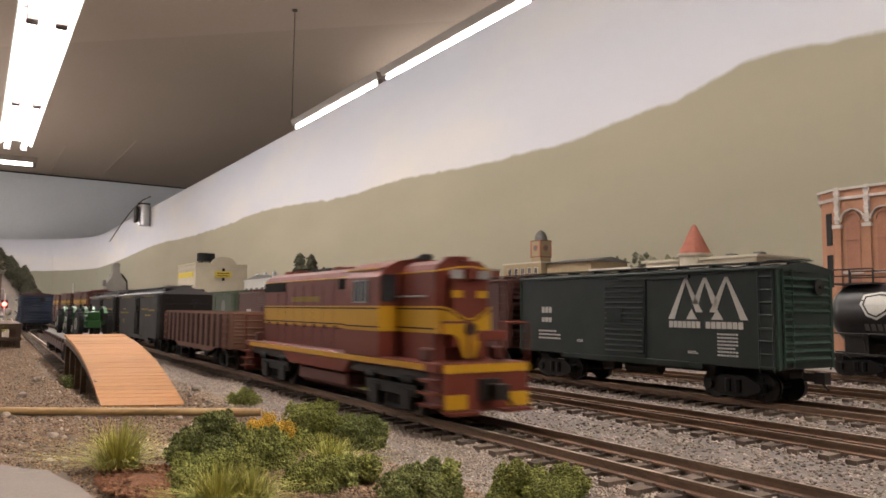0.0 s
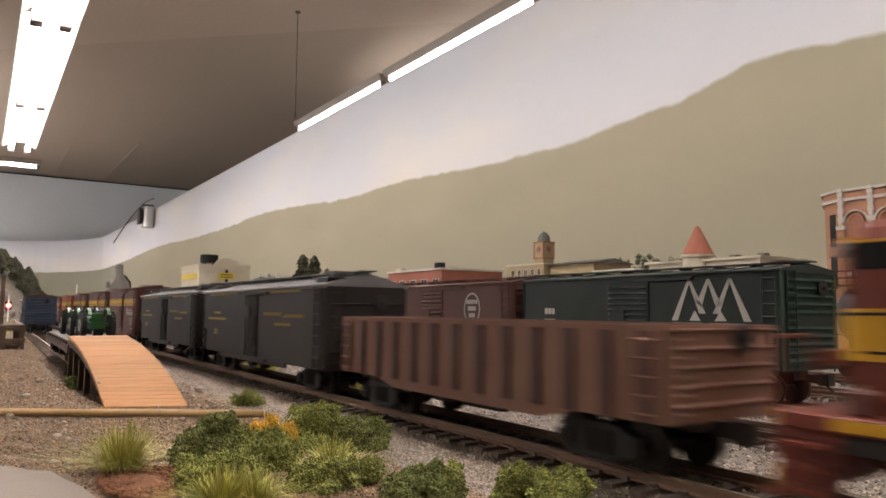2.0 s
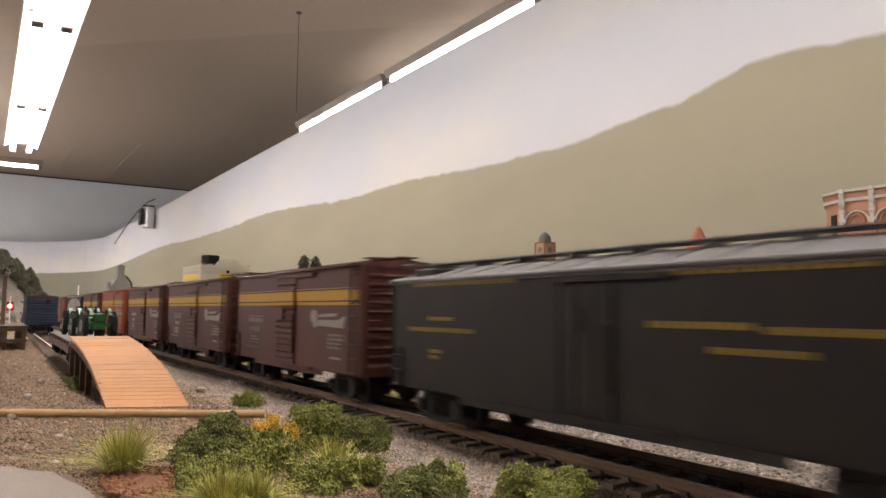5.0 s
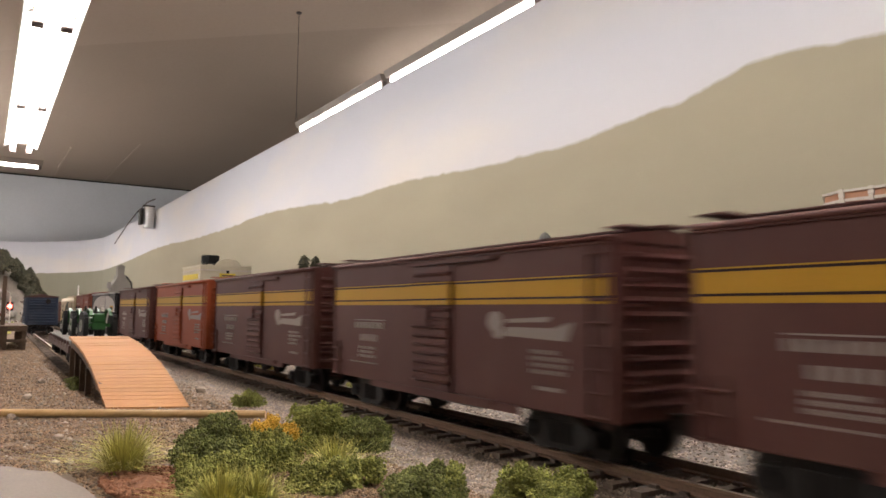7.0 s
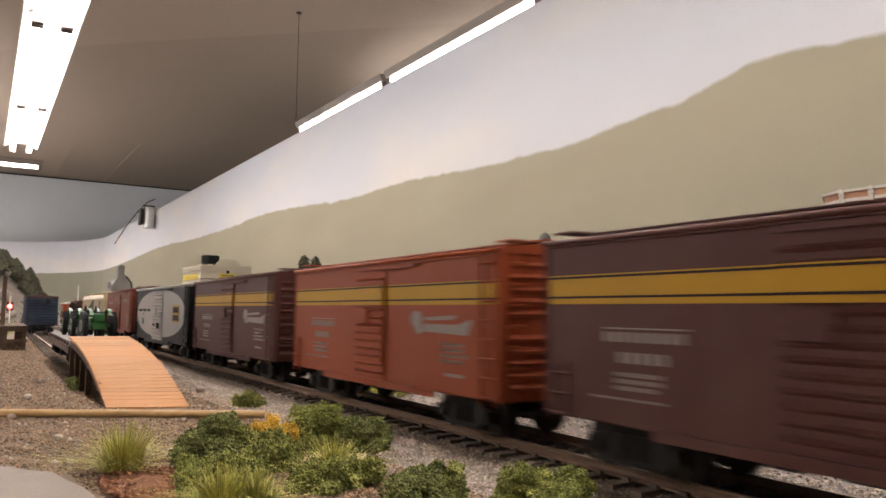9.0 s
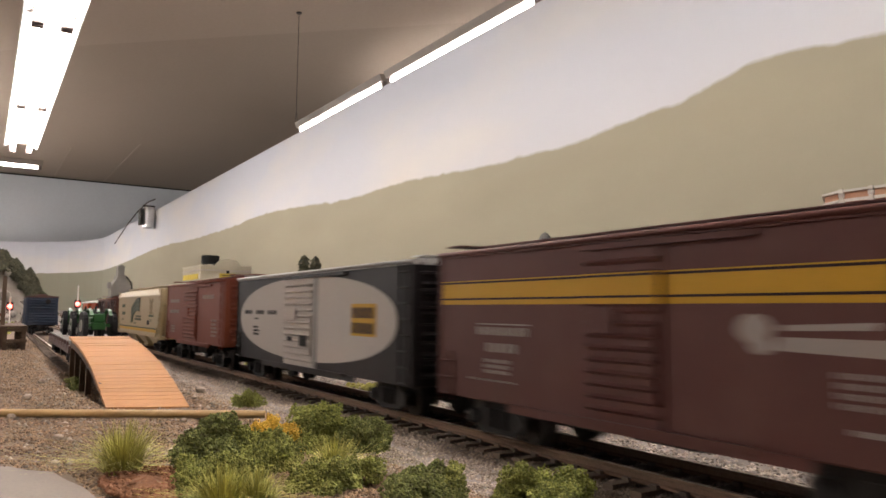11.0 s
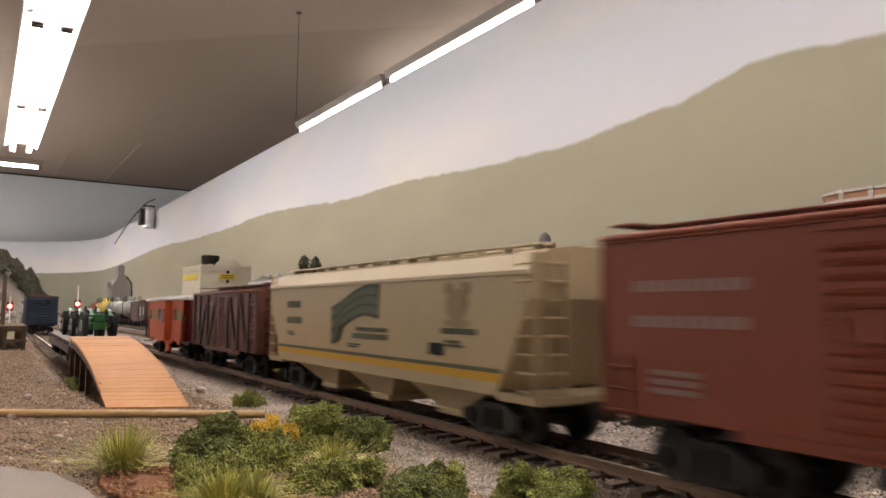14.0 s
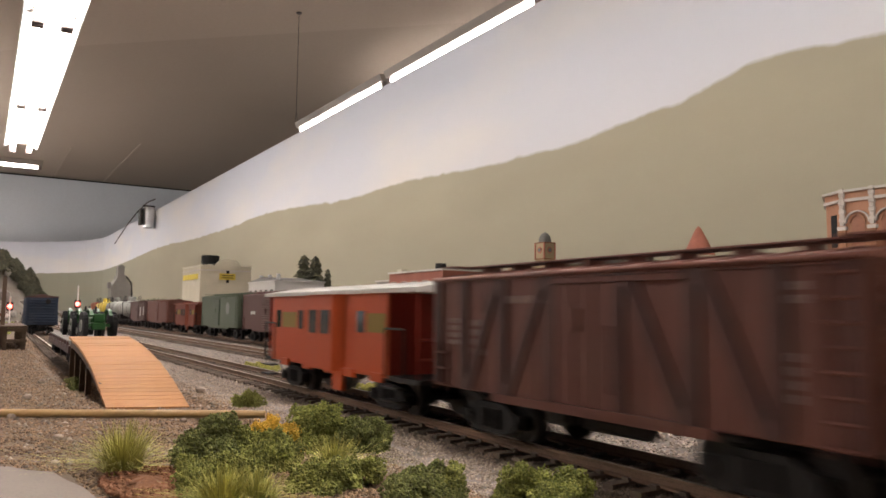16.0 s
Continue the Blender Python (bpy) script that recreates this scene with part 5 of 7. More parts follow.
    # graphics
    for s in (-1, 1):
        k = 1 if s < 0 else -1
        bm = bm_new()
        n, tops, feet = 12, [], []
        for i in range(n):
            a0, a1 = i / n, (i + 1) / n
            y0, y1 = k * (0.0235 - 0.036 * a0), k * (0.0235 - 0.036 * a1)
            def up(a):
                return 0.0375 + 0.004 * math.sin((a - 0.35) * 3.0), 0.0275 + 0.0035 * math.sin((a - 0.3) * 3.4) - (0.004 if a < 0.18 else 0)
            tops.append((y0, up(a0)[0]))
            feet.append((y0, up(a0)[1]))
            if i == n - 1:
                tops.append((y1, up(a1)[0]))
                feet.append((y1, up(a1)[1]))
        prism(bm, tops + feet[::-1], s * (hw - 0.0002), s * (hw + 0.0007), "x")
        part("green_emblem", bm, M["dkgreen_print"], car, "large waving dark green emblem")
        for f in (0.06, 0.36, 0.66, 0.94):
            bm = bm_new()
            line = [(y, z0 + (z1 - z0) * f) for (y, z0), (_, z1) in zip(feet, tops)]
            prism(bm, [(y, z + 0.0003) for y, z in line] + [(y, z - 0.0003) for y, z in line[::-1]], *sorted((s * (hw - 0.0002), s * (hw + 0.0009))), "x")
            part("emblem_line", bm, M["print_line"], car)
        bm = bm_new()
        words(bm, s, hw + 0.0004, k * 0.0690, 0.0336, 0.0147, 0.0027, 4, fill=0.85)
        words(bm, s, hw + 0.0004, k * 0.0690, 0.0272, 0.0160, 0.0027, 5, fill=0.85)
        words(bm, s, hw + 0.0004, k * 0.0680, 0.0225, 0.0100, 0.0016, 8, 2)
        words(bm, s, hw + 0.0004, k * 0.0033, 0.0258, 0.0220, 0.0013, 14, fill=0.85)
        words(bm, s, hw + 0.0004, k * 0.0061, 0.0233, 0.0253, 0.0017, 13, fill=0.85)
        words(bm, s, hw + 0.0004, k * 0.0100, 0.0201, 0.0118, 0.0014, 12, 2)
        words(bm, s, hw + 0.0004, -k * 0.051, 0.0265, 0.017, 0.0016, 9)
        words(bm, s, hw + 0.0004, -k * 0.053, 0.0230, 0.012, 0.0018, 8, 2)
        tagged(part("lettering", bm, M["dkgreen_print"], car, "dark green lettering too blurred to read"), kind="stuff")
        bm = bm_new()
        for cy, cz, ry, rz in ((0.0585, 0.0345, 0.0052, 0.0042), (0.0545, 0.0388, 0.0022, 0.0018), (0.0625, 0.0388, 0.0022, 0.0018), (0.0585, 0.0295, 0.0058, 0.0012)):
            prism(bm, [(-k * cy + ry * math.cos(q * math.pi / 8), cz + rz * math.sin(q * math.pi / 8)) for q in range(16)], *sorted((s * (hw - 0.0002), s * (hw + 0.0006))), "x")
        part("grey_emblem", bm, M["cream_dark"], car, "faded brownish emblem")
        bm = bm_new()
        side_panel(bm, s, hw + 0.0003, *sorted((-k * 0.0445, -k * 0.0515)), 0.0205, 0.0238, 0.0002)
        part("data_plate", bm, M["dark"], car, "dark square plate")
    for s in (-1, 1):
        truck(car, s * (hl - 0.023), True)
        coupler(car, s * (hl - 0.001), s)
    brake_wheel(car, -hl + 0.001, -1, 0.008, 0.03)
    train_car(car, yc)


def caboose(m, label, body, end, roof, moving, group):
    """A bay-window caboose with open end platforms."""
    car = thing("caboose", m, label, "caboose", group)
    L, hw = 0.134, 0.0168
    y0, y1 = -0.0475, 0.0600
    bm = bm_new()
    box(bm, -hw, hw, y0, y1, 0.0112, 0.0392)
    part("body", bevel(bm, 0.0004), M[body], car)
    bm = bm_new()
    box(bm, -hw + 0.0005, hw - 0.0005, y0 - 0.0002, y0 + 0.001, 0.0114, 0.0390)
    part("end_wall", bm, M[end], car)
    bm = bm_new()
    prism(bm, roof_shape(hw + 0.0008, 0.0392, 0.0424), -L / 2, L / 2)
    part("roof", bm, M[roof], car, "white roof" if roof == "white_roof" else "")
    for i in range(10):
        bm = bm_new()
        y = -L / 2 + 0.006 + (L - 0.012) * i / 9
        prism(bm, roof_shape(hw + 0.0008, 0.0395, 0.0428, over=0.0), y - 0.0007, y + 0.0007)
        part("roof_rib", bm, M[roof], car)
    for s in (-1, 1):
        # bay in the middle of the side
        k = 1
        b0, b1 = -0.012, 0.012
        x = s * hw
        bm = bm_new()
        prism(bm, [(x, b0 - 0.004), (x + s * 0.0035, b0), (x + s * 0.0035, b1), (x, b1 + 0.004)], 0.0112, 0.0384, "z")
        bay = part("bay", bm, M[body], car)
        bm = bm_new()
        prism(bm, [(x, b0 - 0.006), (x + s * 0.0045, b0 - 0.001), (x + s * 0.0045, b1 + 0.001), (x, b1 + 0.006)], 0.0384, 0.0392, "z")
        part("bay_roof", bm, M[roof], bay)
        xo = hw + 0.0035
        for w0, w1 in ((-0.0095, -0.0015), (0.002, 0.0095)):
            bm = bm_new()
            side_panel(bm, s, xo, w0, w1, 0.0242, 0.0328, 0.0002)
            part("bay_window", bm, M["glass"], bay)
        for w0, w1 in ((-0.031, -0.025), (0.024, 0.029), (0.049, 0.054)):
            bm = bm_new()
            side_panel(bm, s, hw, w0, w1, 0.0252, 0.0326, 0.0002)
            part("window", bm, M["glass"], car)
        for a, b in ((-0.046, -0.033), (0.031, 0.047)):
            bm = bm_new()
            side_panel(bm, s, hw, a, b, 0.0255, 0.0318, 0.0002)
            part("panel", bm, M["lettergold"], car, "dull yellow name panel")
        for w in (-0.052, 0.062):
            bm = bm_new()
            for q in (-1, 1):
                tube(bm, (s * hw, w + q * 0.006, 0.012), (s * hw, w + q * 0.006, 0.027), 0.0004, 5)
            tube(bm, (s * hw, w - 0.006, 0.027), (s * hw, w + 0.006, 0.027), 0.0004, 5)
            for z in (0.0045, 0.0085):
                box(bm, s * hw - 0.002, s * hw + 0.002, w - 0.005, w + 0.005, z, z + 0.0006)
            part("step_and_rail", bm, M["black"], car)
        # hanging sill brackets
        for w in (-0.041, -0.02, -0.003, 0.018, 0.042):
            bm = bm_new()
            box(bm, s * hw - 0.0008, s * hw + 0.0002, w - 0.004, w + 0.004, 0.0098, 0.0126)
            part("sill_bracket", bm, M[body], car)
        bm = bm_new()
        box(bm, s * hw - 0.0012, s * hw + 0.0003, -0.016, -0.008, 0.0045, 0.0124)
        part("battery_box", bm, M[body], car)
        bm = bm_new()
        box(bm, -hw, hw, *sorted((s * L / 2, y1 if s > 0 else y0)), 0.0108, 0.0122)
        part("platform", bm, M["black"], car)
        bm = bm_new()
        ye = s * (L / 2 - 0.002)
        for x in (-hw + 0.001, -0.005, 0.005, hw - 0.001):
            tube(bm, (x, ye, 0.0115), (x, ye, 0.0240 if abs(x) > 0.01 else 0.0240), 0.0004, 5)
        for x in (-hw + 0.001, hw - 0.001):
            tube(bm, (x, ye, 0.024), (x, ye, 0.0394), 0.0005, 5)
        tube(bm, (-hw + 0.001, ye, 0.024), (hw - 0.001, ye, 0.024), 0.0004, 5)
        tube(bm, (-hw + 0.001, ye, 0.018), (hw - 0.001, ye, 0.018), 0.0004, 5)
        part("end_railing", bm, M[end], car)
        brake_wheel(car, ye, s, 0.006, 0.0265)
        truck(car, s * 0.042, moving)
        coupler(car, s * (L / 2 - 0.001), s)
    bm = bm_new()
    box(bm, -0.0045, 0.0045, -0.055, 0.055, 0.0088, 0.0122)
    part("centre_sill", bm, M["black"], car)
    return car


locomotive()
gondola()
reefer(0.5285, 0.6985, "black wooden express reefer with grey arched roof in the train")
reefer(0.7180, 0.8880, "black wooden express reefer with grey arched roof in the train")
stripe_boxcar(0.9110, 1.0500, "maroon", "maroon steel boxcar with broad yellow stripe in the train")
stripe_boxcar(1.0690, 1.2080, "maroon", "maroon steel boxcar with broad yellow stripe in the train")
stripe_boxcar(1.2270, 1.3650, "maroon", "maroon steel boxcar with broad yellow stripe in the train")
stripe_boxcar(1.3830, 1.5215, "orange", "bright orange steel boxcar with yellow stripe in the train")
stripe_boxcar(1.5465, 1.6855, "maroon", "maroon steel boxcar with broad yellow stripe in the train")
oval_boxcar()
red_boxcar()
hopper()
braced_boxcar()
_m, _yc, _L = on_main(2.3860, 2.5190)
train_car(caboose(_m, "bright orange-red bay-window caboose with white roof ending the train", "caboose", "caboose_end", "white_roof", True, "train cars"), _yc)


# ---- parked cars ----
def parked():
    hw = 0.0343 / 2
    # dark green boxcar with white peaks
    y0 = 0.1508
    L = 0.142
    car = boxcar("boxcar", "dark green boxcar with white peak emblem on the yard track", pose(T_THREE, y0 + L / 2, 0), L, "green", "green", ends="bright_green", door=(-0.0114, 0.0124), eave=0.0482, sill=0.0125, peak=0.0508)

    def low(bm):
        s = -1
        words(bm, s, hw, 0.0550, 0.0316, 0.0077, 0.0029, 3, fill=0.8)
        words(bm, s, hw, 0.0550, 0.0271, 0.0077, 0.0022, 3, fill=0.8)
        words(bm, s, hw, 0.0573, 0.0190, 0.0175, 0.0042, 12, 3, gap=1.2)
        words(bm, s, hw, 0.030, 0.0185, 0.005, 0.0010, 5, 2)
        words(bm, s, hw, -0.0236, 0.0264, 0.0152, 0.0026, 7, fill=0.82)
        words(bm, s, hw, -0.0410, 0.0264, 0.0166, 0.0026, 7, fill=0.82)
        words(bm, s, hw, -0.0461, 0.0162, 0.0104, 0.0085, 8, 7, gap=1.1)
        words(bm, s, hw, -0.0325, 0.0165, 0.006, 0.0010, 6, 2)
    lettering(car, "white", "small white lettering", low)
    bm = bm_new()
    # three overlapping peaks drawn as slanting bars
    for i, c in enumerate((-0.0319, -0.0409, -0.0505)):
        top, w = 0.0460, 0.0030
        for k in (-1, 1):
            outer = (i == 0 and k > 0) or (i == 2 and k < 0)
            z0 = 0.0298 if outer or i != 1 else 0.0358
            u = (top - z0) / (top - 0.0298)
            yb = c + k * 0.0072 * u
            if i != 1 and not outer:
                z0, yb = 0.0326, c + k * 0.0062
            prism(bm, [(c - 0.0006, top), (c + 0.0006, top), (yb + w / 2, z0), (yb - w / 2, z0)], -hw - 0.0002, -hw + 0.0001, "x")
    for c in (-0.0345, -0.0462):
        prism(bm, [(c, 0.0338), (c + 0.0026, 0.0298), (c - 0.0026, 0.0298)], -hw - 0.0002, -hw + 0.0001, "x")
    part("peak_emblem", bm, M["white"], car, "white emblem of three peaks")
    # brown boxcar with a round white herald
    y0 = 0.304
    L = 0.142
    car = boxcar("boxcar", "brown steel boxcar with a white ring emblem on the yard track", pose(T_THREE, y0 + L / 2, 0), L, "atl", door=(-0.004, 0.02), eave=0.0478)
    bm = bm_new()
    n = 40
    for i in range(n):
        a, b = 2 * math.pi * i / n, 2 * math.pi * (i + 1) / n
        ro, ri = 0.0092, 0.0082
        pr = [(-0.035 + r * math.cos(t) * 0.86, 0.034 + r * math.sin(t)) for r, t in ((ri, a), (ro, a), (ro, b), (ri, b))]
        prism(bm, pr, -hw - 0.0002, -hw + 0.0001, "x")
    for z, w in ((0.0368, 0.011), (0.0330, 0.008), (0.0292, 0.006)):
        words(bm, -1, hw, -0.035 + w / 2, z, w, 0.0024, 6)
    part("ring_emblem", bm, M["white"], car, "white ring with bars inside")
    lettering(car, "white", "small white lettering", lambda b: words(b, -1, hw, 0.06, 0.019, 0.016, 0.005, 9, 3))
    # darker brown boxcar with large white bars
    y0 = 0.460
    car = boxcar("boxcar", "dark brown steel boxcar with bold white lettering on the yard track", pose(T_THREE, y0 + L / 2, 0), L, "nw", door=(-0.004, 0.018), eave=0.0472)

    def low2(bm):
        words(bm, -1, hw, -0.014, 0.0375, 0.030, 0.0055, 7)
        words(bm, -1, hw, -0.022, 0.0325, 0.010, 0.0030, 3)
        words(bm, -1, hw, -0.012, 0.0255, 0.034, 0.0050, 7)
    lettering(car, "white", "bold white lettering turned to bars", low2)
    # further back
    car = boxcar("boxcar", "reddish-brown steel boxcar with pale patches on the yard track", pose(T_THREE, 0.695, 0), 0.14, "atl", door=(-0.02, 0.01), eave=0.0476)
    bm = bm_new()
    side_panel(bm, -1, hw, -0.05, -0.038, 0.024, 0.04)
    side_panel(bm, -1, hw, 0.03, 0.045, 0.028, 0.031)
    part("lettering", bm, M["white"], car)
    car = boxcar("boxcar", "pale green steel boxcar with round mark on yard track", pose(T_THREE, 0.858, 0), 0.15, "greencar", door=(-0.004, 0.022), eave=0.0475)
    bm = bm_new()
    tube(bm, (-hw - 0.0002, -0.035, 0.034), (-hw + 0.0001, -0.035, 0.034), 0.007, 20)
    part("round_mark", bm, M["hub"], car)
    caboose(pose(T_THREE, 1.02, 0), "dull red bay-window caboose parked on the yard track", "redbox", "redbox", "redbox", False, "freight cars")
    car = boxcar("boxcar", "weathered brown steel boxcar on the yard track", pose(T_THREE, 1.205, 0), 0.15, "brace", door=(-0.01, 0.012), eave=0.044, peak=0.046)
    car = boxcar("boxcar", "rust-brown steel boxcar on the yard track", pose(T_THREE, 1.370, 0), 0.14, "nw", door=(-0.01, 0.012), eave=0.044, peak=0.046)
    bm = bm_new()
    side_panel(bm, -1, hw, -0.03, -0.02, 0.02, 0.035)
    side_panel(bm, -1, hw, -0.06, -0.05, 0.022, 0.036)
    part("lettering", bm, M["white"], car)
    # blue boxcar on the siding
    y = 1.125
    car = boxcar("boxcar", "dull blue steel boxcar with ribbed ends on the siding", pose(siding_x(y), y, -0.002, 0, 0, -1.15), 0.14, "blue", "nw", door=(-0.01, 0.012), eave=0.0482, peak=0.0505, ribs=9, board=True)


def tank_car(m, label, body, emblem):
    car = thing("tank_car", m, label, "tank car", "freight cars")
    L, r, zc = 0.15, 0.0160, 0.0325
    hl = L / 2
    bm = bm_new()
    n = 28
    prof = [(0.0, -hl + 0.004), (0.007, -hl + 0.0045), (0.012, -hl + 0.0065), (r - 0.001, -hl + 0.010), (r, -hl + 0.013), (r, hl - 0.013), (r - 0.001, hl - 0.010), (0.012, hl - 0.0065), (0.007, hl - 0.0045), (0.0, hl - 0.004)]
    lathe(bm, prof, n)
    for v in bm.verts:
        x, y, z = v.co
        v.co = (x, z, zc + y)
    part("tank", bm, M[body], car, smooth=True)
    bm = bm_new()
    lathe(bm, [(0.0075, zc + r - 0.001), (0.0075, zc + r + 0.0055), (0.006, zc + r + 0.0072), (0.0, zc + r + 0.0078)], 18)
    part("dome", bm, M[body], car, smooth=True)
    bm = bm_new()
    for z in (zc + r + 0.0005,):
        for k in (-1, 1):
            box(bm, k * 0.0105 - 0.0032, k * 0.0105 + 0.0032, -0.014, 0.014, z - 0.0035, z - 0.003)
            for y in (-0.014, 0.0, 0.014):
                tube(bm, (k * 0.0135, y, z - 0.003), (k * 0.0135, y, z + 0.008), 0.0004, 5)
            for q in (0.004, 0.008):
                tube(bm, (k * 0.0135, -0.014, z + q), (k * 0.0135, 0.014, z + q), 0.0004, 5)
    part("dome_platform", bm, M["black"], car)
    for k in (-1, 1):
        ladder(car, k, 0.0155, 0.004, 0.006, 0.012, zc + r - 0.003, 9, "black")
        bm = bm_new()
        tube(bm, (k * 0.0172, -hl + 0.006, 0.0225), (k * 0.0172, hl - 0.006, 0.0225), 0.0004, 5)
        for i in range(8):
            y = -hl + 0.006 + (L - 0.012) * i / 7
            tube(bm, (k * 0.0172, y, 0.0225), (k * 0.0145, y, 0.0125), 0.0004, 4)
        part("handrail", bm, M["black"], car)
        bm = bm_new()
        box(bm, k * 0.0145 - 0.002, k * 0.0145 + 0.002, -hl, hl, 0.0112, 0.0122)
        part("running_board", bm, M["black"], car)
    for i in (-1, 1):
        bm = bm_new()
        tube(bm, (0, i * 0.035 - 0.001, zc), (0, i * 0.035 + 0.001, zc), r + 0.0004, n)
        part("tank_band", bm, M["black"], car)
        bm = bm_new()
        box(bm, -0.013, 0.013, i * (hl - 0.02) - 0.006, i * (hl - 0.02) + 0.006, 0.0115, 0.022)
        part("saddle", bm, M["black"], car)
    if emblem:
        # a pale shield on the side, wrapped on the tank
        bm = bm_new()
        def on(y, z, d):
            return Vector((-math.sqrt(max(1e-9, (r + d) ** 2 - (z - zc) ** 2)), y, z))
        e0 = 0.0465
        sh = [(-0.0115, 0.0425), (-0.0045, 0.0440), (0.0040, 0.0425), (0.0050, 0.0375), (0.0015, 0.0315), (-0.0035, 0.0295), (-0.0090, 0.0330), (-0.0118, 0.0380)]
        for m_i, shrink, d in ((0, 1.0, 0.0002), (1, 0.84, 0.0004), (2, 0.72, 0.0006)):
            pts = [(e0 - 0.0035 + (y + 0.0035) * shrink, 0.0372 + (z - 0.0372) * shrink) for y, z in sh]
            b2 = bm_new()
            c0 = b2.verts.new(on(e0 - 0.0035, 0.0372, d + 0.0001))
            ring = [b2.verts.new(on(y, z, d)) for y, z in pts]
            for i in range(len(ring)):
                b2.faces.new((c0, ring[i], ring[(i + 1) % len(ring)]))
            part("shield_emblem", b2, (M["white"], M["tank_black"], M["white"])[m_i], car, "pale shield-shaped emblem")
        bm.free()
        bm = bm_new()
        for i in range(5):
            y = e0 + 0.003 - 0.0032 * i
            for a, b in ((y, y - 0.0022),):
                vs = [bm.verts.new(on(yy, zz, 0.0003)) for yy, zz in ((a, 0.0240), (b, 0.0240), (b, 0.0275), (a, 0.0275))]
                bm.faces.new(vs)
        part("lettering", bm, M["dome"], car)
    # railed walkway over the tank's end
    bm = bm_new()
    z = zc + r
    box(bm, -0.012, 0.012, 0.046, 0.070, z - 0.0004, z + 0.0004)
    part("top_walkway", bm, M["black"], car)
    for x in (-0.012, 0.012):
        bm = bm_new()
        for y in (0.046, 0.058, 0.070):
            tube(bm, (x, y, z), (x, y, z + 0.0075), 0.0004, 5)
        for q in (0.004, 0.0075):
            tube(bm, (x, 0.046, z + q), (x, 0.070, z + q), 0.0004, 5)
        part("walkway_rail", bm, M["black"], car)
    underframe(car, L, 0.0155, False, sill=0.0125)
    return car


parked()
tank_car(pose(T_FIVE, 0.222 - 0.075, 0), "glossy black tank car with pale shield emblem on a yard track", "tank_black", True)
for x, y, b in ((T_FOUR, 2.30, "redbox"), (T_FOUR, 2.47, "orange"), (T_FIVE, 2.60, "nw"), (T_FIVE, 2.78, "redbox"), (T_TWO, 3.1, "orange"), (T_TWO, 3.27, "maroon")):
    boxcar("boxcar", "reddish freight car parked far down the yard", pose(x, y, 0), 0.142, b)
for y, b in ((1.53, "hub"), (1.70, "hub"), (1.87, "sign_yellow")):
    tank_car(pose(T_THREE, y, 0), "pale grey tank car parked far down the yard track" if b != "sign_yellow" else "yellow tank car parked far down the yard track", b, False)


# ---- the ramp, the stick and the foreground ----
def ramp():
    t = thing("wooden_ramp", pose(0.0, 0.0, 0.0), "curved pine-plank loading ramp leading up to a flat car", "ramp")

    def prof(y):
        return float(np.interp(y, (0.303, 0.330, 0.352, 0.372, 0.390, 0.422), (-0.0062, 0.0025, 0.0082, 0.0117, 0.0143, 0.0172)))

    def mid(y):
        return 0.058 - 0.026 * (y - 0.303)
    n = 34
    rnd = random.Random(3)
    for i in range(n):
        y0, y1 = 0.303 + 0.119 * i / n, 0.303 + 0.119 * (i + 1) / n
        bm = bm_new()
        a, b = rnd.uniform(-0.00012, 0.00012), rnd.uniform(-0.00012, 0.00012)
        skew = 0.006 * (1 - i / n)
        d = rnd.uniform(0, 0.0001)
        vs = []
        for dz in (-0.0012, 0.0 + d):
            for yy, xx in ((y0 + 0.00006, -1), (y0 + 0.00006, 1), (y1 - 0.00006, 1), (y1 - 0.00006, -1)):
                x = mid(yy) + xx * 0.0142 + (a if xx < 0 else b)
                ys = yy - skew * xx
                vs.append(bm.verts.new((x, ys, prof(yy) + 0.0006 + dz)))
        for f in ((3, 2, 1, 0), (4, 5, 6, 7), (0, 1, 5, 4), (1, 2, 6, 5), (2, 3, 7, 6), (3, 0, 4, 7)):
            bm.faces.new([vs[q] for q in f])
        part("plank", bm, M["plank"], t)
    for s in (-1, 0, 1):
        bm = bm_new()
        for i in range(16):
            y0, y1 = 0.330 + 0.088 * i / 16, 0.330 + 0.088 * (i + 1) / 16
            x0, x1 = mid(y0) + s * 0.0130, mid(y1) + s * 0.0130
            beam(bm, (x0, y0, prof(y0) - 0.0024), (x1, y1, prof(y1) - 0.0024), 0.0012, 0.0032)
        part("stringer", bm, M["oldwood"], t)
        for y in (0.362, 0.380, 0.398, 0.416):
            bm = bm_new()
            x = mid(y) + s * 0.0130
            beam(bm, (x, y, -0.0062), (x, y, prof(y) - 0.0045), 0.0022, 0.0022)
            part("post", bm, M["oldwood"], t)


ramp()


def stick():
    bm = bm_new()
    a, b = Vector((-0.006, 0.3134, -0.0048)), Vector((0.0887, 0.2556, -0.0046))
    n = 14
    lathe(bm, [(0.0, 0.0)] + [(0.00135 + 0.00005 * math.sin(i * 2.1), i / n) for i in range(n + 1)] + [(0.0, 1.0)], 12)
    q = (b - a).to_track_quat("Z", "Y").to_matrix()
    for v in bm.verts:
        v.co = a + q @ Vector((v.co.x, v.co.y, v.co.z * (b - a).length))
    tagged(part("wooden_stick", bm, M["stick"]), "straight pale pine stick lying across the gravel", "stick")


stick()


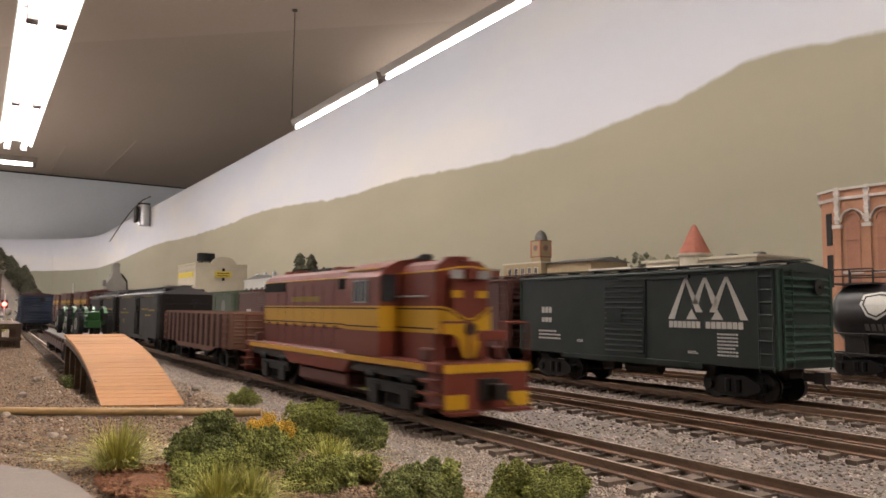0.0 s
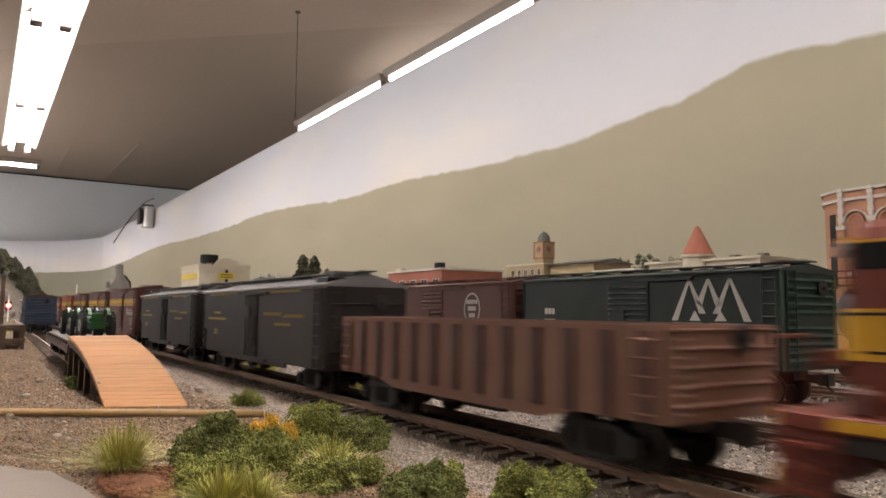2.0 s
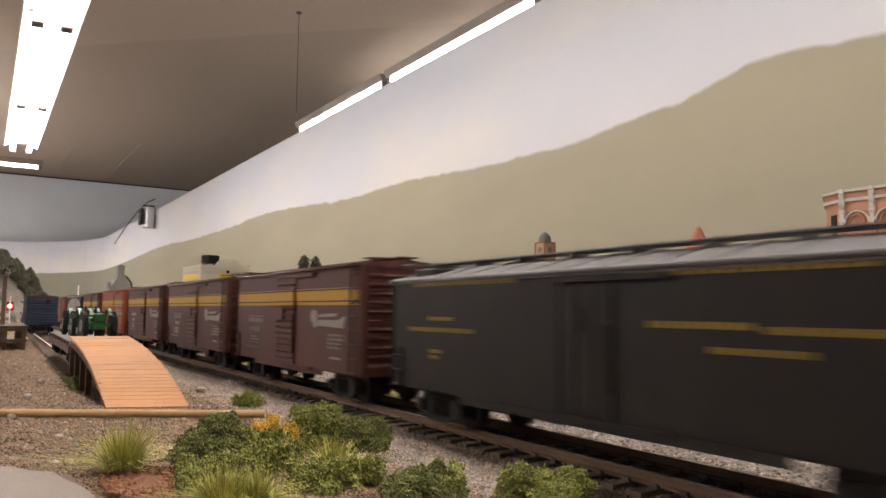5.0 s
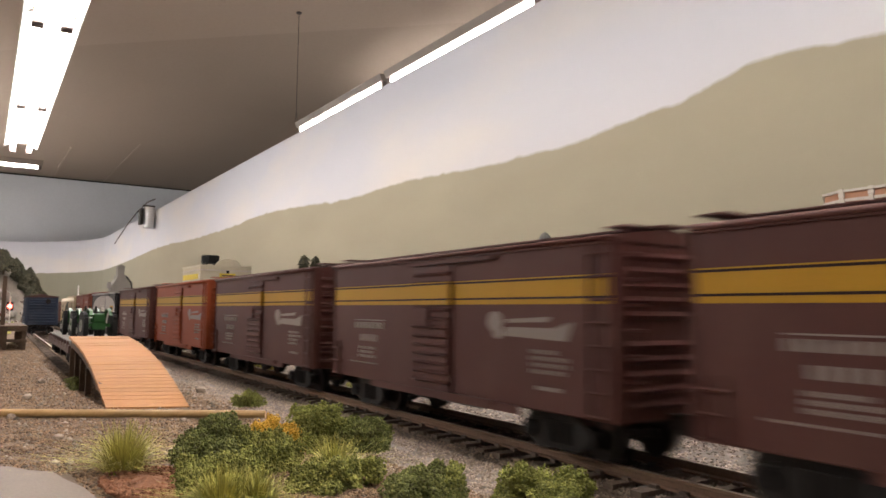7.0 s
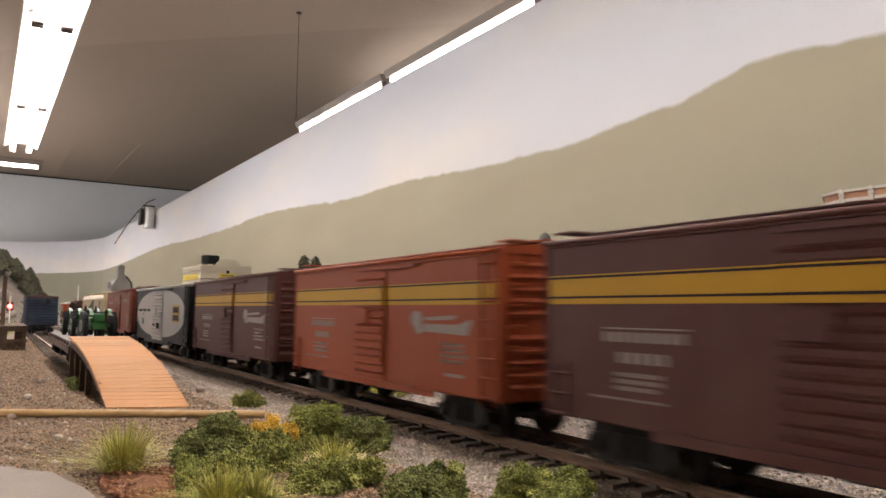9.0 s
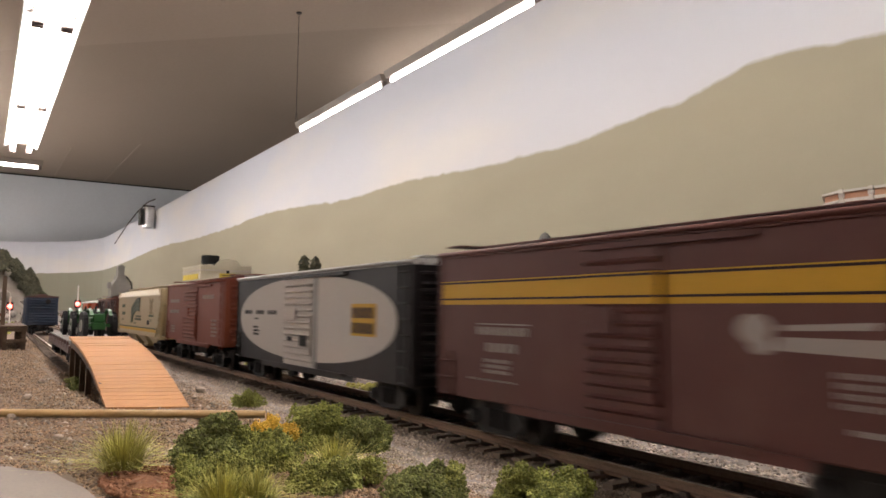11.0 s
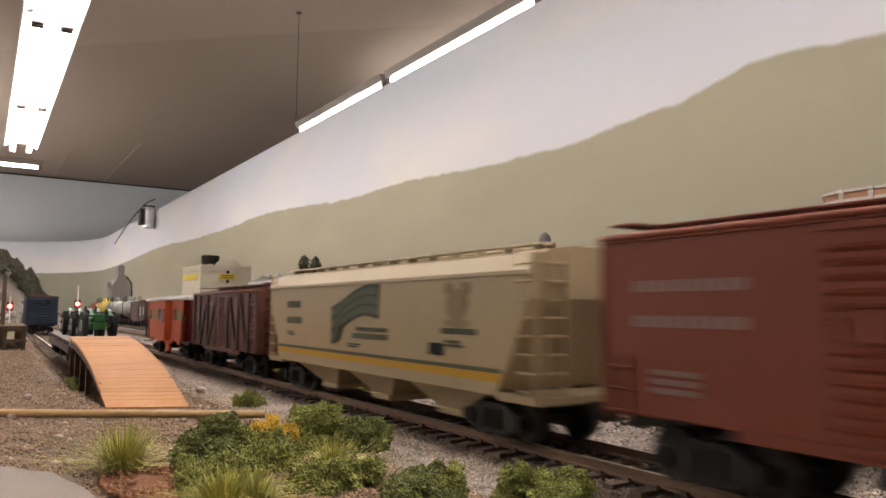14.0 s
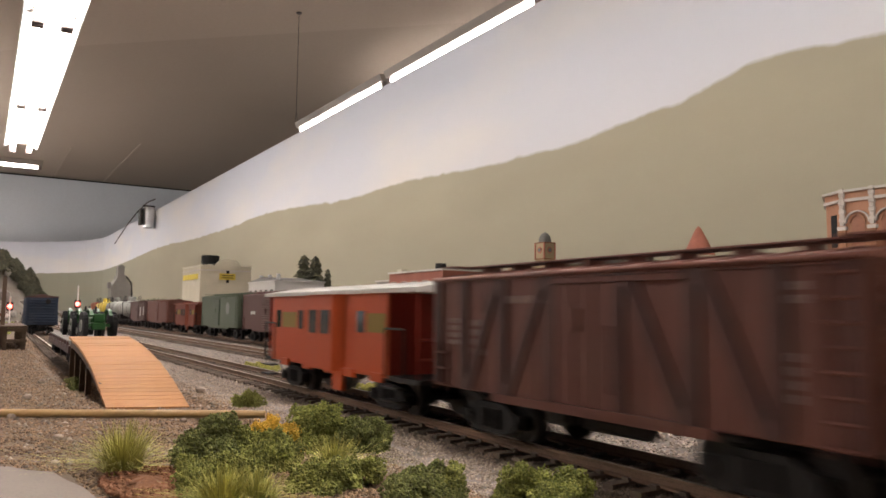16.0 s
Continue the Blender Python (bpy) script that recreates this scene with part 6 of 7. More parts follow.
def slab():
    bm = bm_new()
    prof = [(-0.3, -0.2), (0.0232, -0.2), (0.0235, 0.150), (0.0218, 0.163), (0.0212, 0.172), (0.0180, 0.182), (0.0168, 0.192), (0.0120, 0.196), (0.0085, 0.2035), (0.003, 0.2055), (-0.3, 0.23)]
    prism(bm, prof, -0.0085, -0.0050, "z")
    bevel(bm, 0.0003)
    tagged(part("plaster_slab", bm, M["slab"]), "smooth pale plaster slab at the layout's edge", "slab", kind="structure")


slab()


def stones(name, label, m, spots):
    for x, y, r in spots:
        bm = bm_new()
        bmesh.ops.create_icosphere(bm, subdivisions=2, radius=r)
        for v in bm.verts:
            v.co *= 1 + 0.28 * noise.noise(v.co / r * 1.3 + Vector((x * 100, y * 100, 0)))
            v.co.z *= 0.7
        ob = part(name, bm, m)
        ob.location = (x, y, ground_z(x, y) + r * 0.45)
        tagged(ob, label, "stone", "loose stones")


stones("stone", "rounded grey stone lying on the gravel", M["pebble"], [(0.0905, 0.352, 0.0026), (0.062, 0.262, 0.0013), (0.022, 0.243, 0.0014), (0.081, 0.325, 0.0012), (0.020, 0.36, 0.0018), (0.030, 0.43, 0.002), (0.012, 0.30, 0.0015)])


def soil_patch():
    bm = bm_new()
    n = 26
    c = bm.verts.new((0.0335, 0.170, -0.0035))
    rings = []
    for k in (0.35, 0.7, 1.0):
        ring = []
        for i in range(n):
            a = 2 * math.pi * i / n
            r = k * (1 + 0.25 * noise.noise((math.cos(a) * 2, math.sin(a) * 2, 7)))
            x, y = 0.0335 + 0.0095 * r * math.cos(a), 0.170 + 0.018 * r * math.sin(a)
            z = ground_z(x, y) + (0.0012 * (1 - k * k) + 0.0004 if k < 1 else -0.0006) + 0.0006 * noise.noise((x * 900, y * 900, 1))
            ring.append(bm.verts.new((x, y, z)))
        rings.append(ring)
    for i in range(n):
        j = (i + 1) % n
        bm.faces.new((c, rings[0][i], rings[0][j]))
        for a, b in zip(rings, rings[1:]):
            bm.faces.new((a[i], b[i], b[j], a[j]))
    tagged(part("soil_patch", bm, M["redsoil"]), "small patch of rusty brown soil under the shrubs", "soil", kind="structure")


soil_patch()


def foam_shrub(label, m, cx, cy, w, d, h, count, grain, seed, lobes=7, category="shrub", name="shrub", base=None):
    """A clump of ground-foam foliage: knobbly lobes, each covered in many fine crumbs."""
    rnd = random.Random(seed)
    z0 = ground_z(cx, cy) if base is None else base
    t = thing(name, pose(cx, cy, z0), label, category, "shrubs")
    size = min(w, d)
    cs = []
    for i in range(int(lobes * 3)):
        a, up = rnd.uniform(0, 6.283), rnd.random() ** 0.7
        flat = math.sqrt(max(0.0, 1 - up * up))
        r = min(rnd.uniform(0.09, 0.2) * size, h * 0.34)
        reach = rnd.uniform(0.75, 1.05) * (1 + 0.45 * noise.noise((2.1 * math.cos(a) * flat + seed, 2.1 * math.sin(a) * flat, 1.5 * up)))
        cs.append((Vector(((w / 2 - r) * flat * reach * math.cos(a), (d / 2 - r) * flat * reach * math.sin(a), max(r * 0.4, (h - r) * up * reach))), r))
    stem = bm_new()
    for c, r in cs[:5]:
        tube(stem, (c.x * 0.3, c.y * 0.3, -0.001), c, grain * 0.3, 5, grain * 0.15)
    part("stem", stem, M["bark"], t)
    pv = [Vector(v) for v in ((1, 0, 0), (-1, 0, 0), (0, 1, 0), (0, -1, 0), (0, 0, 1), (0, 0, -1))]
    pf = [(0, 2, 4), (2, 1, 4), (1, 3, 4), (3, 0, 4), (2, 0, 5), (1, 2, 5), (3, 1, 5), (0, 3, 5)]
    verts, faces = [], []
    weight = [r * r for _, r in cs]

    def crumb(p, g):
        off = len(verts)
        for v in pv:
            verts.append(p + Vector((v.x * rnd.uniform(0.6, 1.4), v.y * rnd.uniform(0.6, 1.4), v.z * rnd.uniform(0.6, 1.4))) * g)
        faces.extend([[q + off for q in f] for f in pf])
    # dense heart
    for i in range(count // 3):
        a, up, k = rnd.uniform(0, 6.283), rnd.random(), rnd.uniform(0.1, 0.62)
        flat = math.sqrt(1 - up * up)
        crumb(Vector((w / 2 * flat * k * math.cos(a), d / 2 * flat * k * math.sin(a), h * 0.9 * up * k)), grain * 0.9)
    for c, r in rnd.choices(cs, weight, k=count * 9):
        dv = Vector((rnd.gauss(0, 1), rnd.gauss(0, 1), rnd.gauss(0.3, 1))).normalized()
        p = c + dv * r * rnd.uniform(0.65, 1.12)
        p += dv * grain * 2.2 * noise.noise(p * (0.4 / grain))
        p.z = max(p.z, -0.0005)
        crumb(p, grain * rnd.uniform(0.24, 0.5))
    me = bpy.data.meshes.new("foliage")
    me.from_pydata(verts, [], faces)
    me.materials.append(m)
    ob = new("foliage", me)
    ob.parent = t
    tagged(ob, kind="stuff")
    return t


G1 = "bright green ground-foam shrub on pale gravel"
foam_shrub("dark green ground-foam shrub on rusty soil", M["leaf_dark"], 0.0495, 0.1800, 0.027, 0.026, 0.0122, 1900, 0.0008, 11, 9)
foam_shrub(G1, M["leaf"], 0.0590, 0.1760, 0.028, 0.026, 0.0092, 1700, 0.0008, 12, 10)
foam_shrub(G1, M["leaf"], 0.0455, 0.1580, 0.022, 0.018, 0.0088, 1100, 0.0008, 20, 8)
foam_shrub(G1, M["leaf"], 0.0815, 0.1930, 0.021, 0.022, 0.0130, 1500, 0.0008, 13, 9)
foam_shrub("dark green ground-foam shrub on the gravel", M["leaf_dark"], 0.0925, 0.1835, 0.019, 0.017, 0.0098, 900, 0.0008, 14, 8)
foam_shrub("golden-yellow ground-foam shrub among green ones", M["leaf_gold"], 0.0680, 0.1915, 0.022, 0.013, 0.0108, 1200, 0.0006, 15, 9)
foam_shrub("bright green ground-foam shrub close to the track", M["leaf"], 0.0975, 0.1135, 0.026, 0.019, 0.0086, 1800, 0.0007, 16, 9)
foam_shrub("dull green ground-foam shrub beside a grass tuft", M["leaf_dark"], 0.0775, 0.1280, 0.018, 0.016, 0.0080, 1000, 0.0008, 17, 7)
foam_shrub(G1, M["leaf"], 0.0845, 0.1270, 0.008, 0.008, 0.0085, 350, 0.0007, 18, 5)
foam_shrub(G1, M["leaf"], 0.0685, 0.1500, 0.024, 0.016, 0.0068, 900, 0.0008, 19, 8)
foam_shrub("small green ground-foam shrub beside the stick", M["leaf"], 0.0925, 0.2865, 0.015, 0.011, 0.0062, 480, 0.0006, 21, 8)
foam_shrub("small dark weed beside the ramp", M["leaf_dark"], 0.0405, 0.388, 0.008, 0.014, 0.0065, 200, 0.0007, 22, 5)
foam_shrub("small dark weed beside the ramp", M["leaf"], 0.0745, 0.362, 0.007, 0.012, 0.0060, 200, 0.0007, 23, 5)
foam_shrub("low yellow-green moss between the tracks", M["blade"], 0.1640, 0.3150, 0.014, 0.060, 0.0030, 500, 0.0007, 24, 10, base=-0.006)
foam_shrub("low yellow-green moss between the tracks", M["blade"], 0.1640, 0.4800, 0.014, 0.070, 0.0030, 400, 0.0007, 25, 10, base=-0.006)


def grass_tuft(cx, cy, h, spread, count, seed, label):
    rnd = random.Random(seed)
    t = thing("grass_tuft", pose(cx, cy, ground_z(cx, cy)), label, "grass", "grass tufts")
    bm = bm_new()
    for i in range(int(count * 1.7)):
        a = rnd.uniform(0, 6.283)
        lean = abs(rnd.gauss(0, 0.95))
        hh = h * rnd.uniform(0.55, 1.0)
        d = Vector((math.cos(a), math.sin(a), 0))
        side = Vector((-d.y, d.x, 0)) * 0.00014
        p0 = d * rnd.uniform(0, spread * 0.3)
        pts = []
        for k in range(4):
            u = k / 3
            pts.append(p0 + d * (lean * hh * u ** 1.5) + Vector((0, 0, hh * u * math.cos(min(1.1, lean * u)))))
        prev = None
        for k, p in enumerate(pts):
            w = side * (1 - 0.8 * k / 3)
            cur = (bm.verts.new(p - w), bm.verts.new(p + w))
            if prev:
                bm.faces.new((prev[0], prev[1], cur[1], cur[0]))
            prev = cur
    tagged(part("turf", bm, M["blade"], t), kind="stuff")


TUFT = "tuft of straw-green static grass on gravel"
grass_tuft(0.0310, 0.1880, 0.0130, 0.014, 380, 31, TUFT)
grass_tuft(0.0425, 0.1460, 0.0092, 0.014, 380, 32, TUFT)
grass_tuft(0.0490, 0.1450, 0.0085, 0.012, 240, 33, TUFT)
grass_tuft(0.0735, 0.1620, 0.0105, 0.010, 240, 34, TUFT)
grass_tuft(0.0730, 0.1930, 0.0100, 0.008, 90, 35, TUFT)


# ---- flat car with tractors ----
def flat_car():
    y = 0.512
    car = thing("flat_car", pose(siding_x(y), y, 0, 0, 0, -1.15), "weathered wooden-deck flat car loaded with green tractors", "flat car", "freight cars")
    L, hw = 0.172, 0.0152
    bm = bm_new()
    box(bm, -hw + 0.001, hw - 0.001, -L / 2, L / 2, 0.0105, 0.0135)
    part("frame", bm, M["oldwood"], car)
    n = 40
    for i in range(n):
        y0 = -L / 2 + L * i / n
        bm = bm_new()
        box(bm, -hw, hw, y0 + 0.0001, y0 + L / n - 0.0001, 0.0135, 0.0152)
        part("deck_plank", bm, M["concrete"], car)
    for s in (-1, 1):
        for i in range(9):
            bm = bm_new()
            yy = -L / 2 + 0.01 + (L - 0.02) * i / 8
            box(bm, s * hw - 0.0003 if s > 0 else s * hw - 0.0011, s * hw + 0.0011 if s > 0 else s * hw + 0.0003, yy - 0.0012, yy + 0.0012, 0.011, 0.0148)
            part("stake_pocket", bm, M["nw"], car)
        bm = bm_new()
        box(bm, s * hw - 0.0008, s * hw + 0.0002, -L / 2, L / 2, 0.0088, 0.0128)
        part("side_sill", bm, M["nw"], car)
    underframe(car, L, hw, False, sill=0.0108)


def tractor(x, y, rz):
    t = thing("farm_tractor", pose(x, y, 0.0152, 0, 0, rz) @ Matrix.Diagonal((1.25, 1.25, 1.25, 1.0)), "small green farm tractor with black tyres on a flat car", "tractor", "tractors")
    bm = bm_new()
    box(bm, -0.0022, 0.0022, -0.002, 0.0125, 0.0052, 0.0098)
    part("hood", bevel(bm, 0.0007), M["tractor"], t)
    bm = bm_new()
    box(bm, -0.003, 0.003, -0.0075, -0.001, 0.0042, 0.0075)
    box(bm, -0.0025, 0.0025, -0.0075, -0.0062, 0.0075, 0.0115)
    part("seat", bevel(bm, 0.0004), M["tractor"], t)
    for s in (-1, 1):
        bm = bm_new()
        for i in range(7):
            a0, a1 = math.pi * i / 7 * 0.8, math.pi * (i + 1) / 7 * 0.8
            p = [(-0.006 + 0.0075 * math.cos(a), 0.0063 + 0.0075 * math.sin(a)) for a in (a0, a1)]
            q = [(-0.006 + 0.0070 * math.cos(a), 0.0063 + 0.0070 * math.sin(a)) for a in (a1, a0)]
            prism(bm, p + q, s * 0.0032, s * 0.0046, "x")
        part("fender", bm, M["tractor"], t)
        for yy, r, x0, x1 in ((-0.006, 0.0060, 0.0050, 0.0070), (0.0105, 0.0034, 0.0042, 0.0056)):
            bm = bm_new()
            tube(bm, (s * x0, yy, r), (s * x1, yy, r), r, 20)
            for i in range(20):
                a = 2 * math.pi * i / 20
                c, sn = math.cos(a), math.sin(a)
                beam(bm, (s * x0, yy + c * r, r + sn * r), (s * x1, yy + math.cos(a + 0.12) * r, r + math.sin(a + 0.12) * r), 0.0005, 0.0005)
            w = part("tyre", bm, M["tyre"], t)
            bm = bm_new()
            tube(bm, (s * (x0 + 0.0005), yy, r), (s * (x1 + 0.0003), yy, r), r * 0.45, 16)
            part("rim", bm, M["hub"], w, "pale wheel rim")
    bm = bm_new()
    tube(bm, (0, -0.0005, 0.008), (0, -0.0025, 0.0118), 0.0004, 6)
    tube(bm, (-0.002, -0.0026, 0.0120), (0.002, -0.0026, 0.0120), 0.0003, 5)
    part("steering_wheel", bm, M["black"], t)
    bm = bm_new()
    tube(bm, (0.0012, 0.006, 0.0095), (0.0012, 0.006, 0.0148), 0.0005, 6)
    part("exhaust_pipe", bm, M["black"], t)
    bm = bm_new()
    box(bm, -0.0075, 0.0075, -0.0065, -0.0055, 0.0055, 0.0070)
    part("axle", bm, M["tractor"], t)


flat_car()
for y, dx, rz in ((0.458, 0.0015, 4), (0.486, 0.0, -3), (0.514, 0.001, 2), (0.542, -0.001, -2), (0.570, 0.0005, 3)):
    tractor(siding_x(y) + dx - 0.002, y, rz)


def loading_dock():
    t = thing("loading_dock", pose(0.0, 0.0, 0.0), "old dark timber loading dock beside the siding", "loading dock")
    for i in range(16):
        bm = bm_new()
        y = 0.765 + 0.01 * i
        box(bm, -0.03, 0.0395, y, y + 0.0092, 0.0140, 0.0160)
        part("deck_board", bm, M["oldwood"], t)
    for y in (0.770, 0.82, 0.87, 0.915):
        for x in (-0.02, 0.006, 0.022, 0.037):
            bm = bm_new()
            box(bm, x - 0.0018, x + 0.0018, y - 0.0018, y + 0.0018, -0.0065, 0.0140)
            part("post", bm, M["oldwood"], t)
    for z in (0.001, 0.0108):
        bm = bm_new()
        box(bm, -0.025, 0.0395, 0.7660, 0.7690, z, z + 0.0028)
        part("cross_beam", bm, M["oldwood"], t)
    bm = bm_new()
    box(bm, 0.0188, 0.0222, 0.80, 0.8034, 0.0160, 0.062)
    part("lamp_post", bm, M["oldwood"], t)


loading_dock()


# ---- parked truck by the hillside ----
def box_truck(x, y):
    t = thing("box_truck", pose(x, y, -0.006, 0, 0, 0), "white model box truck with a red cab by the hillside", "truck")
    bm = bm_new()
    box(bm, -0.016, 0.016, -0.035, 0.03, 0.012, 0.046)
    part("cargo_box", bevel(bm, 0.001), M["shop_white"], t)
    bm = bm_new()
    box(bm, -0.014, 0.014, 0.032, 0.055, 0.008, 0.034)
    part("cab", bevel(bm, 0.003), M["redbox"], t)
    bm = bm_new()
    box(bm, -0.014, 0.014, -0.034, 0.05, 0.007, 0.012)
    part("chassis", bm, M["black"], t)
    bm = bm_new()
    box(bm, -0.0158, 0.0158, -0.0356, -0.0350, 0.020, 0.026)
    part("stripe", bm, M["redbox"], t, "red band")
    for yy in (-0.022, 0.042):
        for s in (-1, 1):
            bm = bm_new()
            tube(bm, (s * 0.010, yy, 0.0062), (s * 0.016, yy, 0.0062), 0.0062, 14)
            part("wheel", bm, M["tyre"], t)


box_truck(0.035, 1.85)
box_truck(0.115, 2.02)
foam_shrub("low yellow-green moss beside the siding", M["blade"], 0.030, 1.32, 0.035, 0.30, 0.006, 500, 0.0016, 26, 10, base=-0.006)
foam_shrub("low yellow-green moss beside the siding", M["leaf"], 0.052, 1.62, 0.035, 0.22, 0.010, 400, 0.002, 27, 10, base=-0.006)


# ---- signals ----
def signal(x, y, z, top, label):
    t = thing("track_signal", pose(x, y, 0), label, "signal", "signals")
    bm = bm_new()
    tube(bm, (0, 0, -0.006), (0, 0, top), 0.0016, 8)
    part("mast", bm, M["white_roof"], t)
    bm = bm_new()
    box(bm, -0.007, 0.007, -0.001, 0.002, z - 0.010, z + 0.010)
    part("target", bevel(bm, 0.0006), M["black"], t)
    bm = bm_new()
    bmesh.ops.create_icosphere(bm, subdivisions=2, radius=0.0052)
    part("lamp", bm, M["red_lamp"], t, "glowing red lamp", loc=(0, -0.003, z))


signal(0.2075, 2.0, 0.0425, 0.088, "slender track signal showing a red light")
signal(0.064, 2.0, 0.0350, 0.060, "track signal showing a red light near the hillside")


# ---- buildings ----
def wall_box(name, bm_dims, m, parent):
    bm = bm_new()
    box(bm, *bm_dims)
    return part(name, bm, m, parent)


def window(parent, axis, at, u0, u1, z0, z1, glass="dark", frame="stone_trim", mullions=1, depth=0.0012):
    """A framed window on a wall facing -x or -y."""
    def bx(bm, a, b, c, d, lo, hi):
        if axis == "x":
            box(bm, lo, hi, a, b, c, d)
        else:
            box(bm, a, b, lo, hi, c, d)
    bm = bm_new()
    bx(bm, u0, u1, z0, z1, at - 0.0004, at + 0.0006)
    w = part("window", bm, M[glass], parent)
    bm = bm_new()
    f = min(0.0012, (u1 - u0) * 0.15)
    for a, b, c, d in ((u0 - f, u0, z0, z1), (u1, u1 + f, z0, z1), (u0 - f, u1 + f, z1, z1 + f), (u0 - f * 1.6, u1 + f * 1.6, z0 - f * 1.2, z0)):
        bx(bm, a, b, c, d, at - depth, at + 0.0004)
    for i in range(mullions):
        u = u0 + (u1 - u0) * (i + 1) / (mullions + 1)
        bx(bm, u - f * 0.3, u + f * 0.3, z0, z1, at - depth * 0.7, at)
    bx(bm, u0, u1, (z0 + z1) / 2 - f * 0.3, (z0 + z1) / 2 + f * 0.3, at - depth * 0.7, at)
    part("frame", bm, M[frame], w)
    return w


def brick_tower_building():
    t = thing("brick_building", pose(0, 0, 0), "salmon brick industrial building with arches and pale stone trim", "building", "town buildings")
    x0 = 0.750
    t.location.y = -0.006
    plan = [(x0, 0.4125), (x0 + 0.014, 0.4370), (x0 + 0.05, 0.455), (x0 + 0.2, 0.455), (x0 + 0.2, 0.16), (x0, 0.16)]
    bm = bm_new()
    prism(bm, plan, -0.006, 0.150, "z")
    part("wall", bm, M["brick"], t)
    # stepped cornice following the plan
    for grow, z0, z1, m in ((0.0018, 0.1500, 0.1530, "stone_trim"), (0.0008, 0.1530, 0.1600, "brick"), (0.0026, 0.1600, 0.1625, "stone_trim")):
        bm = bm_new()
        cx, cy = x0 + 0.1, 0.31
        prism(bm, [(x + (-grow if x < cx else grow), y + (-grow if y < cy else grow)) for x, y in plan], z0, z1, "z")
        part("cornice", bm, M[m], t)
    # pilasters of pale quoins on the track face
    for y in (0.4115, 0.3815, 0.3510, 0.3205):
        for i in range(9):
            bm = bm_new()
            w = 0.0028 if i % 2 else 0.0021
            z = 0.1250 + 0.0043 * i
            box(bm, x0 - 0.0032, x0, y - w, y + w, z, z + 0.0039)
            part("quoin", bm, M["stone_trim"], t)
        bm = bm_new()
        box(bm, x0 - 0.0022, x0, y - 0.0030, y + 0.0030, -0.006, 0.1205)
        part("pilaster", bm, M["brick"], t)
        bm = bm_new()
        box(bm, x0 - 0.0042, x0, y - 0.0045, y + 0.0045, 0.1205, 0.1240)
        part("pilaster_cap", bm, M["stone_trim"], t)
    for c in (0.3965, 0.3662, 0.3357):
        bm = bm_new()
        n = 14
        for i in range(n):
            a, b = math.pi * i / n, math.pi * (i + 1) / n
            prism(bm, [(c + r * math.cos(q), 0.1275 + r * math.sin(q)) for r, q in ((0.0112, a), (0.0125, a), (0.0125, b), (0.0112, b))], x0 - 0.0030, x0, "x")
        part("arch_moulding", bm, M["stone_trim"], t)
        bm = bm_new()
        pr = [(c - 0.0068, 0.040), (c + 0.0068, 0.040)] + [(c + 0.0068 * math.cos(math.pi * i / 10), 0.1275 + 0.0080 * math.sin(math.pi * i / 10)) for i in range(11)]
        prism(bm, pr, x0 - 0.0006, x0 + 0.0004, "x")
        w = part("arched_window", bm, M["infill"], t, "bricked-up arched window")
        bm = bm_new()
        for i in range(12):
            a, b = math.pi * i / 12, math.pi * (i + 1) / 12
            prism(bm, [(c + r * math.cos(q), 0.1275 + r * 1.1 * math.sin(q)) for r, q in ((0.0068, a), (0.0082, a), (0.0082, b), (0.0068, b))], x0 - 0.0022, x0, "x")
        part("arch_ring", bm, M["brick"], w)
        for z in (0.0955, 0.1075):
            bm = bm_new()
            box(bm, x0 - 0.0016, x0, c - 0.0074, c + 0.0074, z, z + 0.0012)
            part("sill", bm, M["infill"], w)
        bm = bm_new()
        box(bm, x0 - 0.0030, x0, c - 0.0105, c + 0.0105, 0.0735, 0.0760)
        part("stone_band", bm, M["stone_trim"], t)
    # openings on the short canted face
    a, b = Vector((x0, 0.4125, 0)), Vector((x0 + 0.014, 0.4370, 0))
    d = (b - a).normalized()
    nrm = Vector((-d.y, d.x, 0))
    for z0, z1 in ((0.060, 0.094), (0.104, 0.138)):
        bm = bm_new()
        pts = []
        for u in (0.009, 0.019):
            p = a + d * u
            pts.append(p)
        vs = []
        for off in (0.0006, -0.0008):
            for p, z in ((pts[0], z0), (pts[1], z0), (pts[1], z1), (pts[0], z1)):
                vs.append(bm.verts.new((p.x + nrm.x * off, p.y + nrm.y * off, z)))
        for f in ((0, 1, 2, 3), (7, 6, 5, 4), (0, 4, 5, 1), (1, 5, 6, 2), (2, 6, 7, 3), (3, 7, 4, 0)):
            bm.faces.new([vs[i] for i in f])
        part("window", bm, M["dark"], t)
    bm = bm_new()
    prism(bm, [(x + (0.006 if x < x0 + 0.1 else -0.006), y + (0.006 if y < 0.31 else -0.006)) for x, y in plan], 0.150, 0.1515, "z")
    part("roof", bm, M["dome"], t)


brick_tower_building()


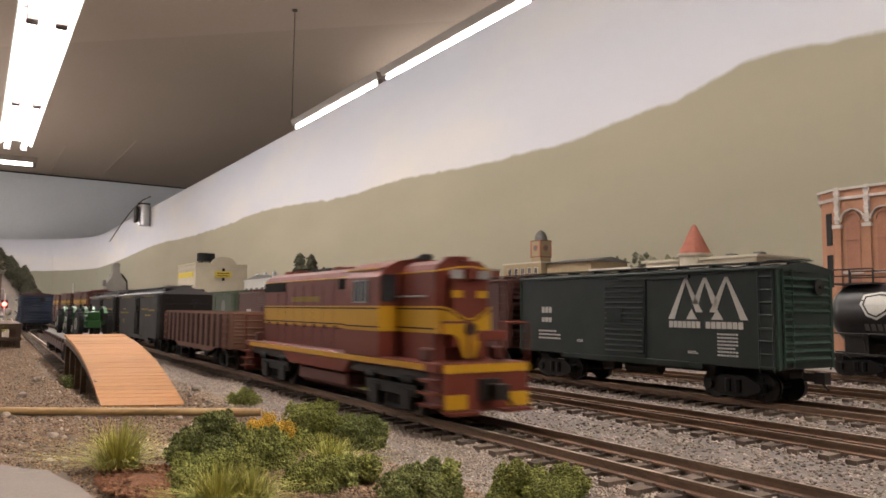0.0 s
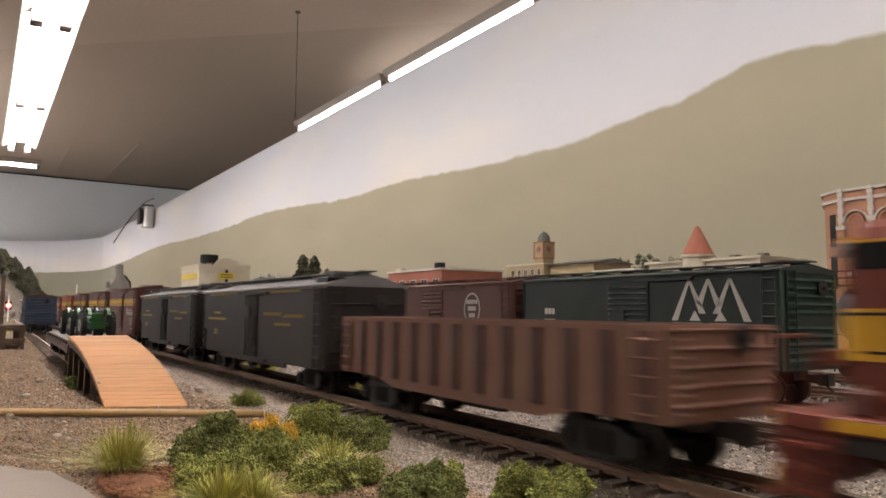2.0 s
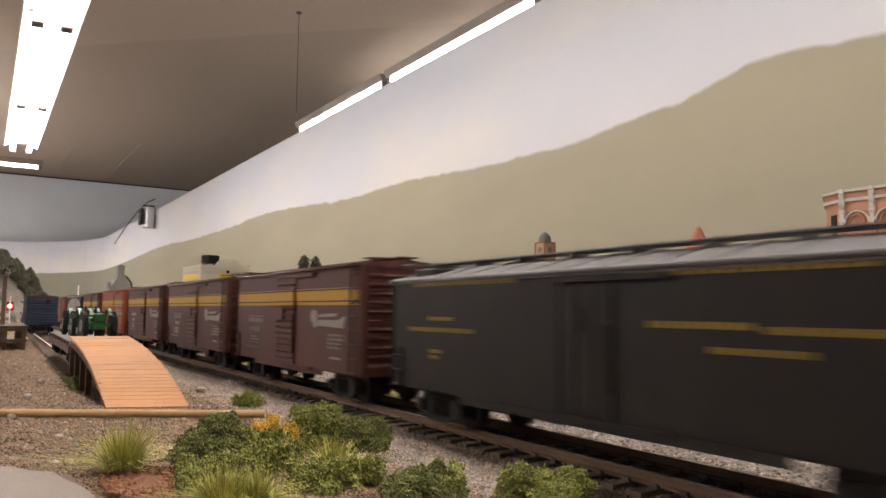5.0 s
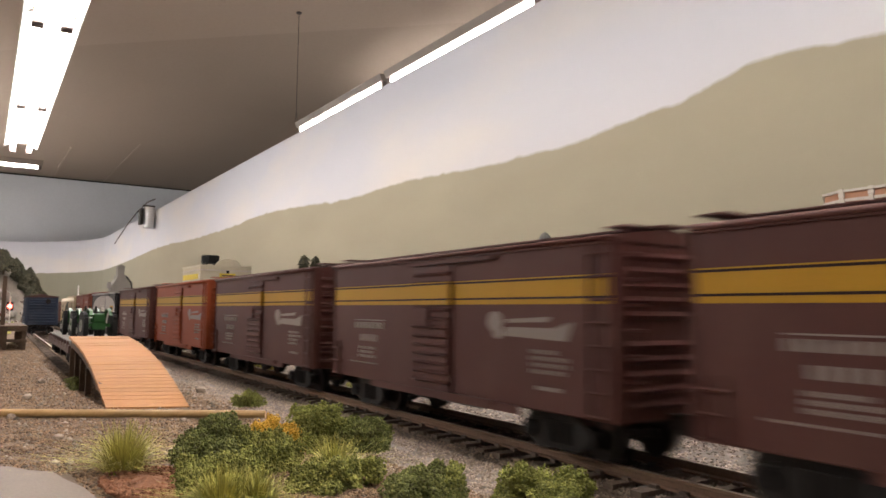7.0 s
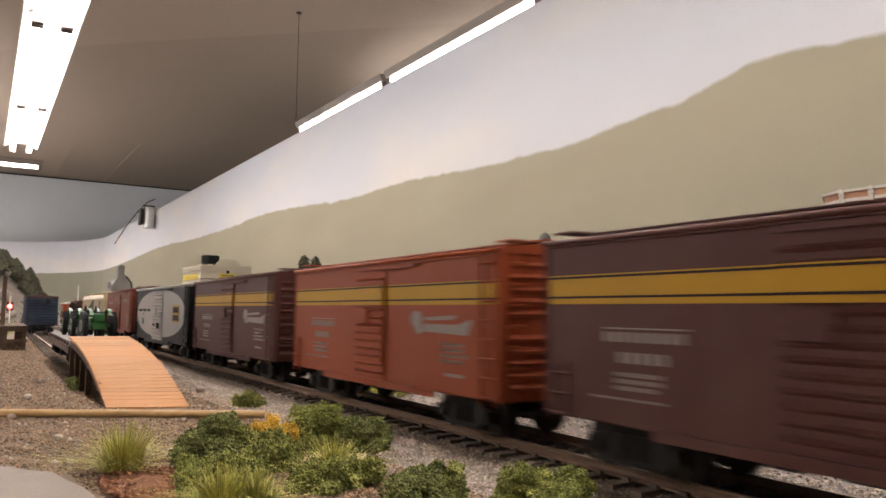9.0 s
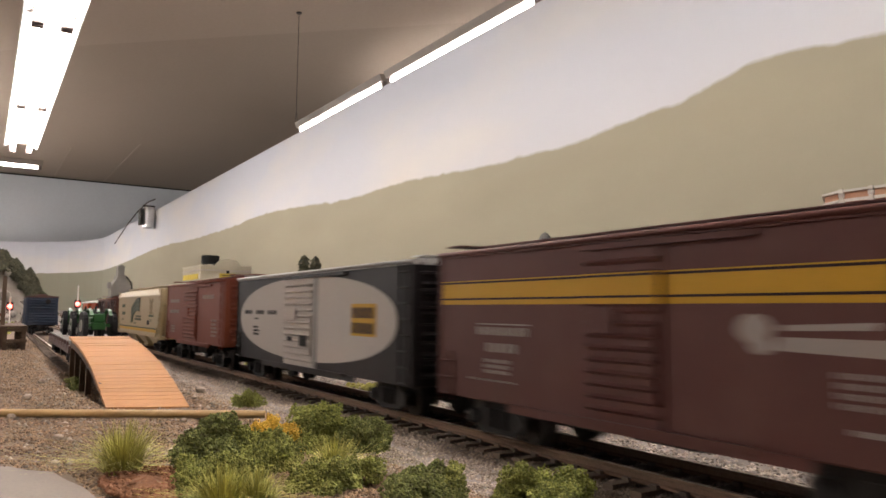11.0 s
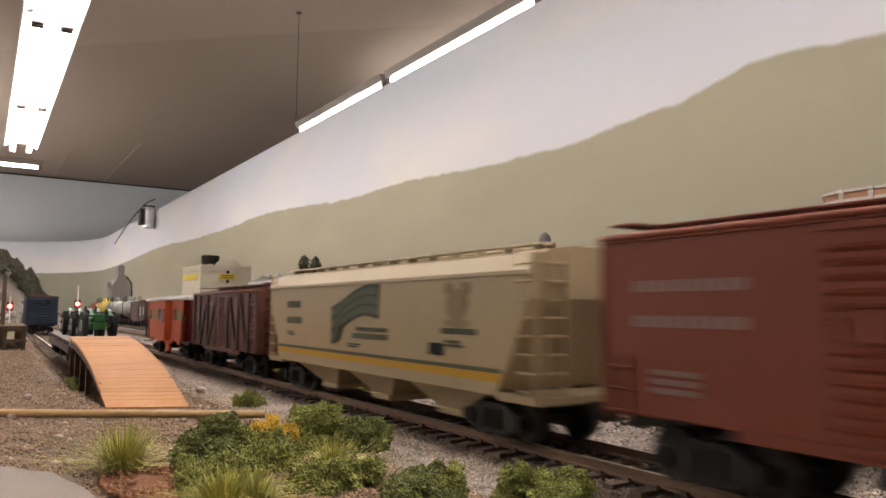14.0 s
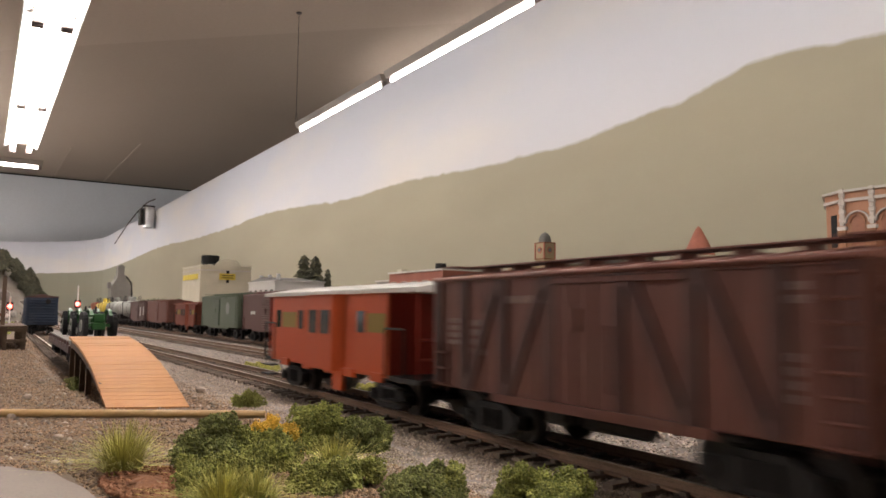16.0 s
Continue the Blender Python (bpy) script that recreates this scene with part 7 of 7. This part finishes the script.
def clock_tower():
    t = thing("clock_tower_building", pose(0, 0, 0), "tan station building with a domed clock tower", "building", "town buildings")
    x0, y0, a = 1.0, 1.1700, 0.0290
    wall_box("tower", (x0, x0 + a, y0, y0 + a, 0.10, 0.1800), M["cream_dark"], t)
    for z, g0 in ((0.1800, 0.0016), (0.1455, 0.0014)):
        wall_box("ledge", (x0 - g0, x0 + a + g0, y0 - g0, y0 + a + g0, z, z + 0.0020), M["redsoil"], t)
    for s, u in ((0, 0), (0, a), (a, 0)):
        wall_box("corner_strip", (x0 + s - 0.0014, x0 + s + 0.0014, y0 + u - 0.0014, y0 + u + 0.0014, 0.1475, 0.1800), M["cone_red"], t)
    bm = bm_new()
    lathe(bm, [(a * 0.47, 0.1820), (a * 0.47, 0.1850), (a * 0.45, 0.1905), (a * 0.37, 0.1965), (a * 0.22, 0.2015), (a * 0.06, 0.2035), (0.0, 0.2060)], 12, x0 + a / 2, y0 + a / 2)
    part("dome", bm, M["dome"], t, smooth=False)
    c = a / 2
    for ax in ("x", "y"):
        bm = bm_new()
        if ax == "x":
            tube(bm, (x0 - 0.0012, y0 + c, 0.1655), (x0, y0 + c, 0.1655), 0.0068, 18)
        else:
            tube(bm, (x0 + c, y0 - 0.0012, 0.1655), (x0 + c, y0, 0.1655), 0.0068, 18)
        f = part("clock_face", bm, M["cone_red"], t, "round reddish clock face")
        bm = bm_new()
        if ax == "x":
            tube(bm, (x0 - 0.0018, y0 + c, 0.1655), (x0 - 0.0010, y0 + c, 0.1655), 0.0046, 18)
        else:
            tube(bm, (x0 + c, y0 - 0.0018, 0.1655), (x0 + c, y0 - 0.0010, 0.1655), 0.0046, 18)
        part("dial", bm, M["dome"], f)
    wall_box("wall", (0.985, 1.11, 1.150, 1.275, -0.006, 0.1320), M["cream_dark"], t)
    wall_box("parapet", (0.983, 1.112, 1.148, 1.277, 0.1320, 0.1350), M["cream"], t)
    wall_box("wing", (1.0, 1.10, 1.02, 1.148, -0.006, 0.1300), M["cream_dark"], t)
    bm = bm_new()
    prism(bm, [(0.992, 0.130), (1.05, 0.1400), (1.108, 0.130)], 1.015, 1.148)
    part("roof", bm, M["dome"], t)
    for i in range(5):
        window(t, "x", 0.985, 1.16 + 0.022 * i, 1.17 + 0.022 * i, 0.10, 0.122)


clock_tower()


def cone_building():
    t = thing("cone_roof_building", pose(0, 0, 0), "cream building with a red conical turret roof", "building", "town buildings")
    cx, cy = 1.0, 0.780
    bm = bm_new()
    lathe(bm, [(0.0255, 0.1290), (0.0245, 0.1325), (0.016, 0.150), (0.0085, 0.166), (0.0045, 0.1745), (0.0, 0.1790)], 18, cx, cy)
    part("cone_roof", bm, M["cone_red"], t, "red tiled cone")
    bm = bm_new()
    lathe(bm, [(0.027, 0.1240), (0.0285, 0.1260), (0.0285, 0.1290), (0.0, 0.1295)], 18, cx, cy)
    part("cornice", bm, M["cream"], t)
    bm = bm_new()
    lathe(bm, [(0.0245, -0.006), (0.0245, 0.1245), (0.0, 0.1245)], 18, cx, cy)
    part("turret", bm, M["cream"], t)
    wall_box("wall", (0.99, 1.12, 0.66, 0.875, -0.006, 0.1175), M["cream"], t)
    wall_box("roof", (0.985, 1.125, 0.655, 0.880, 0.1175, 0.1215), M["cream"], t)
    for i in range(6):
        window(t, "x", 0.99, 0.672 + 0.03 * i, 0.688 + 0.03 * i, 0.078, 0.105)
    for i in range(4):
        bm = bm_new()
        y = 0.68 + 0.05 * i
        box(bm, 1.03, 1.045, y, y + 0.012, 0.1225, 0.1285)
        part("roof_vent", bm, M["dome"], t)


cone_building()


def white_factory():
    t = thing("white_factory", pose(0, 0, 0), "cream factory with curved gable, yellow signs and roof tank", "building", "town buildings")
    x0, x1, y0, y1, top = 0.551, 0.704, 2.2, 2.42, 0.1605
    wall_box("wall", (x0, x1, y0, y1, -0.006, top), M["cream"], t)
    bm = bm_new()
    c = 0.632
    pr = [(x0 - 0.002, top), (x1 + 0.002, top), (x1 + 0.002, top + 0.004), (c + 0.04, top + 0.004)] + [(c + 0.036 * math.cos(math.pi * i / 12), top + 0.004 + 0.021 * math.sin(math.pi * i / 12)) for i in range(13)] + [(c - 0.04, top + 0.004), (x0 - 0.002, top + 0.004)]
    prism(bm, pr, y0 - 0.003, y0 + 0.006)
    part("gable_parapet", bm, M["cream"], t)
    wall_box("side_parapet", (x0 - 0.003, x0 + 0.004, y0 + 0.006, y1, top, top + 0.005), M["cream"], t)
    for z in (0.148,):
        wall_box("cornice_band", (x0 - 0.003, x1, y0 - 0.003, y0, z, z + 0.0035), M["stone_trim"], t)
        wall_box("cornice_band", (x0 - 0.003, x0, y0, y1, z, z + 0.0035), M["stone_trim"], t)
    bm = bm_new()
    box(bm, 0.607, 0.655, y0 - 0.004, y0, 0.122, 0.141)
    s = part("sign", bm, M["sign_yellow"], t, "yellow sign with dark bars")
    for z0, z1, w in ((0.141, 0.150, 0.004), (0.113, 0.122, 0.004), (0.127, 0.129, 0.018), (0.134, 0.136, 0.018)):
        wall_box("sign_bar", (0.631 - w, 0.631 + w, y0 - 0.0055, y0 - 0.004, z0, z1), M["dark"], s)
    bm = bm_new()
    for i in range(8):
        box(bm, x0 - 0.003, x0, y1 - 0.015 - 0.023 * i - 0.017, y1 - 0.015 - 0.023 * i, 0.123, 0.139)
    part("wall_lettering", bm, M["sign_yellow"], t, "yellow painted lettering turned to bars")
    # roof tank on a low frame
    bm = bm_new()
    tube(bm, (0.592, y0 + 0.05, 0.1720), (0.592, y0 + 0.05, 0.1960), 0.0265, 16)
    tk = part("roof_tank", bm, M["dark"], t, "black roof tank")
    bm = bm_new()
    for k in (-1, 1):
        for q in (-1, 1):
            box(bm, 0.592 + k * 0.015 - 0.002, 0.592 + k * 0.015 + 0.002, y0 + 0.05 + q * 0.015 - 0.002, y0 + 0.05 + q * 0.015 + 0.002, top, 0.172)
    part("tank_frame", bm, M["dark"], tk)
    for i in range(5):
        bm = bm_new()
        tube(bm, (0.592 + 0.009 * (i - 2), y0 + 0.05, 0.196), (0.592 + 0.009 * (i - 2), y0 + 0.05, 0.1995), 0.001, 6)
        part("spike", bm, M["dark"], tk)


white_factory()


def low_shops():
    for x0, x1, y0, y1, top, m, label in (
            (0.66, 0.80, 1.86, 2.08, 0.108, "shop_white", "low white shop with a pitched roof"),
            (0.82, 0.98, 1.285, 1.520, 0.120, "red_shed", "low red brick warehouse with a roof tank"),
            (0.70, 0.86, 2.55, 2.85, 0.110, "cream_dark", "low tan shop block"),
            (0.92, 1.05, 1.60, 1.78, 0.112, "concrete", "low grey concrete shed"),
            (0.98, 1.10, 0.90, 1.00, 0.108, "cream_dark", "low tan shop block")):
        t = thing("shop_building", pose(0, 0, 0), label + " in the model town", "building", "town buildings")
        wall_box("wall", (x0, x1, y0, y1, -0.006, top), M[m], t)
        wall_box("parapet", (x0 - 0.003, x1 + 0.003, y0 - 0.003, y1 + 0.003, top, top + 0.004), M["stone_trim"] if m != "shop_white" else M["shop_white"], t)
        n = 5
        for i in range(n):
            y = y0 + (y1 - y0) * (i + 0.25) / n
            window(t, "x", x0, y, y + (y1 - y0) / n * 0.5, top - 0.045, top - 0.02)
        if m == "red_shed":
            bm = bm_new()
            tube(bm, (x0 + 0.03, y0 + 0.055, top + 0.004), (x0 + 0.03, y0 + 0.055, top + 0.018), 0.012, 12)
            part("roof_tank", bm, M["dark"], t)
            wall_box("stair_head", (x0 + 0.02, x0 + 0.035, y1 - 0.022, y1 - 0.002, top + 0.004, top + 0.012), M["cream"], t)
        if m == "shop_white":
            bm = bm_new()
            prism(bm, [(y0, top + 0.004), ((y0 + y1) / 2, top + 0.016), (y1, top + 0.004)], x0, x1, "x")
            part("roof", bm, M["dome"], t)
            for i in range(3):
                bm = bm_new()
                tube(bm, (x0 + 0.02, y0 + 0.03 + 0.07 * i, top + 0.004), (x0 + 0.02, y0 + 0.03 + 0.07 * i, top + 0.022), 0.005, 10)
                part("roof_vent", bm, M["aluminium"], t)


low_shops()


def coaling_tower():
    t = thing("coaling_tower", pose(0.452, 3.0, 0), "grey concrete coaling tower with a chute pipe", "coaling tower")
    bm = bm_new()
    prism(bm, [(-0.034, 0.050), (-0.034, 0.118), (-0.018, 0.142), (-0.014, 0.158), (0.014, 0.158), (0.018, 0.142), (0.034, 0.118), (0.034, 0.050)], -0.04, 0.04)
    part("silo", bm, M["concrete"], t)
    bm = bm_new()
    box(bm, -0.012, 0.012, -0.02, 0.02, 0.158, 0.190)
    prism(bm, [(-0.016, 0.190), (0.0, 0.199), (0.016, 0.190)], -0.024, 0.024)
    part("head_house", bm, M["concrete"], t)
    for k in (-1, 1):
        bm = bm_new()
        box(bm, k * 0.027 - 0.006, k * 0.027 + 0.006, -0.04, 0.04, -0.006, 0.05)
        part("leg", bm, M["concrete"], t)
    bm = bm_new()
    for a, b in (((0.016, -0.03, 0.155), (0.036, -0.03, 0.130)), ((0.036, -0.03, 0.130), (0.040, -0.03, 0.075))):
        tube(bm, a, b, 0.0035, 8)
    part("chute", bm, M["black"], t)
    bm = bm_new()
    box(bm, -0.045, -0.034, -0.03, 0.0, 0.108, 0.130)
    part("side_cabin", bm, M["concrete"], t)


coaling_tower()


# ---- far trees and the wooded hill ----
def conifer(x, y, z0, h, r, seed, m="far_leaf", label="dark green model conifer"):
    rnd = random.Random(seed)
    t = thing("tree", pose(x, y, z0), label, "tree", "trees")
    bm = bm_new()
    tube(bm, (0, 0, -0.004), (0, 0, h * 0.92), r * 0.09, 6, r * 0.02)
    part("trunk", bm, M["bark"], t)
    verts, faces = [], []
    for i in range(260):
        u = rnd.random() ** 0.7
        zz = h * (0.12 + 0.88 * u)
        rr = r * (1.02 - u) * (0.5 + 0.5 * abs(math.sin(u * 26))) * rnd.uniform(0.35, 1.05)
        a = rnd.uniform(0, 6.283)
        c = Vector((rr * math.cos(a), rr * math.sin(a), zz))
        s = r * rnd.uniform(0.10, 0.22)
        off = len(verts)
        d = Vector((math.cos(a), math.sin(a), -0.35))
        e = Vector((-math.sin(a), math.cos(a), 0))
        verts += [c + d * s * 1.5, c - d * s, c + e * s * 0.8, c - e * s * 0.8, c + Vector((0, 0, s * 0.8)), c - Vector((0, 0, s * 0.5))]
        faces += [[off + k for k in f] for f in ((0, 2, 4), (2, 1, 4), (1, 3, 4), (3, 0, 4), (2, 0, 5), (1, 2, 5), (3, 1, 5), (0, 3, 5))]
    me = bpy.data.meshes.new("crown")
    me.from_pydata(verts, [], faces)
    me.materials.append(M[m])
    ob = new("crown", me)
    ob.parent = t


conifer(0.800, 2.010, -0.006, 0.195, 0.055, 61)
conifer(0.800, 1.925, -0.006, 0.184, 0.060, 62)
conifer(0.815, 1.87, -0.006, 0.150, 0.03, 63)


def wooded_hill():
    bm = bm_new()
    nx, ny = 36, 30
    x0, x1, y0, y1 = -0.75, 0.30, 2.05, 3.6

    def hz(x, y):
        u = max(0, 1 - max(0.0, (x - 0.055)) / 0.165) * min(1, max(0, (y - 2.1) / 0.3))
        u = max(0.0, min(1.0, u))
        return -0.01 + (0.176 * u * u * (3 - 2 * u)) * (1 + 0.2 * noise.noise((x * 7, y * 5, 2))) + 0.02 * u * noise.noise((x * 30, y * 30, 1))
    grid = [[bm.verts.new((x0 + (x1 - x0) * i / nx, y0 + (y1 - y0) * j / ny, hz(x0 + (x1 - x0) * i / nx, y0 + (y1 - y0) * j / ny))) for i in range(nx + 1)] for j in range(ny + 1)]
    for a, b in zip(grid, grid[1:]):
        for i in range(nx):
            bm.faces.new((a[i], a[i + 1], b[i + 1], b[i]))
    tagged(part("hillside", bm, M["rock"]), "grey rocky hillside at the back of the layout", "hill", kind="structure")
    rnd = random.Random(9)
    for i in range(18):
        x, y, r = rnd.uniform(0.03, 0.19), rnd.uniform(2.15, 2.27), rnd.uniform(0.010, 0.024)
        bm = bm_new()
        bmesh.ops.create_icosphere(bm, subdivisions=2, radius=r)
        for v in bm.verts:
            v.co *= 1 + 0.35 * noise.noise(v.co / r * 1.2 + Vector((i * 7, 0, 0)))
        ob = part("boulder", bm, M["boulder"])
        ob.location = (x, y, hz(x, y) + r * 0.2)
        tagged(ob, "pale grey boulder at the foot of the hillside", "boulder", "boulders")
    for i in range(110):
        x, y = rnd.uniform(0.03, 0.175), rnd.uniform(2.25, 2.75)
        z = hz(x, y)
        h = rnd.uniform(0.026, 0.046)
        conifer(x, y, z - 0.004, h, h * rnd.uniform(0.45, 0.75), 100 + i, "far_leaf", "dark conifer on the rocky hillside")


wooded_hill()


def treeline():
    rnd = random.Random(17)
    verts, faces = [], []
    for i in range(5200):
        u = rnd.random() ** 1.6
        y = 0.55 + 9.2 * u
        x = 1.30 + rnd.uniform(-0.05, 0.05)
        hmax = 0.112 + 0.045 * math.exp(-((y - 1.15) / 0.22) ** 2) + 0.02 * noise.noise((y * 3.1, 0, 0)) + 0.018 * noise.noise((y * 11, 3, 0))
        z = rnd.uniform(0.02, 1) * hmax
        s = rnd.uniform(0.004, 0.010)
        c = Vector((x, y, z))
        off = len(verts)
        for k in range(6):
            d = ((1, 0, 0), (-1, 0, 0), (0, 1, 0), (0, -1, 0), (0, 0, 1), (0, 0, -1))[k]
            verts.append(c + Vector(d) * s * rnd.uniform(0.6, 1.4))
        faces += [[off + k for k in f] for f in ((0, 2, 4), (2, 1, 4), (1, 3, 4), (3, 0, 4), (2, 0, 5), (1, 2, 5), (3, 1, 5), (0, 3, 5))]
    me = bpy.data.meshes.new("treeline")
    me.from_pydata(verts, [], faces)
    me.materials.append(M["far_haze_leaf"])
    tagged(new("treeline", me), "belt of grey-green model trees along the backdrop, haze in their colour", "trees", kind="stuff")


treeline()


# ---- motion ----
def motions():
    near = 1.0 / 30
    times = [0.0, near, 2 * near] + [float(i) for i in range(1, 16)] + [16 - 2 * near, 16 - near, 16.0]
    for ob, yc in TRAIN:
        walk(ob, [(t, pose(T_MAIN, yc - V * t, 0)) for t in times])
    step = 1.0 / 20
    turn = math.degrees(V * step / WHEEL_R)
    for ws, y in MOVING_WHEELS:
        walk(ws, [(i * step, pose(0, y, WHEEL_R, turn * i)) for i in range(321)])


motions()
